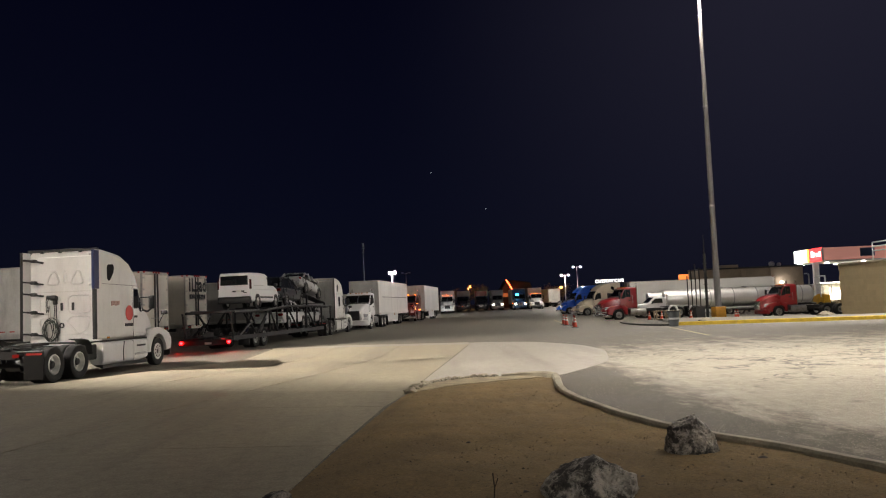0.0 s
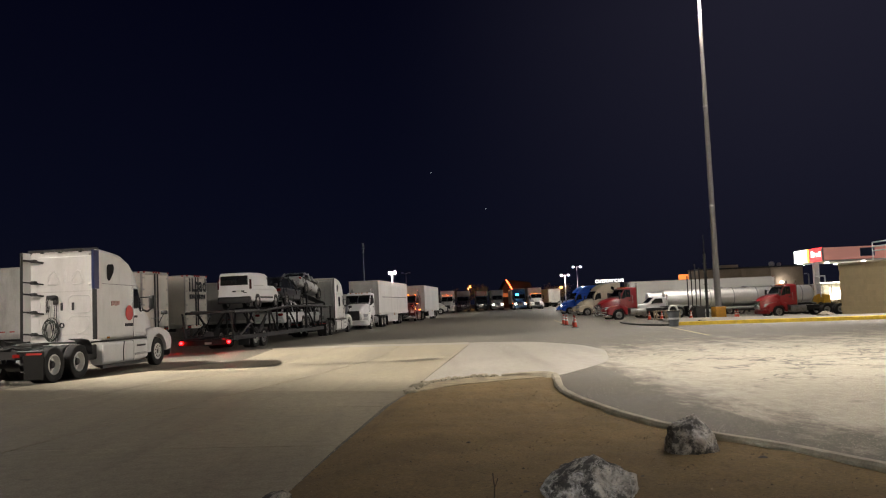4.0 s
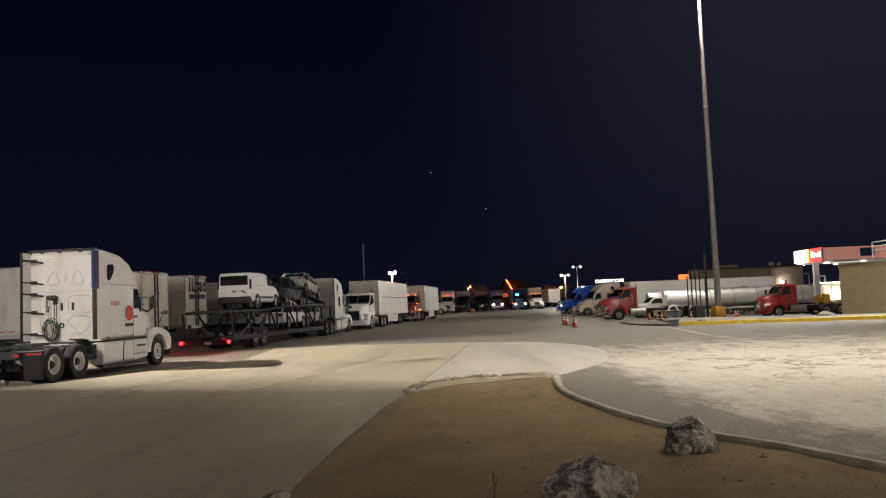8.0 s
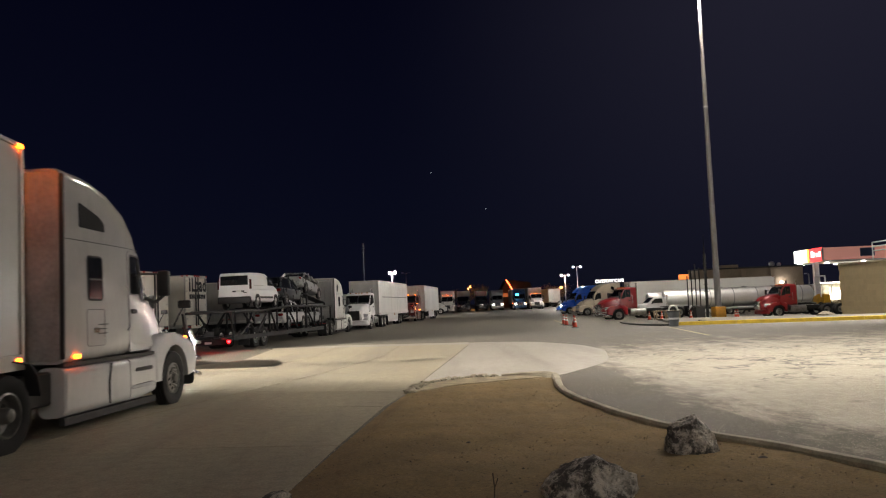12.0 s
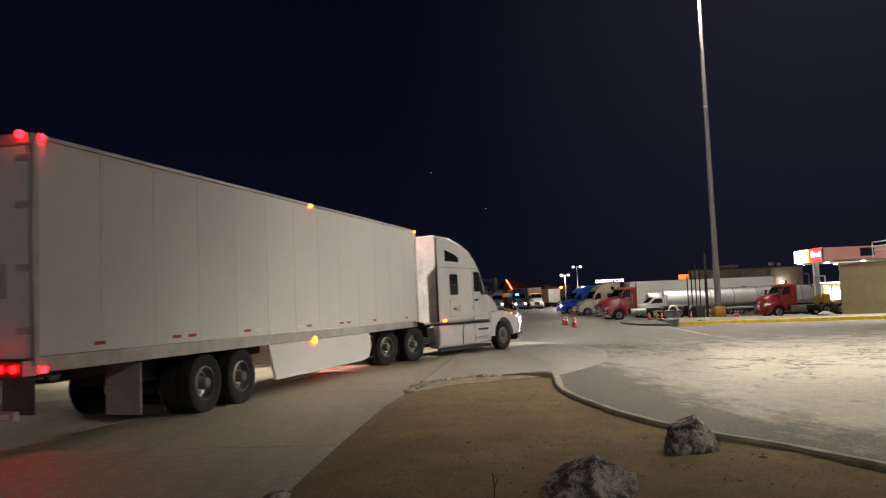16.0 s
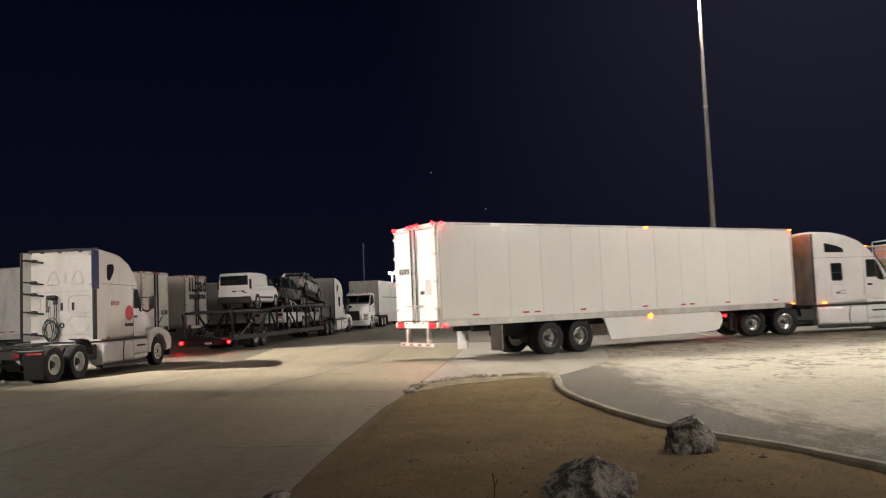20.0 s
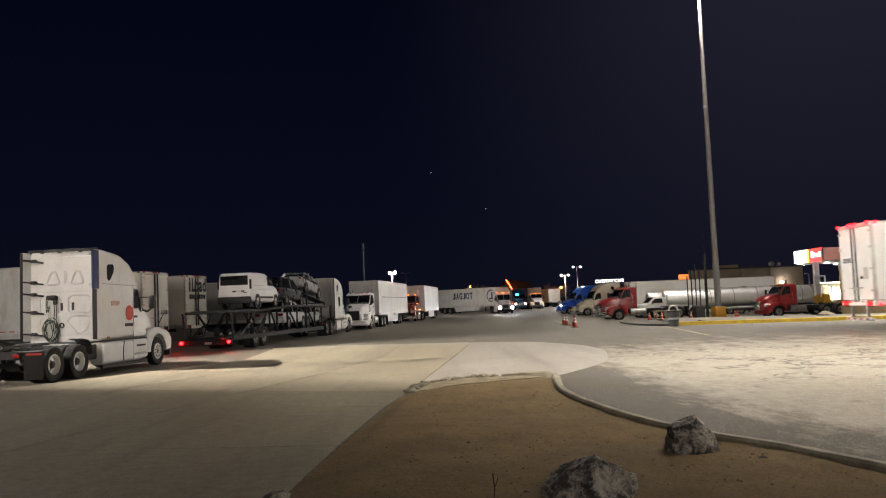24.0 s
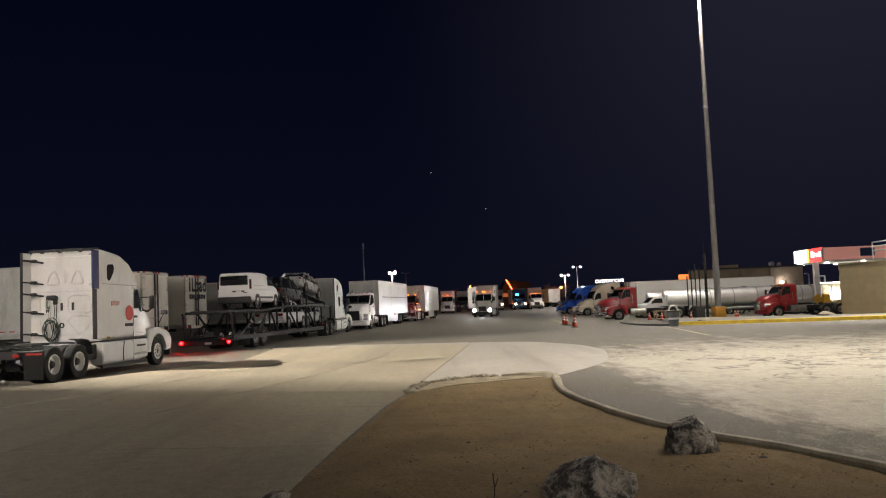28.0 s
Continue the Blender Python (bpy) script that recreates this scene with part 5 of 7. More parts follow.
for k in range(150):
    f = rnd.uniform(0, len(edge) - 1.001)
    i = int(f)
    x, y = lerp2(edge[i], edge[i + 1], f - i)
    s = rnd.uniform(0.02, 0.06) if k % 4 else rnd.uniform(0.06, 0.12)
    c = part("chunk", chips[k % 6], None, rubble, at=pose(x + rnd.uniform(-0.05, 0.07), y + rnd.uniform(-0.14, 0.05), 0.045 + s * 0.1, rnd.uniform(-15, 15), rnd.uniform(-15, 15), rnd.uniform(0, 360)) @ Matrix.Diagonal((s * 1.3, s, s, 1)))


def pebbles():
    rnd = random.Random(9)
    verts, faces = [], []
    for k in range(5200):
        y = rnd.uniform(3.5, 17.8) if k % 4 else rnd.uniform(4.0, 10.0)
        xl, xr = interp_edge(ISLAND_L, y) or -0.3, interp_edge(KERB_R, y) or 2.1
        x = rnd.uniform(xl + 0.08, xr - 0.12)
        s = rnd.choice((0.003, 0.004, 0.004, 0.005, 0.006, 0.007, 0.009, 0.014)) * rnd.uniform(0.8, 1.3)
        b = len(verts)
        a = rnd.uniform(0, 6)
        f = (x - xl) / (xr - xl)
        e = min(1, f * 9) * min(1, (1 - f) * 70) * min(1, max(0.0, 0.12 + (16.6 + 0.7 * x - y) * 0.8))
        e = max(e, 0.0)
        z = 0.012 + 0.075 * ease(e) + 0.03 * (noise.noise((x * 0.7, y * 0.7, 0))) * e
        for i in range(5):
            verts.append((x + s * math.cos(a + i * 1.257) * rnd.uniform(0.8, 1.2), y + s * math.sin(a + i * 1.257), z - 0.004))
        verts.append((x, y, z + s * 0.8))
        faces += [(b + i, b + (i + 1) % 5, b + 5) for i in range(5)]
    me = bpy.data.meshes.new("pebbles")
    me.from_pydata(verts, [], faces)
    me.materials.append(mk("pebble", (0.2, 0.15, 0.085), 0.9, var=0.8, scale=14))
    tagged(new("pebbles", me), "small loose pebbles scattered over the dirt", "pebbles", "", "stuff")


pebbles()


def small_stones():
    for x, y, r, seed in ((2.98, 7.95, 0.06, 41), (0.62, 6.95, 0.05, 42), (2.02, 10.7, 0.045, 43), (3.2, 8.6, 0.03, 44), (1.7, 7.4, 0.035, 45), (0.2, 9.6, 0.03, 46), (-0.6, 8.4, 0.03, 47)):
        ob = one("stone", stone_bm(r, seed, (1, 0.8, 0.6), 3, 0.5), mk("dark_stone", (0.1, 0.085, 0.07), 0.9, var=0.3, scale=8), "fist-sized dark stone lying on the dirt", "stone", "loose stones on the dirt bed")
        ob.matrix_basis = pose(x, y, 0.07 + r * 0.2, 0, 0, seed * 31)
    t = thing("twig", "thin dry upright twig in the dirt", "twig")
    part("stem", tube(B(), [(0, 0, 0), (0.01, 0, 0.12), (0.0, 0.01, 0.24)], 0.006, 5), mk("dry_wood", (0.08, 0.055, 0.03), 0.9, var=0.3), t)
    part("side_shoot", tube(B(), [(0.01, 0, 0.12), (0.04, 0, 0.2)], 0.004, 5), MATS["dry_wood"], t)
    t.matrix_basis = pose(0.33, 6.75, 0.06)


small_stones()


def boulder(x, y, r, seed, squash, yaw, cuts, label, sink=0.45):
    """A broken stone: a ball cut by a few large planes, then chipped and roughened."""
    bm = B()
    bmesh.ops.create_icosphere(bm, subdivisions=5, radius=1)
    rnd = random.Random(seed)
    planes = [(Vector(n).normalized(), d) for n, d in cuts]
    chips = [(Vector((rnd.uniform(-1, 1), rnd.uniform(-1, 1), rnd.uniform(-0.2, 1))).normalized(), rnd.uniform(0.7, 0.86)) for _ in range(22)]
    for v in bm.verts:
        q = v.co.copy()
        w = Vector((noise.noise(q * 1.6 + Vector((seed, 0, 0))), noise.noise(q * 1.6 + Vector((0, seed, 0))), noise.noise(q * 1.6 + Vector((0, 0, seed)))))
        for n, d in chips + planes:
            k = q.dot(n) - d - 0.06 * w.x
            if k > 0:
                q -= n * k
        u = q * 2.3 + Vector((seed, seed, 0))
        q += w * 0.035
        q *= 1 + 0.13 * (0.4 - abs(noise.noise(u))) + 0.075 * (0.4 - abs(noise.noise(u * 2.4))) + 0.03 * noise.noise(u * 6.5)
        v.co = Vector((q.x * squash[0], q.y * squash[1], q.z * squash[2])) * r
    ob = tagged(new("boulder", mesh_of("boulder", bm, ROCK, True, 16)), label, "boulder", "boulders on the dirt bed")
    ob.matrix_basis = pose(x, y, 0.05 + r * squash[2] * sink, 0, 0, yaw)
    return ob


boulder(2.46, 8.5, 0.33, 3, (0.95, 0.8, 0.9), 0, [((0.72, -0.1, 0.7), 0.68), ((-0.97, -0.1, 0.2), 0.74), ((-0.15, -0.1, 1), 0.76), ((-0.1, -0.9, 0.36), 0.66), ((0.97, -0.2, 0.12), 0.82), ((0.5, -0.7, 0.5), 0.72), ((0, 0, -1), 0.5)], "grey angular boulder on the dirt beside the kerb")
boulder(1.12, 6.75, 0.42, 8, (1.06, 0.8, 0.66), 0, [((-0.6, -0.15, 0.8), 0.6), ((0.66, 0.05, 0.75), 0.66), ((-0.45, -0.8, 0.4), 0.66), ((0.42, -0.82, 0.38), 0.62), ((0.97, -0.2, 0.0), 0.86), ((0, 0, -1), 0.5)], "large pale-veined grey boulder on the dirt")
boulder(-1.52, 7.12, 0.15, 14, (1.1, 0.8, 0.5), 40, [((0, 0, 1), 0.7)], "small pale boulder at the edge of the dirt bed")
cap = one("stone", stone_bm(0.075, 52, (1, 0.85, 0.6), 3, 0.4), mk("dark_stone", (0.1, 0.085, 0.07), 0.9, var=0.3, scale=8), "dark rounded stone lying on the large boulder", "stone")
cap.matrix_basis = pose(1.17, 6.66, 0.33, 18, 0, 30)


# ---- the moving rig ----
rig = tractor(RIG_WHITE, "white aerodynamic sleeper tractor with lit lamps, driving", "aero", "on", "alu", "guard black_bumper markers low_roof tail_on", group="")
part("extender_seam", box(B(), (1.92, 1.96), (-1.25, -1.19), (1.15, 3.86)), BLACK, rig)
rig_trailer = dry_trailer(TRAILER_WHITE, "white box trailer with lit red and amber lamps, towed", lit=True, length=16.25, tandem=4.1)
# bars for the unreadable marks on its doors and cab
for k in range(4):
    part("marking", box(B(), (-0.036, -0.031), (0.36 + k * 0.17, 0.48 + k * 0.17), (2.66, 2.84)), LETTER_DARK, rig_trailer)
part("placard", box(B(), (-0.038, -0.031), (-0.95, -0.6), (2.0, 2.45), 0.002), MILL, rig_trailer)
part("marking", box(B(), (-0.036, -0.031), (-0.55, -0.3), (2.02, 2.12)), LETTER_DARK, rig_trailer)
for z, w in ((1.62, 0.3), (1.55, 0.22), (1.48, 0.26)):
    part("marking", box(B(), (2.95, 2.95 + w), (-1.262, -1.2), (z, z + 0.014)), LETTER_DARK, rig)

# ---- parked row along the drive ----
bobtail = put(tractor(AGED_WHITE, "white sleeper tractor with a navy stripe, parked without a trailer", "aero", "off", "white", "drop_window black_bumper blind_sleeper"), -12.48, 24.5, 84.2)
part("stripe", box(B(), (1.5, 1.74), (-1.262, -1.246), (2.75, 3.98)), NAVY, bobtail, "navy stripe along the rear edge")
bm = lathe(B(), [(0.26, 0.0), (0.26, -0.01)], 28, (3.72, -1.25, 1.95))
part("emblem", bm, LOGO_RED, bobtail, "round red emblem on the sleeper side")
part("marking", box(B(), (3.45, 4.0), (-1.262, -1.2), (1.5, 1.6)), LETTER_DARK, bobtail)
part("extender_seal", box(B(), (1.44, 1.62), (-1.25, -1.19), (1.15, 2.74)), BLACK, bobtail)
part("roof_edge", box(B(), (1.8, 1.9), (-1.18, 1.2), (4.0, 4.09), 0.015), BLACK, bobtail, "black rubber edge at the back of the roof")
for y in (-0.6, 0.1, 0.7):
    part("roof_clip", box(B(), (1.76, 1.84), (y - 0.05, y + 0.05), (3.96, 4.06), 0.01), BLACK, bobtail)
part("stripe", box(B(), (1.425, 1.5), (-1.264, -1.18), (2.75, 3.99)), NAVY, bobtail)
for z, r in ((3.72, 0.034), (3.02, 0.024), (2.64, 0.03), (2.06, 0.026), (1.36, 0.03)):
    strut = part("extender_strut", tube(B(), [(1.5, 1.17, z + 0.03), (1.7, 0.97, z), (1.9, 0.72, z - 0.05)], r, 8), BLACK, bobtail, "black bar bracing the side extender")
    part("bracket", box(B(), (1.62, 1.8), (0.86, 1.02), (z - 0.05, z + 0.06), 0.02), BLACK, strut)
for z in (3.82, 2.86):
    part("side_latch", box(B(), (1.44, 1.5), (-1.19, -1.08), (z, z + 0.07), 0.01), MILL, bobtail)
part("seam", box(B(), (1.912, 1.922), (-0.93, 0.93), (2.7, 2.715)), MILL, bobtail)


def emboss(pts):
    """A raised bead pressed into the rear wall, along points of (y, z)."""
    part("pressed_bead", tube(B(), [(1.915, y, z) for y, z in soft_corners(pts, 0.07) + soft_corners(pts, 0.07)[:1]], 0.027, 6), AGED_WHITE, bobtail)


emboss([(-0.1, 2.1), (-0.1, 2.5), (-0.2, 2.58), (-0.8, 2.58), (-0.88, 2.5), (-0.88, 2.1), (-0.8, 2.02), (-0.2, 2.02)])
emboss([(-0.05, 1.75), (-0.2, 1.9), (-0.8, 1.9), (-0.88, 1.8), (-0.75, 1.5), (-0.55, 1.35), (-0.4, 1.35), (-0.3, 1.5)])
emboss([(0.86, 2.1), (0.86, 2.5), (0.78, 2.58), (0.26, 2.58), (0.18, 2.5), (0.18, 2.1), (0.26, 2.02), (0.78, 2.02)])
emboss([(0.02, 3.0), (0.02, 3.36), (-0.03, 3.36), (-0.03, 3.0)])
emboss([(0.14, 1.72), (0.26, 1.9), (0.8, 1.9), (0.86, 1.8), (0.8, 1.3), (0.4, 1.3)])
emboss([(-0.2, 2.95), (-0.28, 3.2), (-0.4, 3.38), (-0.5, 3.38), (-0.62, 3.05), (-0.6, 2.95)])
emboss([(0.62, 2.95), (0.55, 3.2), (0.42, 3.38), (0.32, 3.38), (0.2, 3.05), (0.22, 2.95)])
for y in (-0.28, 0.1):
    part("vent", box(B(), (1.87, 1.9), (y - 0.04, y + 0.04), (2.1, 2.35), 0.01), BLACK, bobtail)
HOSE_GREEN = mk("green_grey_hose", (0.05, 0.065, 0.05), 0.6, var=0.3, scale=6)
for k in range(7):
    cy, cz, ry, rz = 0.42 + 0.04 * math.sin(k * 2.1), 1.48 + 0.03 * math.cos(k * 1.7), 0.27 - 0.026 * k, 0.37 - 0.02 * k
    pts = [(1.82 - 0.02 * k, cy + ry * math.cos(a) + 0.02 * math.sin(3 * a + k), cz + rz * math.sin(a)) for a in [2 * math.pi * i / 20 + k for i in range(21)]]
    part("air_hose", tube(B(), pts, 0.013, 6), HOSE_GREEN if k % 2 else BLACK, bobtail, "coiled air hose")
for dy, z in ((0.0, 2.5), (0.07, 2.4)):
    part("hose_pole", tube(B(), [(1.84, 0.44 + dy, 1.1), (1.82, 0.44 + dy, 1.9), (1.8, 0.46 + dy, z)], 0.016, 6), MILL, bobtail)
    part("air_hose", tube(B(), [(1.78, 0.3 - dy, 2.46), (1.77, 0.28 - dy, 2.1), (1.78, 0.3 - dy, 1.8), (1.8, 0.24 - dy, 1.45), (1.7, 0.2 - dy, 1.12)], 0.014, 6), BLACK, bobtail)
    part("hose_loop", tube(B(), [(1.8, 0.5 + dy, 2.5), (1.79, 0.54 + dy * 0.5, 2.3), (1.8, 0.5 + dy, 2.05), (1.82, 0.46, 2.3)], 0.013, 6), BLACK, bobtail)
part("hose_hanger", plate(B(), [(1.7, 2.5), (1.88, 2.44), (1.88, 2.56), (1.72, 2.6)], 0.22, 0.52), BLACK, bobtail, "black hanger for the hoses")
part("hose_plug", box(B(), (1.74, 1.84), (0.2, 0.32), (2.3, 2.46), 0.02), FRAME, bobtail)
part("gauge_ring", hoop(B(), [(0.05, 0.0), (0.085, 0.0), (0.085, 0.03), (0.05, 0.03)], 18), BLACK, bobtail, at=pose(1.9, 0.1, 1.62, 0, 0, 90))
for k in range(6):
    part("emblem_mark", box(B(), (2.55 + k * 0.09, 2.6 + k * 0.09), (-1.262, -1.2), (2.2 + 0.02 * (k % 3), 2.36)), mk("faded_red_mark", (0.55, 0.36, 0.32), 0.5, var=0.2), bobtail)

# car hauler
HAUL = mk("hauler_steel", (0.016, 0.016, 0.018), 0.6, metal=0.2, var=0.3, scale=2, dirt=0.12)


def car_hauler():
    t = thing("car_trailer", "dark steel two-deck car-carrying trailer, loaded with cars", "trailer")
    L = 17.6
    for s in (-1, 1):
        y = s * 1.22
        part("lower_beam", box(B(), (0.0, L - 2.0), (y - 0.05, y + 0.05), (0.5, 0.72), 0.01), HAUL, t)
        bm = tube(B(), [(0.2, y, 1.86), (4.2, y, 1.88), (8.5, y, 2.1), (L, y, 2.05)], 0.07, 8)
        part("upper_beam", bm, HAUL, t)
        part("deck_runner", box(B(), (0.2, L), (s * 0.72 - 0.28, s * 0.72 + 0.28), (1.93, 1.97)), HAUL, t)
        part("lower_runner", box(B(), (-0.6, L - 2.4), (s * 0.72 - 0.28, s * 0.72 + 0.28), (0.62, 0.66)), HAUL, t)
        for x0, z0, x1, z1 in ((0.1, 0.7, -0.2, 1.86), (1.4, 1.88, 3.2, 0.7), (3.2, 0.7, 5.2, 2.0), (5.2, 0.7, 5.2, 2.02), (6.4, 0.7, 6.4, 2.05), (8.2, 0.7, 8.2, 2.08), (10.0, 0.7, 10.0, 2.1), (11.8, 0.7, 11.8, 2.1), (13.6, 0.7, 13.6, 2.08), (15.2, 0.7, 15.2, 2.06), (5.2, 2.0, 6.4, 0.8), (8.2, 2.1, 10.0, 0.8), (11.8, 2.1, 13.6, 0.8), (L - 0.2, 1.1, L - 0.2, 2.05), (3.6, 0.75, 4.6, 1.45), (0.9, 0.7, 2.4, 1.3)):
            part("truss_bar", tube(B(), [(x0, y, z0), (x1, y, z1)], 0.055, 8), HAUL, t)
        part("hydraulic_ram", tube(B(), [(2.0, s * 1.12, 0.8), (2.9, s * 1.12, 1.85)], 0.045, 8), CHROME, t)
        part("tail_lamp", cyl(B(), (-0.46, s * 1.2, 0.46), (-0.38, s * 1.2, 0.46), 0.06, 14), RED_STOP, t, "lit red tail lamp")
        part("mudflap", box(B(), (2.1, 2.14), (s * 0.66, s * 1.25), (0.18, 0.9)), BLACK, t)
    for x in (0.2, 2.2, 4.2, 6.4, 8.5, 10.6, 12.6, 14.6, L):
        part("cross_bar", box(B(), (x - 0.05, x + 0.05), (-1.2, 1.2), (1.84 + (0.16 if x > 6 else 0), 1.93 + (0.16 if x > 6 else 0))), HAUL, t)
    part("rear_bar", box(B(), (-0.4, -0.2), (-1.32, 1.32), (0.32, 0.56), 0.02), HAUL, t)
    part("plate", box(B(), (-0.42, -0.4), (-0.32, 0.02), (0.36, 0.46)), WHITE_TAPE, t)
    for s in (-1, 1):
        part("ramp", box(B(), (-0.9, 0.1), (s * 0.75 - 0.25, s * 0.75 + 0.25), (0.58, 0.64)), HAUL, t)
    for s in (-1, 1):
        bm = strip(B(), [(16.9, 2.26), (12.0, 2.88)], s * 0.72 - 0.3, s * 0.72 + 0.3, 0.05)
        part("raised_runner", bm, HAUL, t)
        for x, z in ((12.4, 2.8), (16.4, 2.3)):
            part("deck_post", box(B(), (x - 0.05, x + 0.05), (s * 1.1 - 0.05, s * 1.1 + 0.05), (1.95, z)), HAUL, t)
            part("deck_bar", box(B(), (x - 0.05, x + 0.05), (min(0, s * 1.15), max(0, s * 1.15)), (z - 0.06, z - 0.01)), HAUL, t)
    part("neck", box(B(), (L - 2.4, L + 0.4), (-0.6, 0.6), (1.12, 1.4), 0.03), HAUL, t)
    wheels = []
    for x in (3.1, 4.35):
        wheels += axle_wheels(t, x, "white", 1.1)
    return t


HX, HY, HA = -11.5, 39.6, 82.4
ca, sa = math.cos(radians(HA)), math.sin(radians(HA))


def on_haul(u, v):
    return HX + ca * u - sa * v, HY + sa * u + ca * v


put(car_hauler(), HX, HY, HA)
hx, hy = on_haul(17.2, 0)
put(tractor(OLD_WHITE, "white sleeper tractor pulling the car hauler", "aero", "off", "alu", "drop_window"), hx, hy, HA + 1.5)
for kind, paint, lab, u, z, pitch in (("van", FRESH_WHITE, "white cargo van on the upper deck of a car hauler", 5.7, 1.97, 0), ("suv", GREY_PAINT, "dark grey car on the upper deck of a car hauler", 10.5, 2.05, 2), ("sedan", SILVER_PAINT, "silver car tilted on the upper deck of a car hauler", 14.4, 2.64, 7.2), ("suv", WHITE, "white car on the lower deck of a car hauler", 10.8, 0.67, 0), ("sedan", SILVER_PAINT, "silver car on the lower deck of a car hauler", 14.6, 0.67, 0)):
    x, y = on_haul(u, 0)
    c = car(kind, paint, lab, "cargo_van" if kind == "van" else "car")
    c.matrix_basis = pose(x, y, z, 0, pitch, HA)

# box truck facing the camera, then the orange tractor and trailer behind it
ROWA = 83.7
row_trailer = put(dry_trailer(OLD_WHITE, "grey-white box trailer with a dark rub strip, parked in the row", panels=False, fine=False), -5.35, 88.0, ROWA + 180)
for s in (-1, 1):
    part("rub_strip", box(B(), (0.6, 14.2), (s * 1.295, s * 1.315), (2.62, 2.68)), FRAME, row_trailer, "dark rub strip along the side")
put(tractor(WHITE, "white day-cab tractor with a black grille, facing the drive", "day", "off", "white", "", group="parked tractors"), -6.7, 72.8, ROWA + 180)
put(dry_trailer(OLD_WHITE, "grey-white box trailer behind a brown tractor", panels=False, fine=False), -2.2, 112.0, ROWA + 181)
put(tractor(ORANGE_PAINT, "orange-brown sleeper tractor with amber lamps, parked facing the drive", "mid", "off", "alu", "chrome markers side_lamps chrome_bumper"), -3.9, 97.5, ROWA + 181)
put(tractor(OLD_WHITE, "grey-white tractor with amber roof markers at the end of the row", "aero", "off", "alu", "markers"), 0.5, 155.5, -91)
put(dry_trailer(RED_PAINT, "red box trailer at the end of the row", panels=False, fine=False), 0.75, 171.0, -91)

# trailers backed up to the drive, doors to the drive
for x, y, a, lab, skin_mat in ((-15.2, 35.6, 170, "white box trailer backed up to the drive, seen along its side", OLD_WHITE), (-15.25, 43.0, 170, "white box trailer with dark lock rods, backed up to the drive", CREAM_WHITE), (-14.75, 48.4, 170, "cream box trailer lettered on its doors, backed up to the drive", CREAM_WHITE), (-12.6, 60.5, 168, "grey box trailer behind the car hauler", DULL_WHITE), (-12.0, 66.5, 168, "dull grey box trailer behind the car hauler", DULL_WHITE)):
    tr = put(dry_trailer(skin_mat, lab, panels=True, fine=True, skirt=False, group="trailers parked in a line"), x, y, a)
    for s in (-1, 1):
        part("door_rod", box(B(), (-0.09, -0.045), (s * 0.15 - 0.045, s * 0.15 + 0.045), (1.2, 4.02), 0.01), FRAME, tr)
    if y == 48.4:
        for word, y0, w in (("iL", 1.14, 0.9), ("o", 0.3, 0.46), ("ad", -0.18, 0.94)):
            part("lettering", block_letters(word, 0.8, w, 0.1, 3.5), LETTER_DARK, tr, "black lettering reading iLoad", at=pose(-0.1, y0, 3.16, 0, 0, -90), smooth=False)
        for k in range(9):
            part("marking", box(B(), (-0.1, -0.092), (-1.0 + k * 0.225, -0.82 + k * 0.225), (2.74, 3.0)), LETTER_DARK, tr)

# far row facing the camera
far_row = ((3.75, 160.0, DARK_PAINT, "mid", "off", "dark tractor with a box trailer, facing the lot"), (7.6, 166.0, DARK_PAINT, "mid", "off", "black tractor with a chrome grille and a red trailer"), (10.8, 164.0, OLD_WHITE, "aero", "low", "grey tractor with its headlights on"), (14.6, 156.0, MIDBLUE, "aero", "low", "blue tractor with lit headlights and marker lamps"), (17.6, 154.0, OLD_WHITE, "mid", "off", "white tractor with a dark grille, parked"))
for x, y, paint, roof, lamps, lab in far_row:
    far_truck = put(tractor(paint, lab, roof, lamps, "alu", "markers black_bumper" if roof == "mid" and paint is not DARK_PAINT else "chrome", group="tractors in the far row"), x, y + 7.3, -92)
    if paint is MIDBLUE:
        for dz in (0.0, 0.3):
            part("visor_lamp", box(B(), (4.82, 4.9), (-0.75, -0.1), (2.62 + dz, 2.76 + dz), 0.02), CYAN_ON, far_truck, "cyan lamp behind the windshield")
    put(dry_trailer(OLD_WHITE if x != 7.6 else RED_PAINT, "box trailer in the far row", panels=False, fine=False, skirt=False, group="trailers in the far row"), x + 0.55, y + 22.4, -92)
put(dry_trailer(CREAM_WHITE, "cream box trailer standing alone in the far row", 8.5, panels=False, fine=False, skirt=False), 24.6, 184.0, 95)

# ---- right side of the lot ----
put(tractor(BLUE_PAINT, "bright blue sleeper tractor, parked", "aero", "off", "alu", "drop_window chrome_bumper"), 23.4, 120.0, 194)
put(tractor(BEIGE_PAINT, "beige sleeper tractor, parked beside the blue one", "aero", "off", "alu", "drop_window chrome_bumper"), 23.1, 103.5, 193)
put(tractor(RED_PAINT, "dark red day-cab tractor, parked", "day", "off", "alu", "chrome chrome_bumper guard"), 20.6, 76.2, 192)
put(tractor(RED_PAINT, "deep red day-cab tractor with chrome tanks, parked", "day", "off", "alu", "chrome"), 35.6, 76.5, 186)


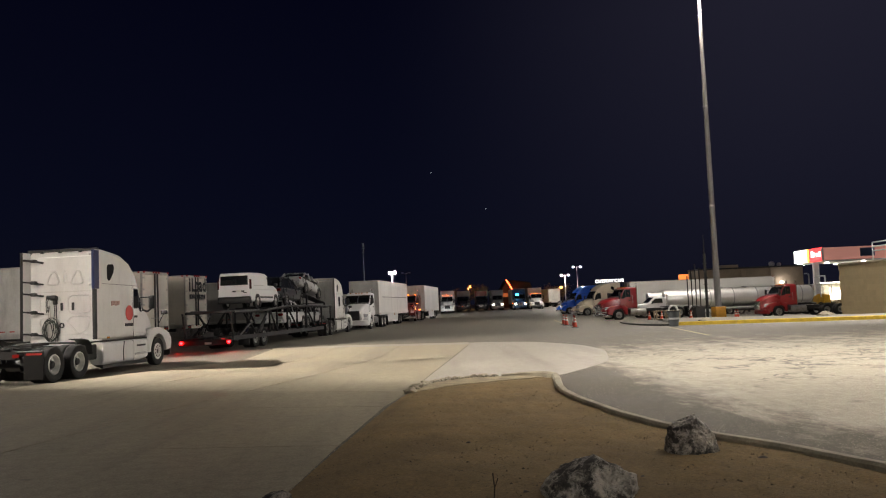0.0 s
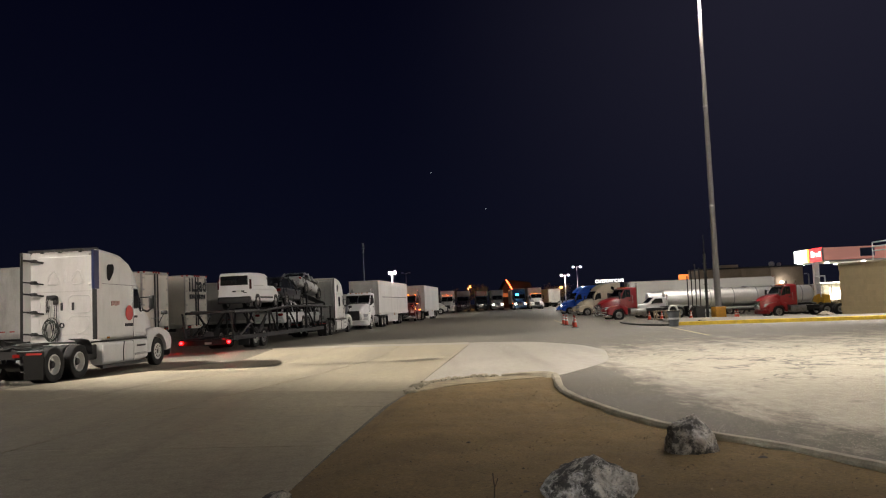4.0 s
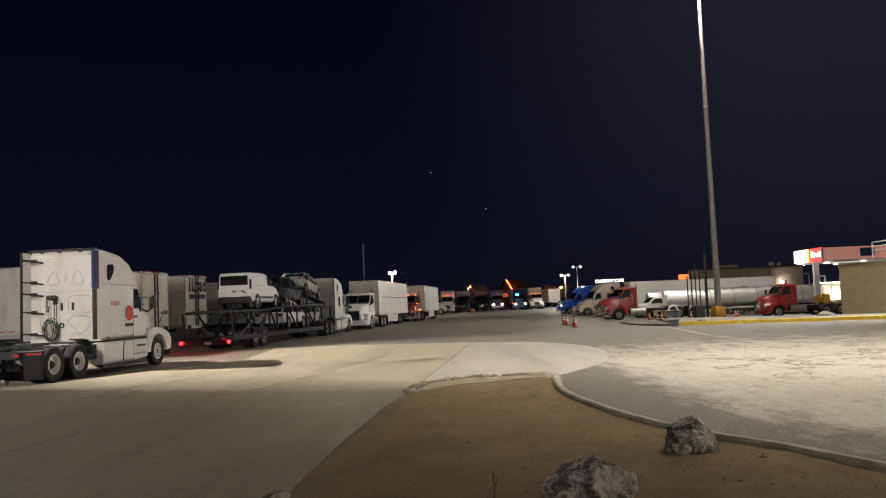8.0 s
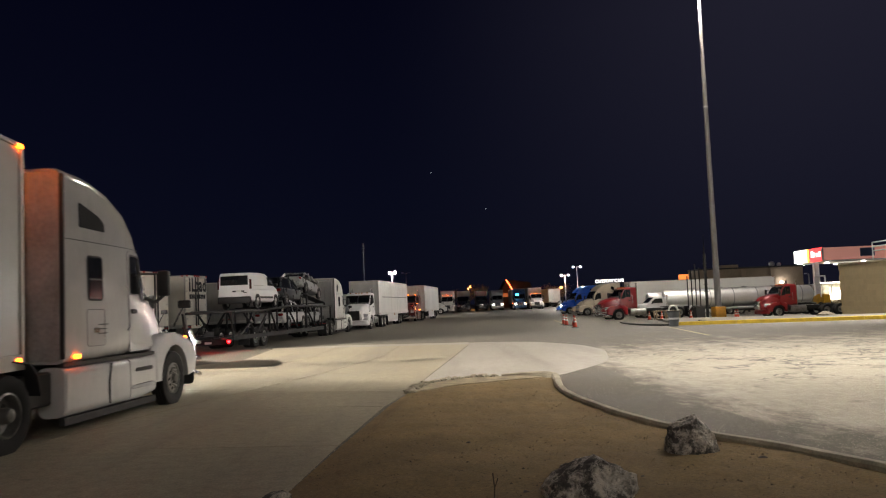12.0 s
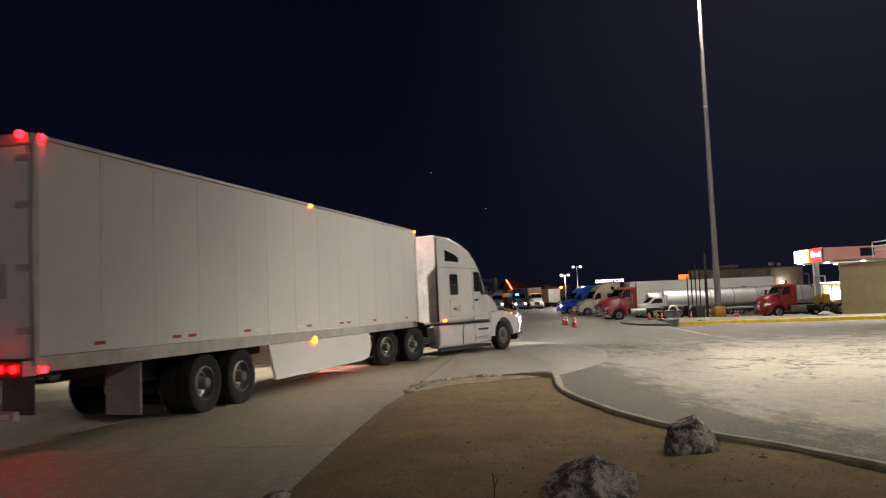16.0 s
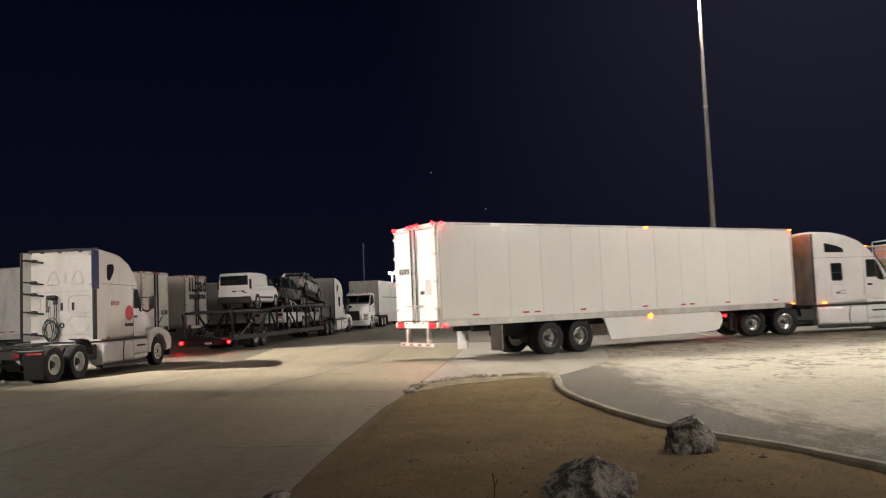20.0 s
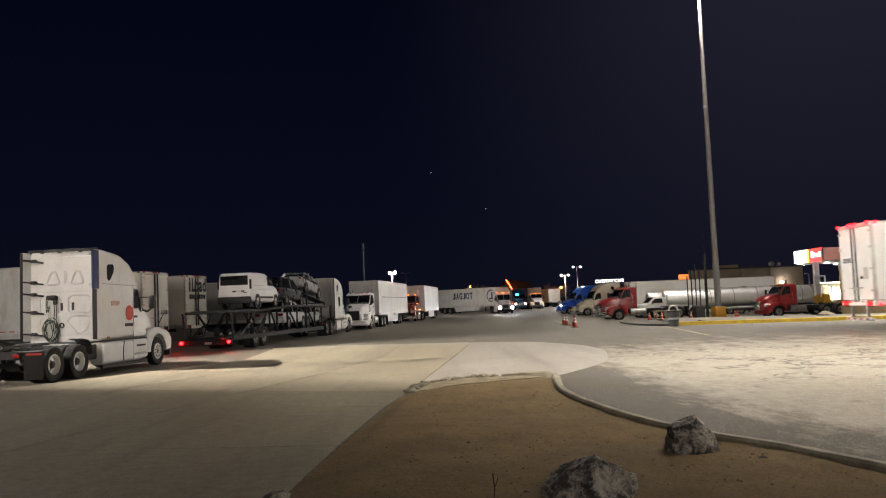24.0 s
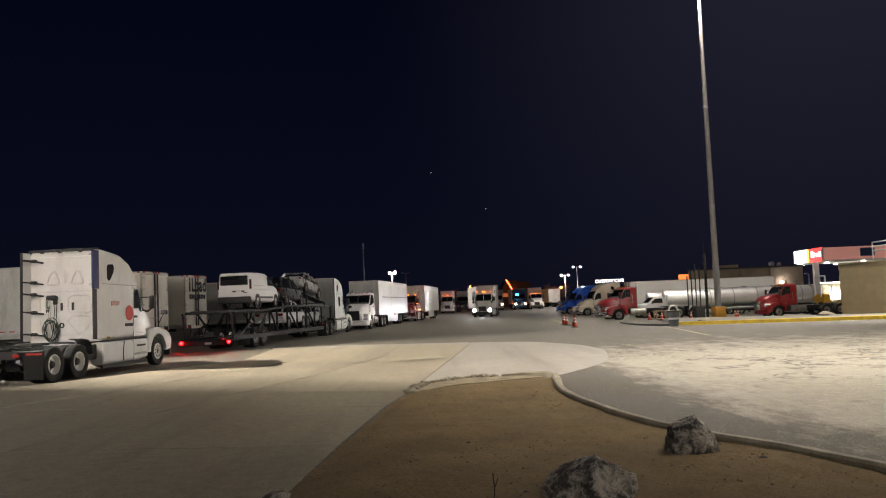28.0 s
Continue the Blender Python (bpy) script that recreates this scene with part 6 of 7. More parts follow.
def flatbed_truck():
    """A low white truck without a load: a small cab, a bare frame, two axles under rounded fenders."""
    t = thing("flatbed_truck", "low white truck with a bare frame, parked before the tank", "truck")
    cab = part("cab", loft(B(), [rring(x, a, b, 0.72, z, 0.14, 4) for x, a, b, z in ((1.95, 1.0, 0.84, 1.98), (2.3, 1.02, 0.84, 2.06), (3.1, 1.02, 0.84, 2.04), (3.75, 1.02, 0.96, 1.46))]), WHITE, t)
    part("hood", loft(B(), [rring(x, a, b, 0.66, z, 0.14, 4) for x, a, b, z in ((3.7, 1.02, 0.96, 1.45), (4.6, 1.0, 0.92, 1.38), (4.95, 0.92, 0.84, 1.2))]), WHITE, t)
    part("bumper", box(B(), (4.85, 5.1), (-1.0, 1.0), (0.42, 0.66), 0.05), CHROME, t)
    part("windshield", strip(B(), [(3.72, 1.52), (3.14, 2.0)], -0.8, 0.8, 0.03), GLASS, t)
    for s in (-1, 1):
        part("side_window", plate(B(), [(2.3, 1.46), (3.42, 1.46), (3.02, 1.9), (2.36, 1.9)], s * 0.86, s * 0.99), GLASS, cab)
        part("mirror", box(B(), (3.3, 3.42), (s * 1.1, s * 1.28), (1.4, 1.7), 0.03), BLACK, cab)
        part("chassis_rail", box(B(), (-1.5, 2.1), (s * 0.42 - 0.05, s * 0.42 + 0.05), (0.72, 0.95)), FRAME, t)
        part("tool_box", box(B(), (1.3, 1.95), (s * 0.55, s * 1.05), (0.5, 0.98), 0.03), FRAME, t)
        for x in (-0.78, 0.78):
            q = [(x + 0.66 * math.cos(a), 0.5 + 0.66 * math.sin(a)) for a in [radians(d) for d in range(12, 169, 13)]] + [(x + 0.6 * math.cos(a), 0.5 + 0.6 * math.sin(a)) for a in [radians(d) for d in range(168, 11, -13)]]
            part("quarter_fender", plate(B(), q, s * 0.72, s * 1.28), WHITE, t, "white rounded fender over a wheel")
        wheel(t, 4.1, s * 1.0, rim="alu", steer=True)
    for x in (-0.78, 0.78):
        axle_wheels(t, x, "alu")
    part("cross_member", box(B(), (-1.5, -1.4), (-0.6, 0.6), (0.7, 0.95)), FRAME, t)
    part("coupling_plate", box(B(), (-0.5, 0.5), (-0.4, 0.4), (0.96, 1.06), 0.03), FRAME, t)
    part("exhaust_stack", cyl(B(), (1.82, 0.8, 0.9), (1.82, 0.8, 2.3), 0.06, 10), BRIGHTWORK, t)
    return t


put(flatbed_truck(), 23.4, 80.6, 182)


def tank_trailer():
    t = thing("tank_trailer", "polished steel tank trailer on a dark frame", "tank trailer")
    L = 15.8
    prof = [(0.0, 0.15), (0.1, 0.6), (0.35, 0.87), (0.6, 0.91), (L - 0.6, 0.91), (L - 0.35, 0.87), (L - 0.1, 0.6), (L, 0.15)]
    rings = [[(x, r * math.cos(a), 2.06 + r * math.sin(a)) for a in [2 * math.pi * k / 32 for k in range(32)]] for x, r in prof]
    part("tank", loft(B(), rings), mk("tank_steel", (0.92, 0.91, 0.88), 0.46, metal=0.9, var=0.06, scale=1), t, "mirror-polished steel barrel")
    for x in (1.4, 3.6, 6.0, 8.4, 10.8):
        part("tank_band", hoop(B(), [(0.912, -0.03), (0.93, -0.03), (0.93, 0.03), (0.912, 0.03)], 32), STEEL, t, at=pose(x, 0, 2.06, 0, 0, 90))
    part("nose_drum", lathe(B(), [(0.2, -0.05), (0.58, 0.0), (0.6, 0.1), (0.6, 1.45), (0.52, 1.5), (0.2, 1.52)], 24), MATS["tank_steel"], t, "smaller steel drum ahead of the barrel", at=pose(L - 0.2, 0, 2.2, 0, 0, -90))
    part("walkway", box(B(), (2.0, 11.0), (-0.35, 0.35), (2.96, 3.0)), STEEL, t)
    for x in (4.0, 7.0, 9.5):
        part("hatch", cyl(B(), (x, 0, 2.9), (x, 0, 3.1), 0.28, 14), STEEL, t)
    for s in (-1, 1):
        part("frame_rail", box(B(), (0.3, L - 0.6), (s * 0.5 - 0.05, s * 0.5 + 0.05), (0.92, 1.16)), FRAME, t)
        part("fender", plate(B(), [(0.1, 1.1), (0.6, 1.22), (3.6, 1.22), (4.1, 1.1), (4.1, 1.05), (3.6, 1.17), (0.6, 1.17), (0.1, 1.05)], s * 0.75, s * 1.25), STEEL, t)
        part("landing_leg", box(B(), (L - 3.6, L - 3.46), (s * 0.6 - 0.06, s * 0.6 + 0.06), (0.3, 1.0)), FRAME, t)
        part("hose_tube", cyl(B(), (4.6, s * 0.95, 0.95), (9.4, s * 0.95, 0.95), 0.12, 12), STEEL, t)
    part("valve_box", box(B(), (5.6, 7.4), (-0.9, 0.9), (0.62, 1.1), 0.03), FRAME, t)
    for x in (1.2, 2.45):
        axle_wheels(t, x, "alu")
    return t


put(tank_trailer(), 37.7, 84.0, 181.5)
put(dry_trailer(TRAILER_WHITE, "long white box trailer behind the tank trailer", panels=True, fine=False), 36.6, 92.0, 181)


# ---- lamps and poles ----
LAMP_LENS = glow("lamp_lens_lit", (1.0, 0.95, 0.85), 30)
SODIUM = glow("sodium_lamp_lit", (1.0, 0.36, 0.06), 12)
POLE = mk("pole_steel", (0.34, 0.33, 0.32), 0.55, metal=0.3, var=0.2, scale=2, stretch=(1, 1, 0.2))


def high_mast():
    t = thing("high_mast_lamp", "tall tapered steel light mast on a yellow-painted base", "lamp post")
    part("pole", cyl(B(), (0, 0, 0.9), (0, 0, 31.0), 0.3, 16, 0.15), POLE, t)
    for z in (10.2, 19.5):
        part("pole_joint", hoop(B(), [(0.33 - 0.006 * z, -0.12), (0.335 - 0.006 * z, -0.1), (0.335 - 0.006 * z, 0.1), (0.32 - 0.006 * z, 0.12)], 18), POLE, t, at=pose(0, 0, z, 90, 0, 0))
    part("base", box(B(), (-0.5, 0.5), (-0.5, 0.5), (0, 0.98), 0.06, 2), mk("ochre_paint", (0.55, 0.27, 0.03), 0.6, var=0.2, scale=2, dirt=0.3), t, "ochre-painted concrete base")
    for k in range(4):
        part("bolt", cyl(B(), (0.42 * (-1) ** k, 0.42 * (1 if k < 2 else -1), 0.98), (0.42 * (-1) ** k, 0.42 * (1 if k < 2 else -1), 1.08), 0.04, 8), STEEL, t)
    part("flange", cyl(B(), (0, 0, 0.98), (0, 0, 1.03), 0.5, 18), POLE, t)
    part("head_ring", hoop(B(), [(1.0, -0.05), (1.08, -0.05), (1.08, 0.05), (1.0, 0.05)], 24), STEEL, t, at=pose(0, 0, 31.4, 90, 0, 0))
    for k in range(6):
        a = radians(60 * k + 15)
        hd = part("lamp_head", box(B(), (0.75, 1.55), (-0.22, 0.22), (31.3, 31.6), 0.06), STEEL, t, at=pose(0, 0, 0, 0, 0, math.degrees(a)))
        part("lens", box(B(), (0.85, 1.45), (-0.17, 0.17), (31.265, 31.296), 0.01), LAMP_LENS, hd)
    arm = part("arm", tube(B(), [(0, 0, 30.6), (-1.6, -0.4, 30.75)], 0.06), POLE, t)
    part("flood_head", box(B(), (-3.2, -1.6), (-0.75, -0.05), (30.45, 30.85), 0.08, 2), STEEL, arm)
    part("flood_lens", box(B(), (-3.1, -1.7), (-0.7, -0.1), (30.38, 30.445), 0.02), LAMP_LENS, arm, "lit flood lens")
    return t


put(high_mast(), 25.0, 75.0, 8)


def lamp_post(label, height, arms=1, reach=0.8, lens=None, head=(0.5, 0.32, 0.12), ball=False):
    t = thing("street_lamp", label, "street lamp")
    part("pole", cyl(B(), (0, 0, 0), (0, 0, height), 0.11, 10, 0.07), POLE, t)
    part("base", cyl(B(), (0, 0, 0), (0, 0, 0.6), 0.28, 12), KERB, t)
    for k in range(arms):
        s = 1 if k == 0 else -1
        part("arm", tube(B(), [(0, 0, height - 0.15), (s * reach, 0, height)], 0.04), POLE, t)
        x = s * (reach + head[0] / 2)
        hd = part("lamp_head", box(B(), (x - head[0] / 2, x + head[0] / 2), (-head[1] / 2, head[1] / 2), (height - 0.02, height + head[2]), 0.03), STEEL, t)
        if ball:
            bm = B()
            bmesh.ops.create_uvsphere(bm, u_segments=14, v_segments=8, radius=head[0] * 0.46)
            part("lens", bm, lens or LAMP_LENS, hd, at=pose(x, 0, height - 0.02))
            continue
        z0 = height - 0.07
        part("lens", box(B(), (x - head[0] / 2 + 0.03, x + head[0] / 2 - 0.03), (-head[1] / 2 + 0.03, head[1] / 2 - 0.03), (z0, height - 0.024), 0.02), lens or LAMP_LENS, hd)
    return t


put(lamp_post("lamp post with a flood head close to the parked row", 10.6, 1, 0.4), -19.7, 27.0, 12)
put(lamp_post("tall lamp post with a strong flood head behind the parked row", 19.6, 1, 0.4), -34.7, 28.2, 3)
put(lamp_post("lamp post with a flood head beside the drive", 9.6, 1, 0.4), -15.6, 5.9, 60)
put(lamp_post("lamp post on the raised pavement", 10.1, 1, 0.9), 28.0, 43.5, 180)
put(lamp_post("lamp post at the side of the lot", 9.1, 1, 0.9), 21.0, 18.0, 180)
put(lamp_post("lamp post with a flood head beside the lot", 14.1, 1, 0.9), 16.5, 12.5, 180)
put(lamp_post("lamp post behind the dirt bed", 6.6, 1, 0.9), 4.5, -8.0, 180)
BRIGHT = glow("far_lamp_lit", (1.0, 0.97, 0.9), 90)
put(lamp_post("lamp post with two bright heads beyond the parked row", 6.7, 2, 0.16, BRIGHT, (0.4, 0.4, 0.22), True), -7.55, 118.5, 20)
put(lamp_post("dark lamp post with flat heads beyond the parked row", 9.9, 2, 0.7, STEEL), -9.6, 205.0, 30)
put(lamp_post("lamp post with two bright heads at the lot entry", 7.7, 2, 0.5, BRIGHT, (0.36, 0.36, 0.16), True), 24.6, 151.0, 10)
put(lamp_post("lamp post with two bright heads further along the entry", 6.9, 2, 0.65, BRIGHT, (0.36, 0.36, 0.16), True), 26.0, 176.0, 10)
put(lamp_post("orange sodium lamp behind the far row", 5.9, 1, 0.3, SODIUM, (0.6, 0.6, 0.3), True), 5.9, 206.0, 0)
put(lamp_post("orange sodium lamp behind the cream trailer", 5.0, 1, 0.3, SODIUM, (0.7, 0.6, 0.3), True), 31.0, 222.0, 0)


def antenna():
    t = thing("antenna_mast", "thin antenna mast with a small panel at its tip", "antenna")
    part("pole", cyl(B(), (0, 0, 0), (0, 0, 13.0), 0.055, 8, 0.04), STEEL, t)
    part("panel", box(B(), (-0.12, 0.12), (-0.1, 0.1), (12.8, 13.5), 0.03), WHITE, t)
    for z in (11.8, 12.5):
        part("cross_arm", box(B(), (-0.3, 0.3), (-0.03, 0.03), (z, z + 0.05)), STEEL, t)
    return t


put(antenna(), -14.7, 150.0, 0)

# ---- kerbs, islands and buildings on the right ----
walk_mat = mk("pavement_concrete", (0.25, 0.235, 0.2), 0.8, var=0.2, scale=0.8, bump=0.4, bscale=40)
xs, ys = steps(13.2, 62, 24), steps(0, 1, 12)


def pavement_strip():
    verts, faces = [], []
    for v in steps(0, 1, 14):
        for x in xs:
            y0 = 47.0 - (x - 13.3) * 0.32 + 0.12
            y1 = 66.0 if x > 17 else 47 + 0.12 + (x - 13.2) * 5.0
            y = y0 + (y1 - y0) * v
            verts.append((x, y, gz(x, y) + 0.15))
    n = len(xs)
    faces = [(j * n + i, j * n + i + 1, (j + 1) * n + i + 1, (j + 1) * n + i) for j in range(14) for i in range(n - 1)]
    me = bpy.data.meshes.new("pavement")
    me.from_pydata(verts, [], faces)
    me.materials.append(walk_mat)
    return tagged(new("pavement", me), "raised concrete pavement behind a yellow kerb", "pavement", "", "structure")


pavement_strip()
kerb_run("kerb", [(13.2, 47.05), (23.5, 43.75), (36, 39.75), (62, 31.4)], YELLOW, 0.3, 0.2, "yellow-painted kerb along the pavement", 3.0)
kerb_run("kerb", [(17.0, 66.0), (40.0, 66.0), (62.0, 66.0)], KERB, 0.16, 0.15, "grey kerb behind the pavement", 5.0)
kerb_run("kerb", [(12.9, 60.0), (12.1, 55.0), (11.95, 50.0), (12.5, 47.2), (13.2, 46.9)], FRAME, 0.34, 0.09, "low dark asphalt berm beside the bin", 4.0)


def paint_line(x0, y0, x1, y1, w, mat, label):
    d = Vector((x1 - x0, y1 - y0)).normalized()
    n = Vector((-d.y, d.x)) * w / 2
    k = max(2, int(math.hypot(x1 - x0, y1 - y0) / 2))
    verts, faces = [], []
    for i in range(k + 1):
        x, y = x0 + (x1 - x0) * i / k, y0 + (y1 - y0) * i / k
        for s in (-1, 1):
            verts.append((x + s * n.x, y + s * n.y, gz(x, y) + 0.006))
    for i in range(k):
        faces.append((2 * i, 2 * i + 1, 2 * i + 3, 2 * i + 2))
    me = bpy.data.meshes.new("road_marking")
    me.from_pydata(verts, [], faces)
    me.materials.append(mat)
    return tagged(new("road_marking", me), label, "road marking", "", "structure")


OLD_YELLOW = mk("worn_yellow_line", (0.5, 0.43, 0.24), 0.7, var=0.35, scale=3)
paint_line(12.0, 44.0, 10.76, 33.6, 0.1, OLD_YELLOW, "worn yellow line on the asphalt")
paint_line(13.6, 46.0, 24.5, 41.5, 0.1, OLD_YELLOW, "worn yellow line along the kerb")
paint_line(9.2, 65.0, 10.5, 80.0, 0.1, OLD_YELLOW, "worn yellow line beside the cones")


def masonry_building():
    """The tan block building: its west and south walls, coursed blocks with joints, and a rail on the roof."""
    t = thing("block_building", "tan block-wall building with a flat roof and a white roof rail", "building")
    x0, x1, y0, y1, h = 30.2, 52.0, 20.0, 62.5, 4.05
    zb = -1.1
    tan = mk("tan_block", (0.33, 0.26, 0.145), 0.85, var=0.1, scale=0.9, bump=0.6, bscale=30, rand=0.025)
    part("wall", box(B(), (x0 + 0.03, x1), (y0 + 0.03, y1 - 0.03), (zb, h - 0.62)), mk("mortar", (0.345, 0.26, 0.14), 0.9, var=0.1), t)
    part("roof", box(B(), (x0 + 0.2, x1 - 0.2), (y0 + 0.2, y1 - 0.2), (h - 0.62, h - 0.55)), KERB, t)
    me = mesh_of("block", box(B(), (0, 0.05), (0.0015, 0.7985), (0.0015, 0.3885), 0.004), tan)
    # blocks at the end that shows
    rows = 11
    for r in range(rows):
        z = zb + 0.29 + r * 0.39
        for k in range(25):
            yy = y1 - 0.8 * (k + 1) - (0.4 if r % 2 else 0)
            part("block", me, None, t, at=pose(x0 - 0.012, yy, z))
    bm = B()
    for r in range(rows):
        z = zb + 0.29 + r * 0.39
        for k in range(25, 52):
            yy = y1 - 0.8 * (k + 1) - (0.4 if r % 2 else 0)
            box(bm, (x0 - 0.012, x0 + 0.038), (yy + 0.0015, yy + 0.7985), (z + 0.0015, z + 0.3885))
    part("blocks", bm, tan, t)["kind"] = "stuff"
    part("coping", box(B(), (x0 - 0.08, x0 + 0.25), (y0, y1 + 0.05), (zb + 0.29 + rows * 0.39, zb + 0.4 + rows * 0.39), 0.02), KERB, t)
    bm = B()
    for k in range(4):
        y = 58.3 - k * 2.0
        tube(bm, [(x0 + 0.5, y, 3.6), (x0 + 0.5, y, 4.9)], 0.045)
    for z in (4.3, 4.6, 4.9):
        tube(bm, [(x0 + 0.5, 58.3, z), (x0 + 0.5, 50.0, z)], 0.045)
    part("roof_rail", bm, WHITE, t, "white tube guard rail on the roof")
    return t


masonry_building()


def store():
    t = thing("store_building", "long low brown store with roof vents and a parapet", "building")
    zb = -0.85
    brown = mk("brown_stucco", (0.24, 0.19, 0.14), 0.9, var=0.15, scale=0.6, bump=0.3, bscale=20)
    part("wall", box(B(), (35.0, 49.2), (112.0, 117.0), (zb, 5.0)), brown, t)
    part("parapet", box(B(), (34.9, 49.3), (111.9, 117.1), (5.0, 5.2), 0.03), FRAME, t)
    part("parapet", box(B(), (38.2, 40.6), (112.5, 116.0), (5.2, 5.6), 0.02), brown, t)
    for x, r in ((45.6, 0.42), (46.6, 0.3)):
        bm = B()
        bmesh.ops.create_uvsphere(bm, u_segments=14, v_segments=8, radius=r)
        part("roof_vent", bm, STEEL, t, at=pose(x, 113.5, 5.2 + r * 0.75))
    for x in (37.0, 41.0, 45.0):
        part("pilaster", box(B(), (x - 0.3, x + 0.3), (111.8, 112.0), (zb, 5.0), 0.03), brown, t)
    part("roof_sign", box(B(), (33.9, 35.6), (118.0, 118.3), (3.9, 4.7), 0.1), glow("orange_sign_lit", (1.0, 0.28, 0.06), 1.2), t, "small orange lit roof sign")
    part("door", box(B(), (47.5, 48.5), (111.9, 112.05), (zb, zb + 2.1), 0.02), FRAME, t)
    part("wall_lamp", box(B(), (46.05, 46.35), (111.75, 112.0), (2.85, 3.0), 0.02), LAMP_LENS, t)
    # lit sign on a frame
    sign = part("sign_frame", box(B(), (21.9, 26.6), (119.9, 120.1), (3.85, 3.95)), FRAME, t)
    for x in (22.3, 26.2):
        part("sign_post", box(B(), (x - 0.06, x + 0.06), (119.95, 120.05), (gz(x, 120), 3.9)), FRAME, t)
    me = text_mesh("OUTPOST CAFE", 0.46, 0.06, -0.4)
    me.materials.append(glow("sign_letters_lit", (1.0, 0.96, 0.92), 4))
    w = max(v.co.x for v in me.vertices)
    for v in me.vertices:
        v.co.x *= 4.2 / w
    part("sign_lettering", me, None, t, "lit white letters reading OUTPOST CAFE", at=pose(22.15, 119.95, 4.02))
    return t


store()


def fuel_canopy():
    t = thing("fuel_canopy", "red-lit fuel canopy on white columns with a lit price panel", "canopy")
    z0 = -0.8
    part("fascia", box(B(), (54.9, 95.0), (118.0, 125.5), (5.9, 7.75), 0.04), glow("canopy_fascia_lit", (0.75, 0.34, 0.27), 0.34), t, "softly lit salmon-red fascia")
    part("soffit", box(B(), (54.9, 95.0), (118.0, 125.5), (5.62, 5.9)), STEELWHEEL, t)
    sgn = part("corner_sign", box(B(), (54.7, 54.95), (117.85, 118.05), (5.9, 7.7)), STEELWHEEL, t)
    a, b = Vector((54.84, 127.6)), Vector((54.84, 118.0))
    for f0, f1, mat, nm in ((0.0, 0.47, glow("panel_white", (1.0, 0.97, 0.9), 2.2), "white_panel"), (0.47, 0.54, glow("panel_yellow", (1.0, 0.45, 0.05), 4), "yellow_panel"), (0.54, 1.0, glow("panel_red", (1.0, 0.05, 0.05), 2.4), "red_panel")):
        p, q = a.lerp(b, f0), a.lerp(b, f1)
        part(nm, box(B(), (p.x, p.x + 0.04), (q.y, p.y), (5.85, 7.8)), mat, sgn)
    d = (b - a).normalized()
    for k, (w, h) in enumerate(((0.7, 0.9), (0.35, 0.75), (0.5, 0.6), (0.7, 0.7))):
        p = a.lerp(b, 0.62 + k * 0.085)
        q = p + d * w
        part("logo_bar", box(B(), (p.x - 0.03, p.x), (q.y, p.y), (6.5, 6.5 + h)), MATS["panel_white"], sgn)
    part("blue_sign", box(B(), (60.3, 62.4), (117.9, 118.0), (6.3, 7.5), 0.02), mk("sign_blue", (0.05, 0.08, 0.16), 0.5, var=0.1), t)
    for x, y in ((54.2, 119.0), (66.0, 119.0), (78.0, 119.0), (54.2, 131.0)):
        part("column", box(B(), (x - 0.35, x + 0.35), (y - 0.35, y + 0.35), (z0, 5.7), 0.05), WHITE, t, "white steel column")
    for x in (51.6, 55.5, 60.8, 64.0, 70.0):
        for y in (117.6, 126.0):
            part("downlight", cyl(B(), (x, y + 0.6, 5.45), (x, y + 0.6, 5.62), 0.3, 12), glow("downlight_lit", (1.0, 0.95, 0.9), 16), t)
    part("kiosk", box(B(), (57.5, 66.0), (126.0, 130.0), (z0, 2.6), 0.05), KERB, t)
    part("kiosk_window", box(B(), (59.2, 61.5), (125.9, 126.0), (0.1, 1.9), 0.02), glow("window_lit", (1.0, 0.9, 0.75), 1.6), t)
    part("kiosk_light", box(B(), (57.6, 61.5), (125.6, 126.0), (2.62, 2.8), 0.02), glow("kiosk_strip_lit", (1.0, 0.94, 0.85), 1.5), t)
    return t


fuel_canopy()


# ---- small things on the right ----
def traffic_cone(label):
    t = thing("traffic_cone", label, "traffic cone", "orange cones on the asphalt")
    part("base", box(B(), (-0.2, 0.2), (-0.2, 0.2), (0, 0.035), 0.012), BLACK, t)
    part("cone", lathe(B(), [(0.15, -0.035), (0.14, -0.05), (0.03, -0.72), (0.02, -0.73)], 20), CONE_ORANGE, t, at=pose(0, 0, 0, -90, 0, 0))
    for za, zb, ra, rb in ((0.32, 0.42, 0.098, 0.082), (0.5, 0.58, 0.069, 0.056)):
        part("collar", hoop(B(), [(ra, -za), (ra + 0.004, -za), (rb + 0.004, -zb), (rb, -zb)], 20), WHITE_TAPE, t, at=pose(0, 0, 0, -90, 0, 0))
    return t


c0 = put(traffic_cone("orange traffic cone with white reflective collars"), 8.62, 60.0, 10)
for x, y, a in ((8.36, 56.9, 30), (8.75, 56.0, 55), (8.0, 50.9, 5), (17.4, 70.0, 0), (18.3, 69.4, 20), (20.0, 66.8, 40), (24.6, 69.5, 15), (25.1, 70.4, 15)):
    copy_thing(c0, pose(x, y, gz(x, y) + (0.13 if 20 < x < 29 and y < 66 else 0), 0, 0, a))


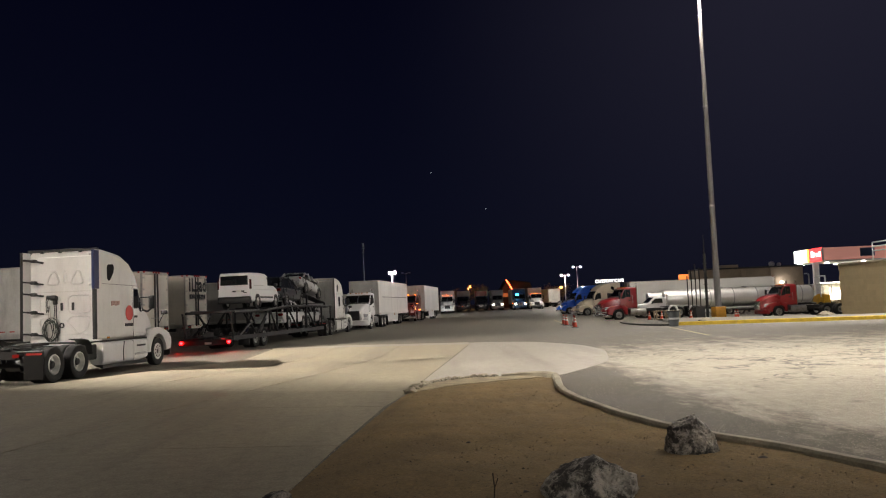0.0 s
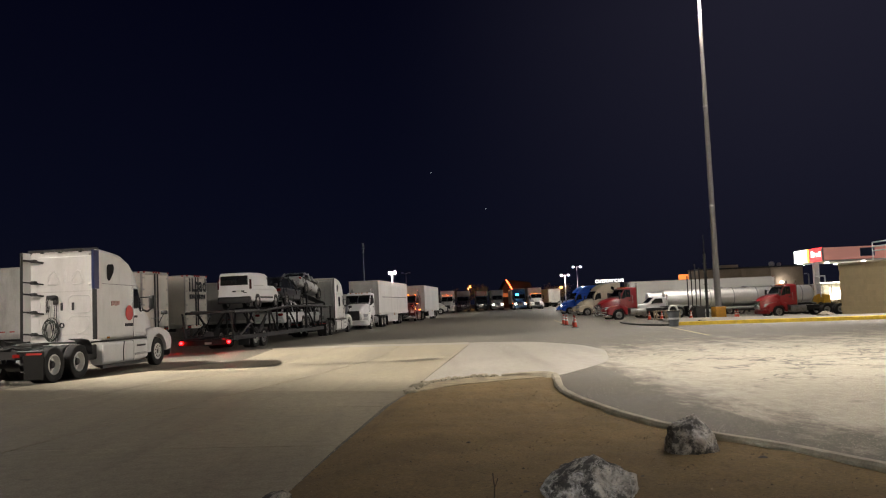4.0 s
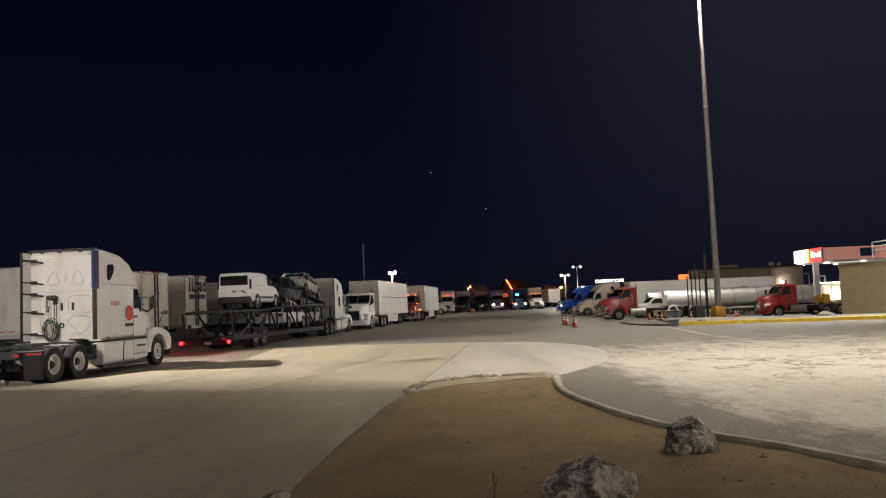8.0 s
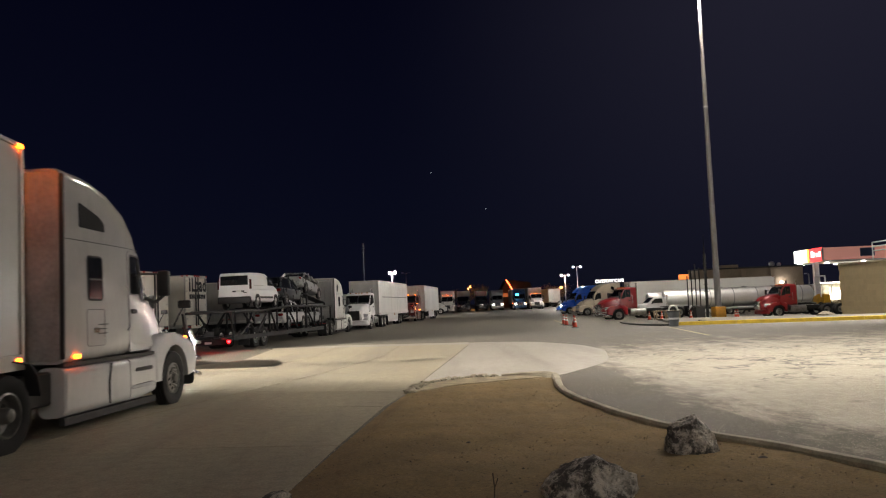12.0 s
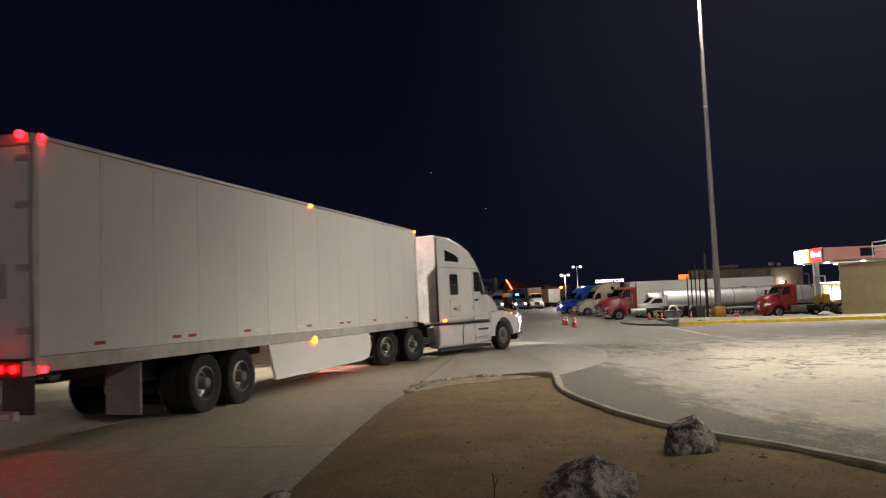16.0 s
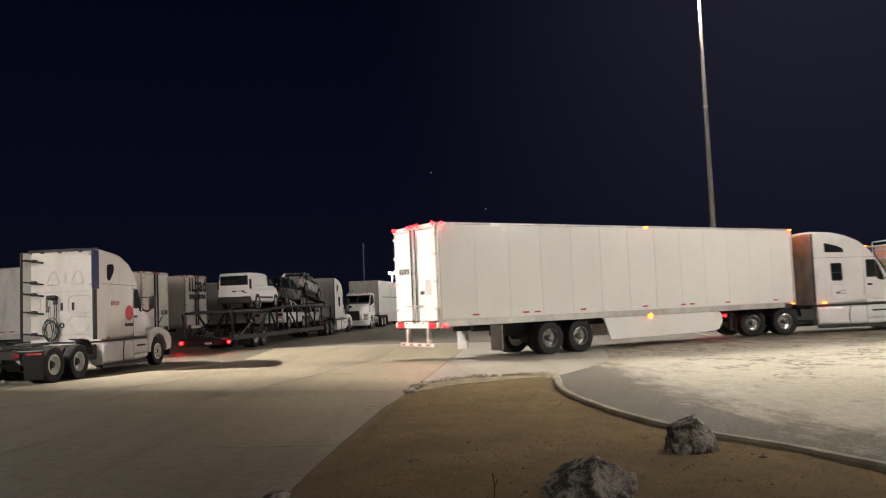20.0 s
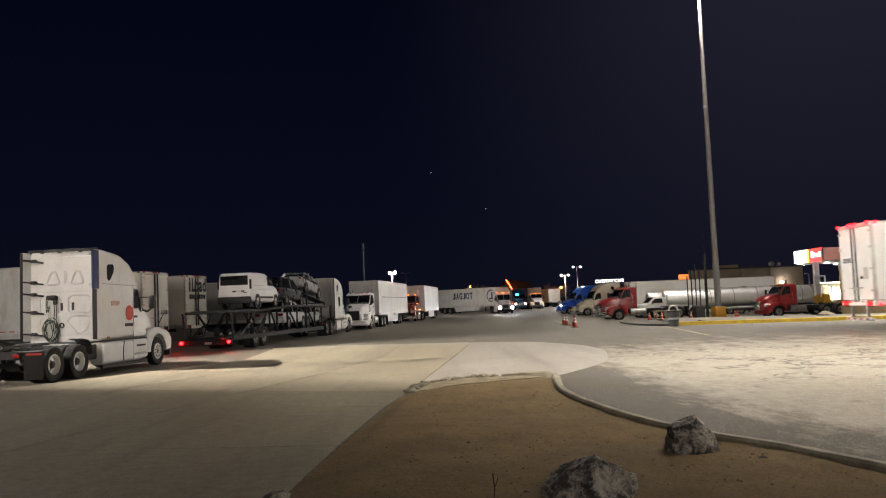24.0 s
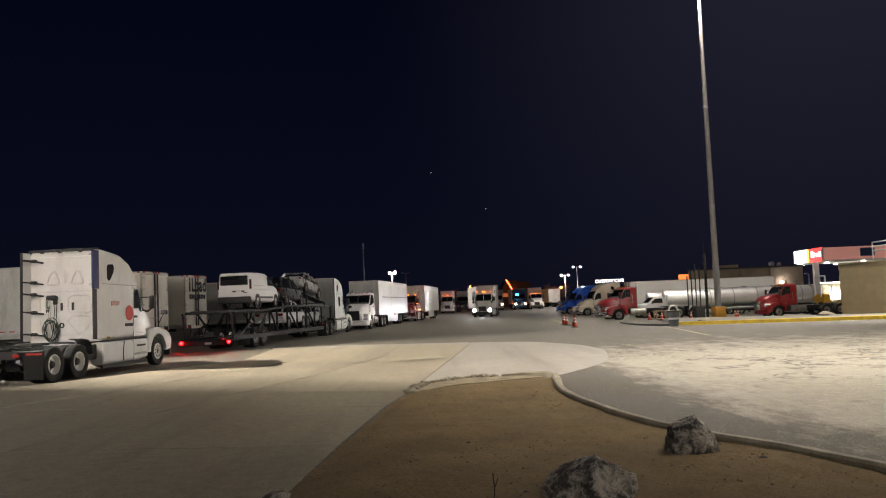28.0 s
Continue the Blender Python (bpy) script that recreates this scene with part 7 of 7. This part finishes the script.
def litter_bin():
    t = thing("litter_bin", "dark grey tapered litter bin with a hooped lid", "litter bin")
    part("body", cyl(B(), (0, 0, 0.02), (0, 0, 0.82), 0.24, 16, 0.33), mk("bin_plastic", (0.05, 0.055, 0.06), 0.6, var=0.2), t)
    part("rim", hoop(B(), [(0.33, -0.8), (0.36, -0.82), (0.36, -0.88), (0.3, -0.88)], 18), BLACK, t, at=pose(0, 0, 0, -90, 0, 0))
    pts = [(0.28 * math.cos(a), 0, 0.86 + 0.3 * math.sin(a)) for a in [math.pi * k / 10 for k in range(11)]]
    part("hoop", tube(B(), pts, 0.045), STEELWHEEL, t)
    part("band", hoop(B(), [(0.285, -0.4), (0.295, -0.4), (0.305, -0.5), (0.295, -0.5)], 18), STEEL, t, at=pose(0, 0, 0, -90, 0, 0))
    return t


put(litter_bin(), 12.45, 44.8, 15)


def utility_posts():
    """Dark steel posts and a tall narrow cabinet beside the mast."""
    for k, (x, h) in enumerate(((20.8, 3.6), (21.15, 4.1), (21.5, 4.6), (21.85, 4.3))):
        t = thing("steel_post", "thin dark steel post beside the light mast", "post", "dark posts beside the mast")
        part("pole", cyl(B(), (0, 0, 0), (0, 0, h), 0.05, 8), FRAME, t)
        part("cap", cyl(B(), (0, 0, h), (0, 0, h + 0.06), 0.07, 8), FRAME, t)
        put(t, x, 70.0, 0)
    t = thing("sign_column", "tall dark slatted sign column beside the light mast", "sign post")
    part("column", box(B(), (-0.1, 0.1), (-0.1, 0.1), (0, 5.6), 0.03), FRAME, t)
    part("tip", cyl(B(), (0, 0, 5.6), (0, 0, 7.2), 0.05, 8, 0.03), FRAME, t)
    for k in range(8):
        part("slat", box(B(), (-0.15, 0.15), (-0.15, 0.15), (0.5 + k * 0.6, 0.56 + k * 0.6)), FRAME, t)
    put(t, 22.55, 70.5, 0)
    t = thing("utility_cabinet", "low black utility cabinet beside the posts", "cabinet")
    part("body", box(B(), (-0.4, 0.4), (-0.3, 0.3), (0, 1.0), 0.03), BLACK, t)
    part("lid", box(B(), (-0.44, 0.44), (-0.34, 0.34), (1.0, 1.06), 0.02), FRAME, t)
    put(t, 20.9, 67.5, 5)
    t = thing("folding_table", "pale wooden bench table beside the red tractor", "table")
    part("top", box(B(), (-1.2, 1.2), (-0.35, 0.35), (0.72, 0.78), 0.01), mk("pale_wood", (0.4, 0.34, 0.24), 0.7, var=0.2, scale=2, stretch=(0.3, 3, 3)), t)
    for x in (-1.0, 0.0, 1.0):
        for y in (-0.3, 0.3):
            part("leg", box(B(), (x - 0.05, x + 0.05), (y - 0.05, y + 0.05), (0, 0.72)), MATS["pale_wood"], t)
    part("stretcher", box(B(), (-1.0, 1.0), (-0.33, -0.28), (0.3, 0.4)), MATS["pale_wood"], t)
    put(t, 18.9, 70.0, 4)
    for x, y, s, lab in ((15.0, 47.6, 0.36, "crumpled grey tarpaulin heap on the pavement"), (24.5, 53.0, 0.5, "low heap of pale gravel on the pavement")):
        ob = one("gravel_heap", stone_bm(s, 31, (1.3, 0.8, 0.45), 4, 0.4), KERB, lab, "heap")
        ob.matrix_basis = pose(x, y, gz(x, y) + 0.2, 0, 0, 10)


utility_posts()


def yellow_forklift():
    t = thing("loader_tractor", "yellow and white yard machine behind the red tractor", "yard machine")
    yel = mk("machine_yellow", (0.6, 0.33, 0.02), 0.45, var=0.15, dirt=0.3)
    part("body", loft(B(), [rring(-1.2, 0.42, 0.4, 0.5, 1.9, 0.1), rring(0.2, 0.45, 0.42, 0.5, 2.0, 0.1), rring(1.4, 0.42, 0.38, 0.6, 1.7, 0.15)]), yel, t)
    for x in (-1.1, 0.9):
        for y in (-0.65, 0.65):
            part("post", box(B(), (x - 0.05, x + 0.05), (y - 0.05, y + 0.05), (1.6, 3.1)), WHITE, t)
    part("canopy", box(B(), (-1.3, 1.1), (-0.8, 0.8), (3.1, 3.2), 0.03), WHITE, t)
    part("boom", tube(B(), [(-1.0, 0, 3.2), (-1.0, 0, 4.1), (1.4, 0, 4.1), (1.4, 0, 3.3)], 0.08), WHITE, t)
    for x in (-0.8, 0.9):
        for s in (-1, 1):
            w = part("wheel", RIM_WHITE, None, t, at=pose(x, s * 0.6, TYRE_R, 0, 0, 180 if s > 0 else 0))
            part("tyre", TYRE, None, w)
    return t


put(yellow_forklift(), 44.9, 97.5, 92)


def shrub():
    r = random.Random(77)
    t = thing("shrub", "dry brown shrub beside the yard machine", "shrub")
    bm = B()
    for k in range(9):
        a = r.uniform(0, 6.28)
        cyl(bm, (0, 0, 0), (math.cos(a) * 0.7, math.sin(a) * 0.7, r.uniform(0.7, 1.3)), 0.03, 5, 0.012)
    part("stem_cluster", bm, mk("bark", (0.06, 0.045, 0.035), 0.9, var=0.3), t)
    verts, faces = [], []
    for _ in range(1500):
        a, e, d = r.uniform(0, 6.28), r.uniform(0, 1.4), r.uniform(0.5, 1.0)
        c = Vector((math.cos(a) * math.cos(e) * d, math.sin(a) * math.cos(e) * d, 0.25 + 1.15 * math.sin(e) * d))
        b = len(verts)
        verts += [c + Vector((r.uniform(-0.09, 0.09), r.uniform(-0.09, 0.09), r.uniform(-0.09, 0.09))) for _ in range(3)]
        faces.append((b, b + 1, b + 2))
    me = bpy.data.meshes.new("foliage")
    me.from_pydata(verts, [], faces)
    me.materials.append(mk("dry_leaf", (0.2, 0.15, 0.08), 0.8, var=0.4))
    part("foliage", me, None, t)
    return t


put(shrub(), 42.6, 88.5, 0)
put(lamp_post("thin lamp post before the brown store", 4.6, 1, 0.2, STEEL, (0.35, 0.2, 0.1)), 46.4, 104.0, 180)

# ---- distance: neon gable, warehouse roofs, bare trees ----
def neon_gable():
    t = thing("gabled_restaurant", "steep-roofed restaurant with a red neon roof edge", "building")
    wood = mk("gable_orange", (0.16, 0.07, 0.04), 0.85, var=0.3, scale=0.5)
    z = 0.25
    part("front_wall", plate(B(), [(-2.6, z), (2.6, z), (2.6, 3.2), (0.0, 7.9), (-2.6, 3.2)], 0.0, 0.3), wood, t)
    part("roof", loft(B(), [[(-2.9, y, 3.0), (0, y, 8.15), (6.5, y, 7.2), (8.0, y, 3.0)] for y in (0.3, 14.0)]), mk("dark_shingle", (0.05, 0.035, 0.03), 0.9, var=0.2), t)
    part("neon_tube", tube(B(), [(-0.2, -0.1, 8.15), (2.6, -0.1, 3.25)], 0.14), glow("neon_red", (1.0, 0.13, 0.04), 9), t, "red neon tube along the roof edge")
    # glowing panel added for the faint orange light on the gable
    part("lit_window", box(B(), (-1.6, 1.9), (-0.06, 0.0), (3.3, 4.3)), glow("warm_gable_glow", (1.0, 0.28, 0.08), 0.25), t)
    t.matrix_basis = pose(17.6, 230.0, 0)
    return t


neon_gable()


def bare_tree(seed, h):
    """Trunk, limbs and a thin crown of many small leaf clumps."""
    r = random.Random(seed)
    t = thing("tree", "dark thin-crowned tree beyond the lot", "tree", "trees beyond the lot")
    bm = cyl(B(), (0, 0, 0), (0, 0, h * 0.45), 0.22, 8, 0.12)
    tips = []
    for k in range(7):
        a = r.uniform(0, 6.28)
        p = Vector((0, 0, h * r.uniform(0.25, 0.45)))
        q = p + Vector((math.cos(a) * h * 0.25, math.sin(a) * h * 0.25, h * r.uniform(0.2, 0.4)))
        cyl(bm, p, q, 0.08, 5, 0.03)
        tips += [p.lerp(q, f) for f in (0.5, 0.75, 1.0)]
    part("trunk", bm, mk("bark", (0.06, 0.045, 0.035), 0.9, var=0.3), t)
    verts, faces = [], []
    for p in tips:
        for _ in range(60):
            c = p + Vector((r.gauss(0, h * 0.07), r.gauss(0, h * 0.07), r.gauss(0, h * 0.06)))
            b = len(verts)
            for _ in range(3):
                verts.append(c + Vector((r.uniform(-0.16, 0.16), r.uniform(-0.16, 0.16), r.uniform(-0.16, 0.16))))
            faces.append((b, b + 1, b + 2))
    me = bpy.data.meshes.new("crown")
    me.from_pydata(verts, [], faces)
    me.materials.append(mk("leaf", (0.11, 0.08, 0.045), 0.8, var=0.3))
    part("crown", me, None, t)
    return t


for k, (x, y, h) in enumerate(((2.0, 212, 6.5), (6.5, 216, 7.5), (9.5, 214, 7.0), (-1.5, 216, 6.0), (29.0, 226, 7.0), (33.0, 230, 7.5), (24.0, 236, 6.0))):
    put(bare_tree(k + 3, h), x, y, 40 * k)


def stars():
    """The two stars bright enough to show over the lot."""
    bm = B()
    for x, z in ((0.0542, 0.1170), (-0.0108, 0.1647)):
        b2 = bmesh.ops.create_icosphere(bm, subdivisions=1, radius=1.3, matrix=Matrix.Translation((x * 2400, 2400, z * 2400)))
    me = mesh_of("backdrop", bm, glow("star_light", (0.8, 0.88, 1.0), 0.9))
    tagged(new("backdrop", me), "two faint stars in the night sky", "sky", "", "structure")


stars()


# ---- motions ----
def ground_pose(x, y, yaw):
    return pose(x, y, gz(x, y), 0, 0, yaw)


# seconds, coupling point, heading of the tractor, heading of the trailer
RIG = [(0.0, -5.6, -40.5, 92, 90), (4.0, -6.3, -23.3, 92, 91), (7.0, -6.75, -10.9, 92, 93), (9.0, -7.0, -2.4, 91.6, 97), (10.0, -7.15, 1.75, 91, 99.5),
       (10.5, -7.19, 3.81, 90.6, 101.5), (11.0, -7.14, 5.85, 89.2, 99.3), (11.5, -7.06, 7.90, 87.8, 97.2), (12.0, -6.90, 9.94, 86.0, 95.1), (12.5, -6.68, 11.96, 84.0, 92.9), (13.0, -6.40, 13.98, 81.7, 90.4),
       (13.5, -6.04, 15.99, 78.9, 87.7), (14.0, -5.59, 17.96, 75.6, 85.4), (14.5, -5.04, 19.88, 71.6, 83.0), (15.0, -4.38, 21.74, 66.6, 80.9), (15.5, -3.48, 23.59, 61.1, 78.1), (16.0, -2.38, 25.35, 54.9, 74.6),
       (16.5, -1.08, 26.92, 48.3, 70.5), (17.0, 0.37, 28.22, 41.1, 65.8), (17.5, 2.01, 29.48, 33.6, 60.7), (18.0, 3.82, 30.60, 26.4, 55.5), (18.5, 5.80, 31.50, 19.8, 49.9), (19.0, 7.89, 32.15, 14.2, 43.8),
       (19.5, 10.03, 32.51, 10.1, 37.6), (20.0, 12.22, 32.65, 6.9, 31.3), (20.5, 14.47, 32.63, 4.0, 25.2), (21.0, 16.74, 32.50, 1.3, 19.6), (21.5, 19.01, 32.34, -1.5, 14.7), (22.0, 21.29, 32.11, -4.2, 10.5),
       (22.5, 23.60, 31.80, -6.7, 6.8), (23.0, 25.97, 31.42, -8.9, 3.4), (23.5, 28.42, 30.97, -10.9, 0.4), (24.0, 30.97, 30.46, -12.8, -2.1), (24.5, 33.51, 29.91, -14.7, -4.4), (26.0, 41.2, 28.0, -15, -9), (28.0, 51.5, 25.2, -15.5, -12.5)]
JAG = [(0.0, -10.6, 141.0, 0, 1), (0.8, -9.6, 141.0, -2, 1), (1.8, -7.2, 140.9, -1, 0), (3.0, -6.7, 140.8, 0, 0), (15.5, -6.7, 140.8, 0, 0), (17.0, -6.0, 140.8, -1, 0), (18.5, -3.6, 140.7, -4, 0), (19.5, -1.3, 140.6, -6, 0), (20.2, 0.6, 140.5, -8, -1), (20.8, 3.3, 140.4, -20, -4), (21.5, 5.3, 139.6, -38, -11), (22.5, 7.2, 137.8, -62, -24),
       (23.5, 8.3, 135.0, -79, -38), (24.5, 9.1, 131.2, -91, -51), (25.5, 8.7, 125.6, -97, -64), (26.5, 7.7, 119.6, -99, -75), (27.5, 6.5, 113.8, -99.5, -83), (28.0, 5.8, 110.8, -99.5, -86.5)]


def drive_rig(front, back, rows, kp, fifth=0.15):
    def at_coupling(x, y, yaw, off):
        a = radians(yaw)
        return ground_pose(x - off * math.cos(a), y - off * math.sin(a), yaw)
    walk(front, [(t, at_coupling(x, y, a, fifth)) for t, x, y, a, b in rows])
    walk(back, [(t, at_coupling(x, y, b, kp)) for t, x, y, a, b in rows])
    # wheels turn with the way gone
    ts, way, s = [], [], 0.0
    for (t0, x0, y0, *_), (t1, x1, y1, *_) in zip(rows, rows[1:]):
        d = math.hypot(x1 - x0, y1 - y0)
        n = max(1, math.ceil(d / TYRE_R / 1.2))
        for k in range(n):
            ts.append(t0 + (t1 - t0) * k / n)
            way.append(s + d * k / n)
        s += d
    ts.append(rows[-1][0])
    way.append(s)
    for w in SPIN[front.name] + SPIN[back.name]:
        base = w.matrix_basis.copy()
        sign = 1 if base.to_3x3()[0][0] > 0 else -1
        walk(w, [(t, base @ Matrix.Rotation(sign * d / TYRE_R, 4, "Y")) for t, d in zip(ts, way)])


jag = tractor(OLD_WHITE, "grey-white sleeper tractor with bright headlights, driving", "aero", "off", "alu", "markers black_bumper")
jag_trailer = dry_trailer(OLD_WHITE, "white box trailer lettered JAGJOT on its side, towed", fine=False, panels=False)
for s in (-1, 1):
    part("lettering", block_letters("JAGJOT", 1.1, 4.7, 0.13, 5), NAVY, jag_trailer, "dark blue lettering reading JAGJOT", at=pose(6.0, -1.31, 2.35) if s < 0 else pose(10.7, 1.31, 2.35, 0, 0, 180), smooth=False)
    bm = hoop(B(), [(1.0, 0.0), (1.0, 0.012), (0.84, 0.012), (0.84, 0.0)], 28, (14.7, s * 1.305, 2.75))
    box(bm, (14.7, 15.0), (s * 1.3, s * 1.312), (2.35, 3.3))
    box(bm, (14.2, 15.0), (s * 1.3, s * 1.312), (2.15, 2.4))
    part("emblem", bm, NAVY, jag_trailer, "dark ring emblem")

for s in (-1, 1):
    pod = part("headlight_pod", lathe(B(), [(0.06, 0.0), (0.19, 0.02), (0.21, 0.3), (0.17, 0.3), (0.16, 0.26)], 20), BLACK, jag, "round headlight housing", at=pose(7.0, s * 0.98, 0.92, 0, 0, -90))
    part("beam", cyl(B(), (0, 0.24, 0), (0, 0.262, 0), 0.155, 18), HEAD_BEAM, pod, "round lit headlight")


# a car that turns behind the bed and lights the boulders in passing
def passing_car():
    t = car("suv", SILVER_PAINT, "silver car with bright headlights, turning behind the dirt bed")
    for s in (-1, 1):
        # black tubes added as baffles, to keep the beams on the boulders
        tub = part("lamp_tube", hoop(B(), [(0.1, -0.02), (0.115, -0.02), (0.115, 0.36), (0.1, 0.36)], 20), BLACK, t, "black tube that narrows the headlight beam", at=pose(2.44, s * 0.62, 0.74, 0, 0, -90))
        part("bulb", cyl(B(), (0, -0.02, 0), (0, 0.0, 0), 0.1, 18), glow("passing_beam", (0.8, 0.86, 1.0), 21000), tub)
    return t


passer = passing_car()
PASS = [(0.0, 15.0, -17.0, 62), (0.5, 13.2, -15.2, 84), (1.0, 11.5, -13.4, 110), (1.5, 9.6, -12.2, 109), (2.0, 7.6, -11.4, 108), (2.3, 6.4, -11.1, 128), (2.6, 5.0, -10.9, 152), (3.0, 2.6, -10.6, 176), (3.6, -2.5, -10.5, 180), (8.0, -45.0, -10.5, 180), (28.0, -45.0, -10.5, 180)]


def motions():
    walk(passer, [(t, ground_pose(x, y, a)) for t, x, y, a in PASS])
    drive_rig(rig, rig_trailer, RIG, 15.3, -0.04)
    drive_rig(jag, jag_trailer, JAG, 15.2)


motions()
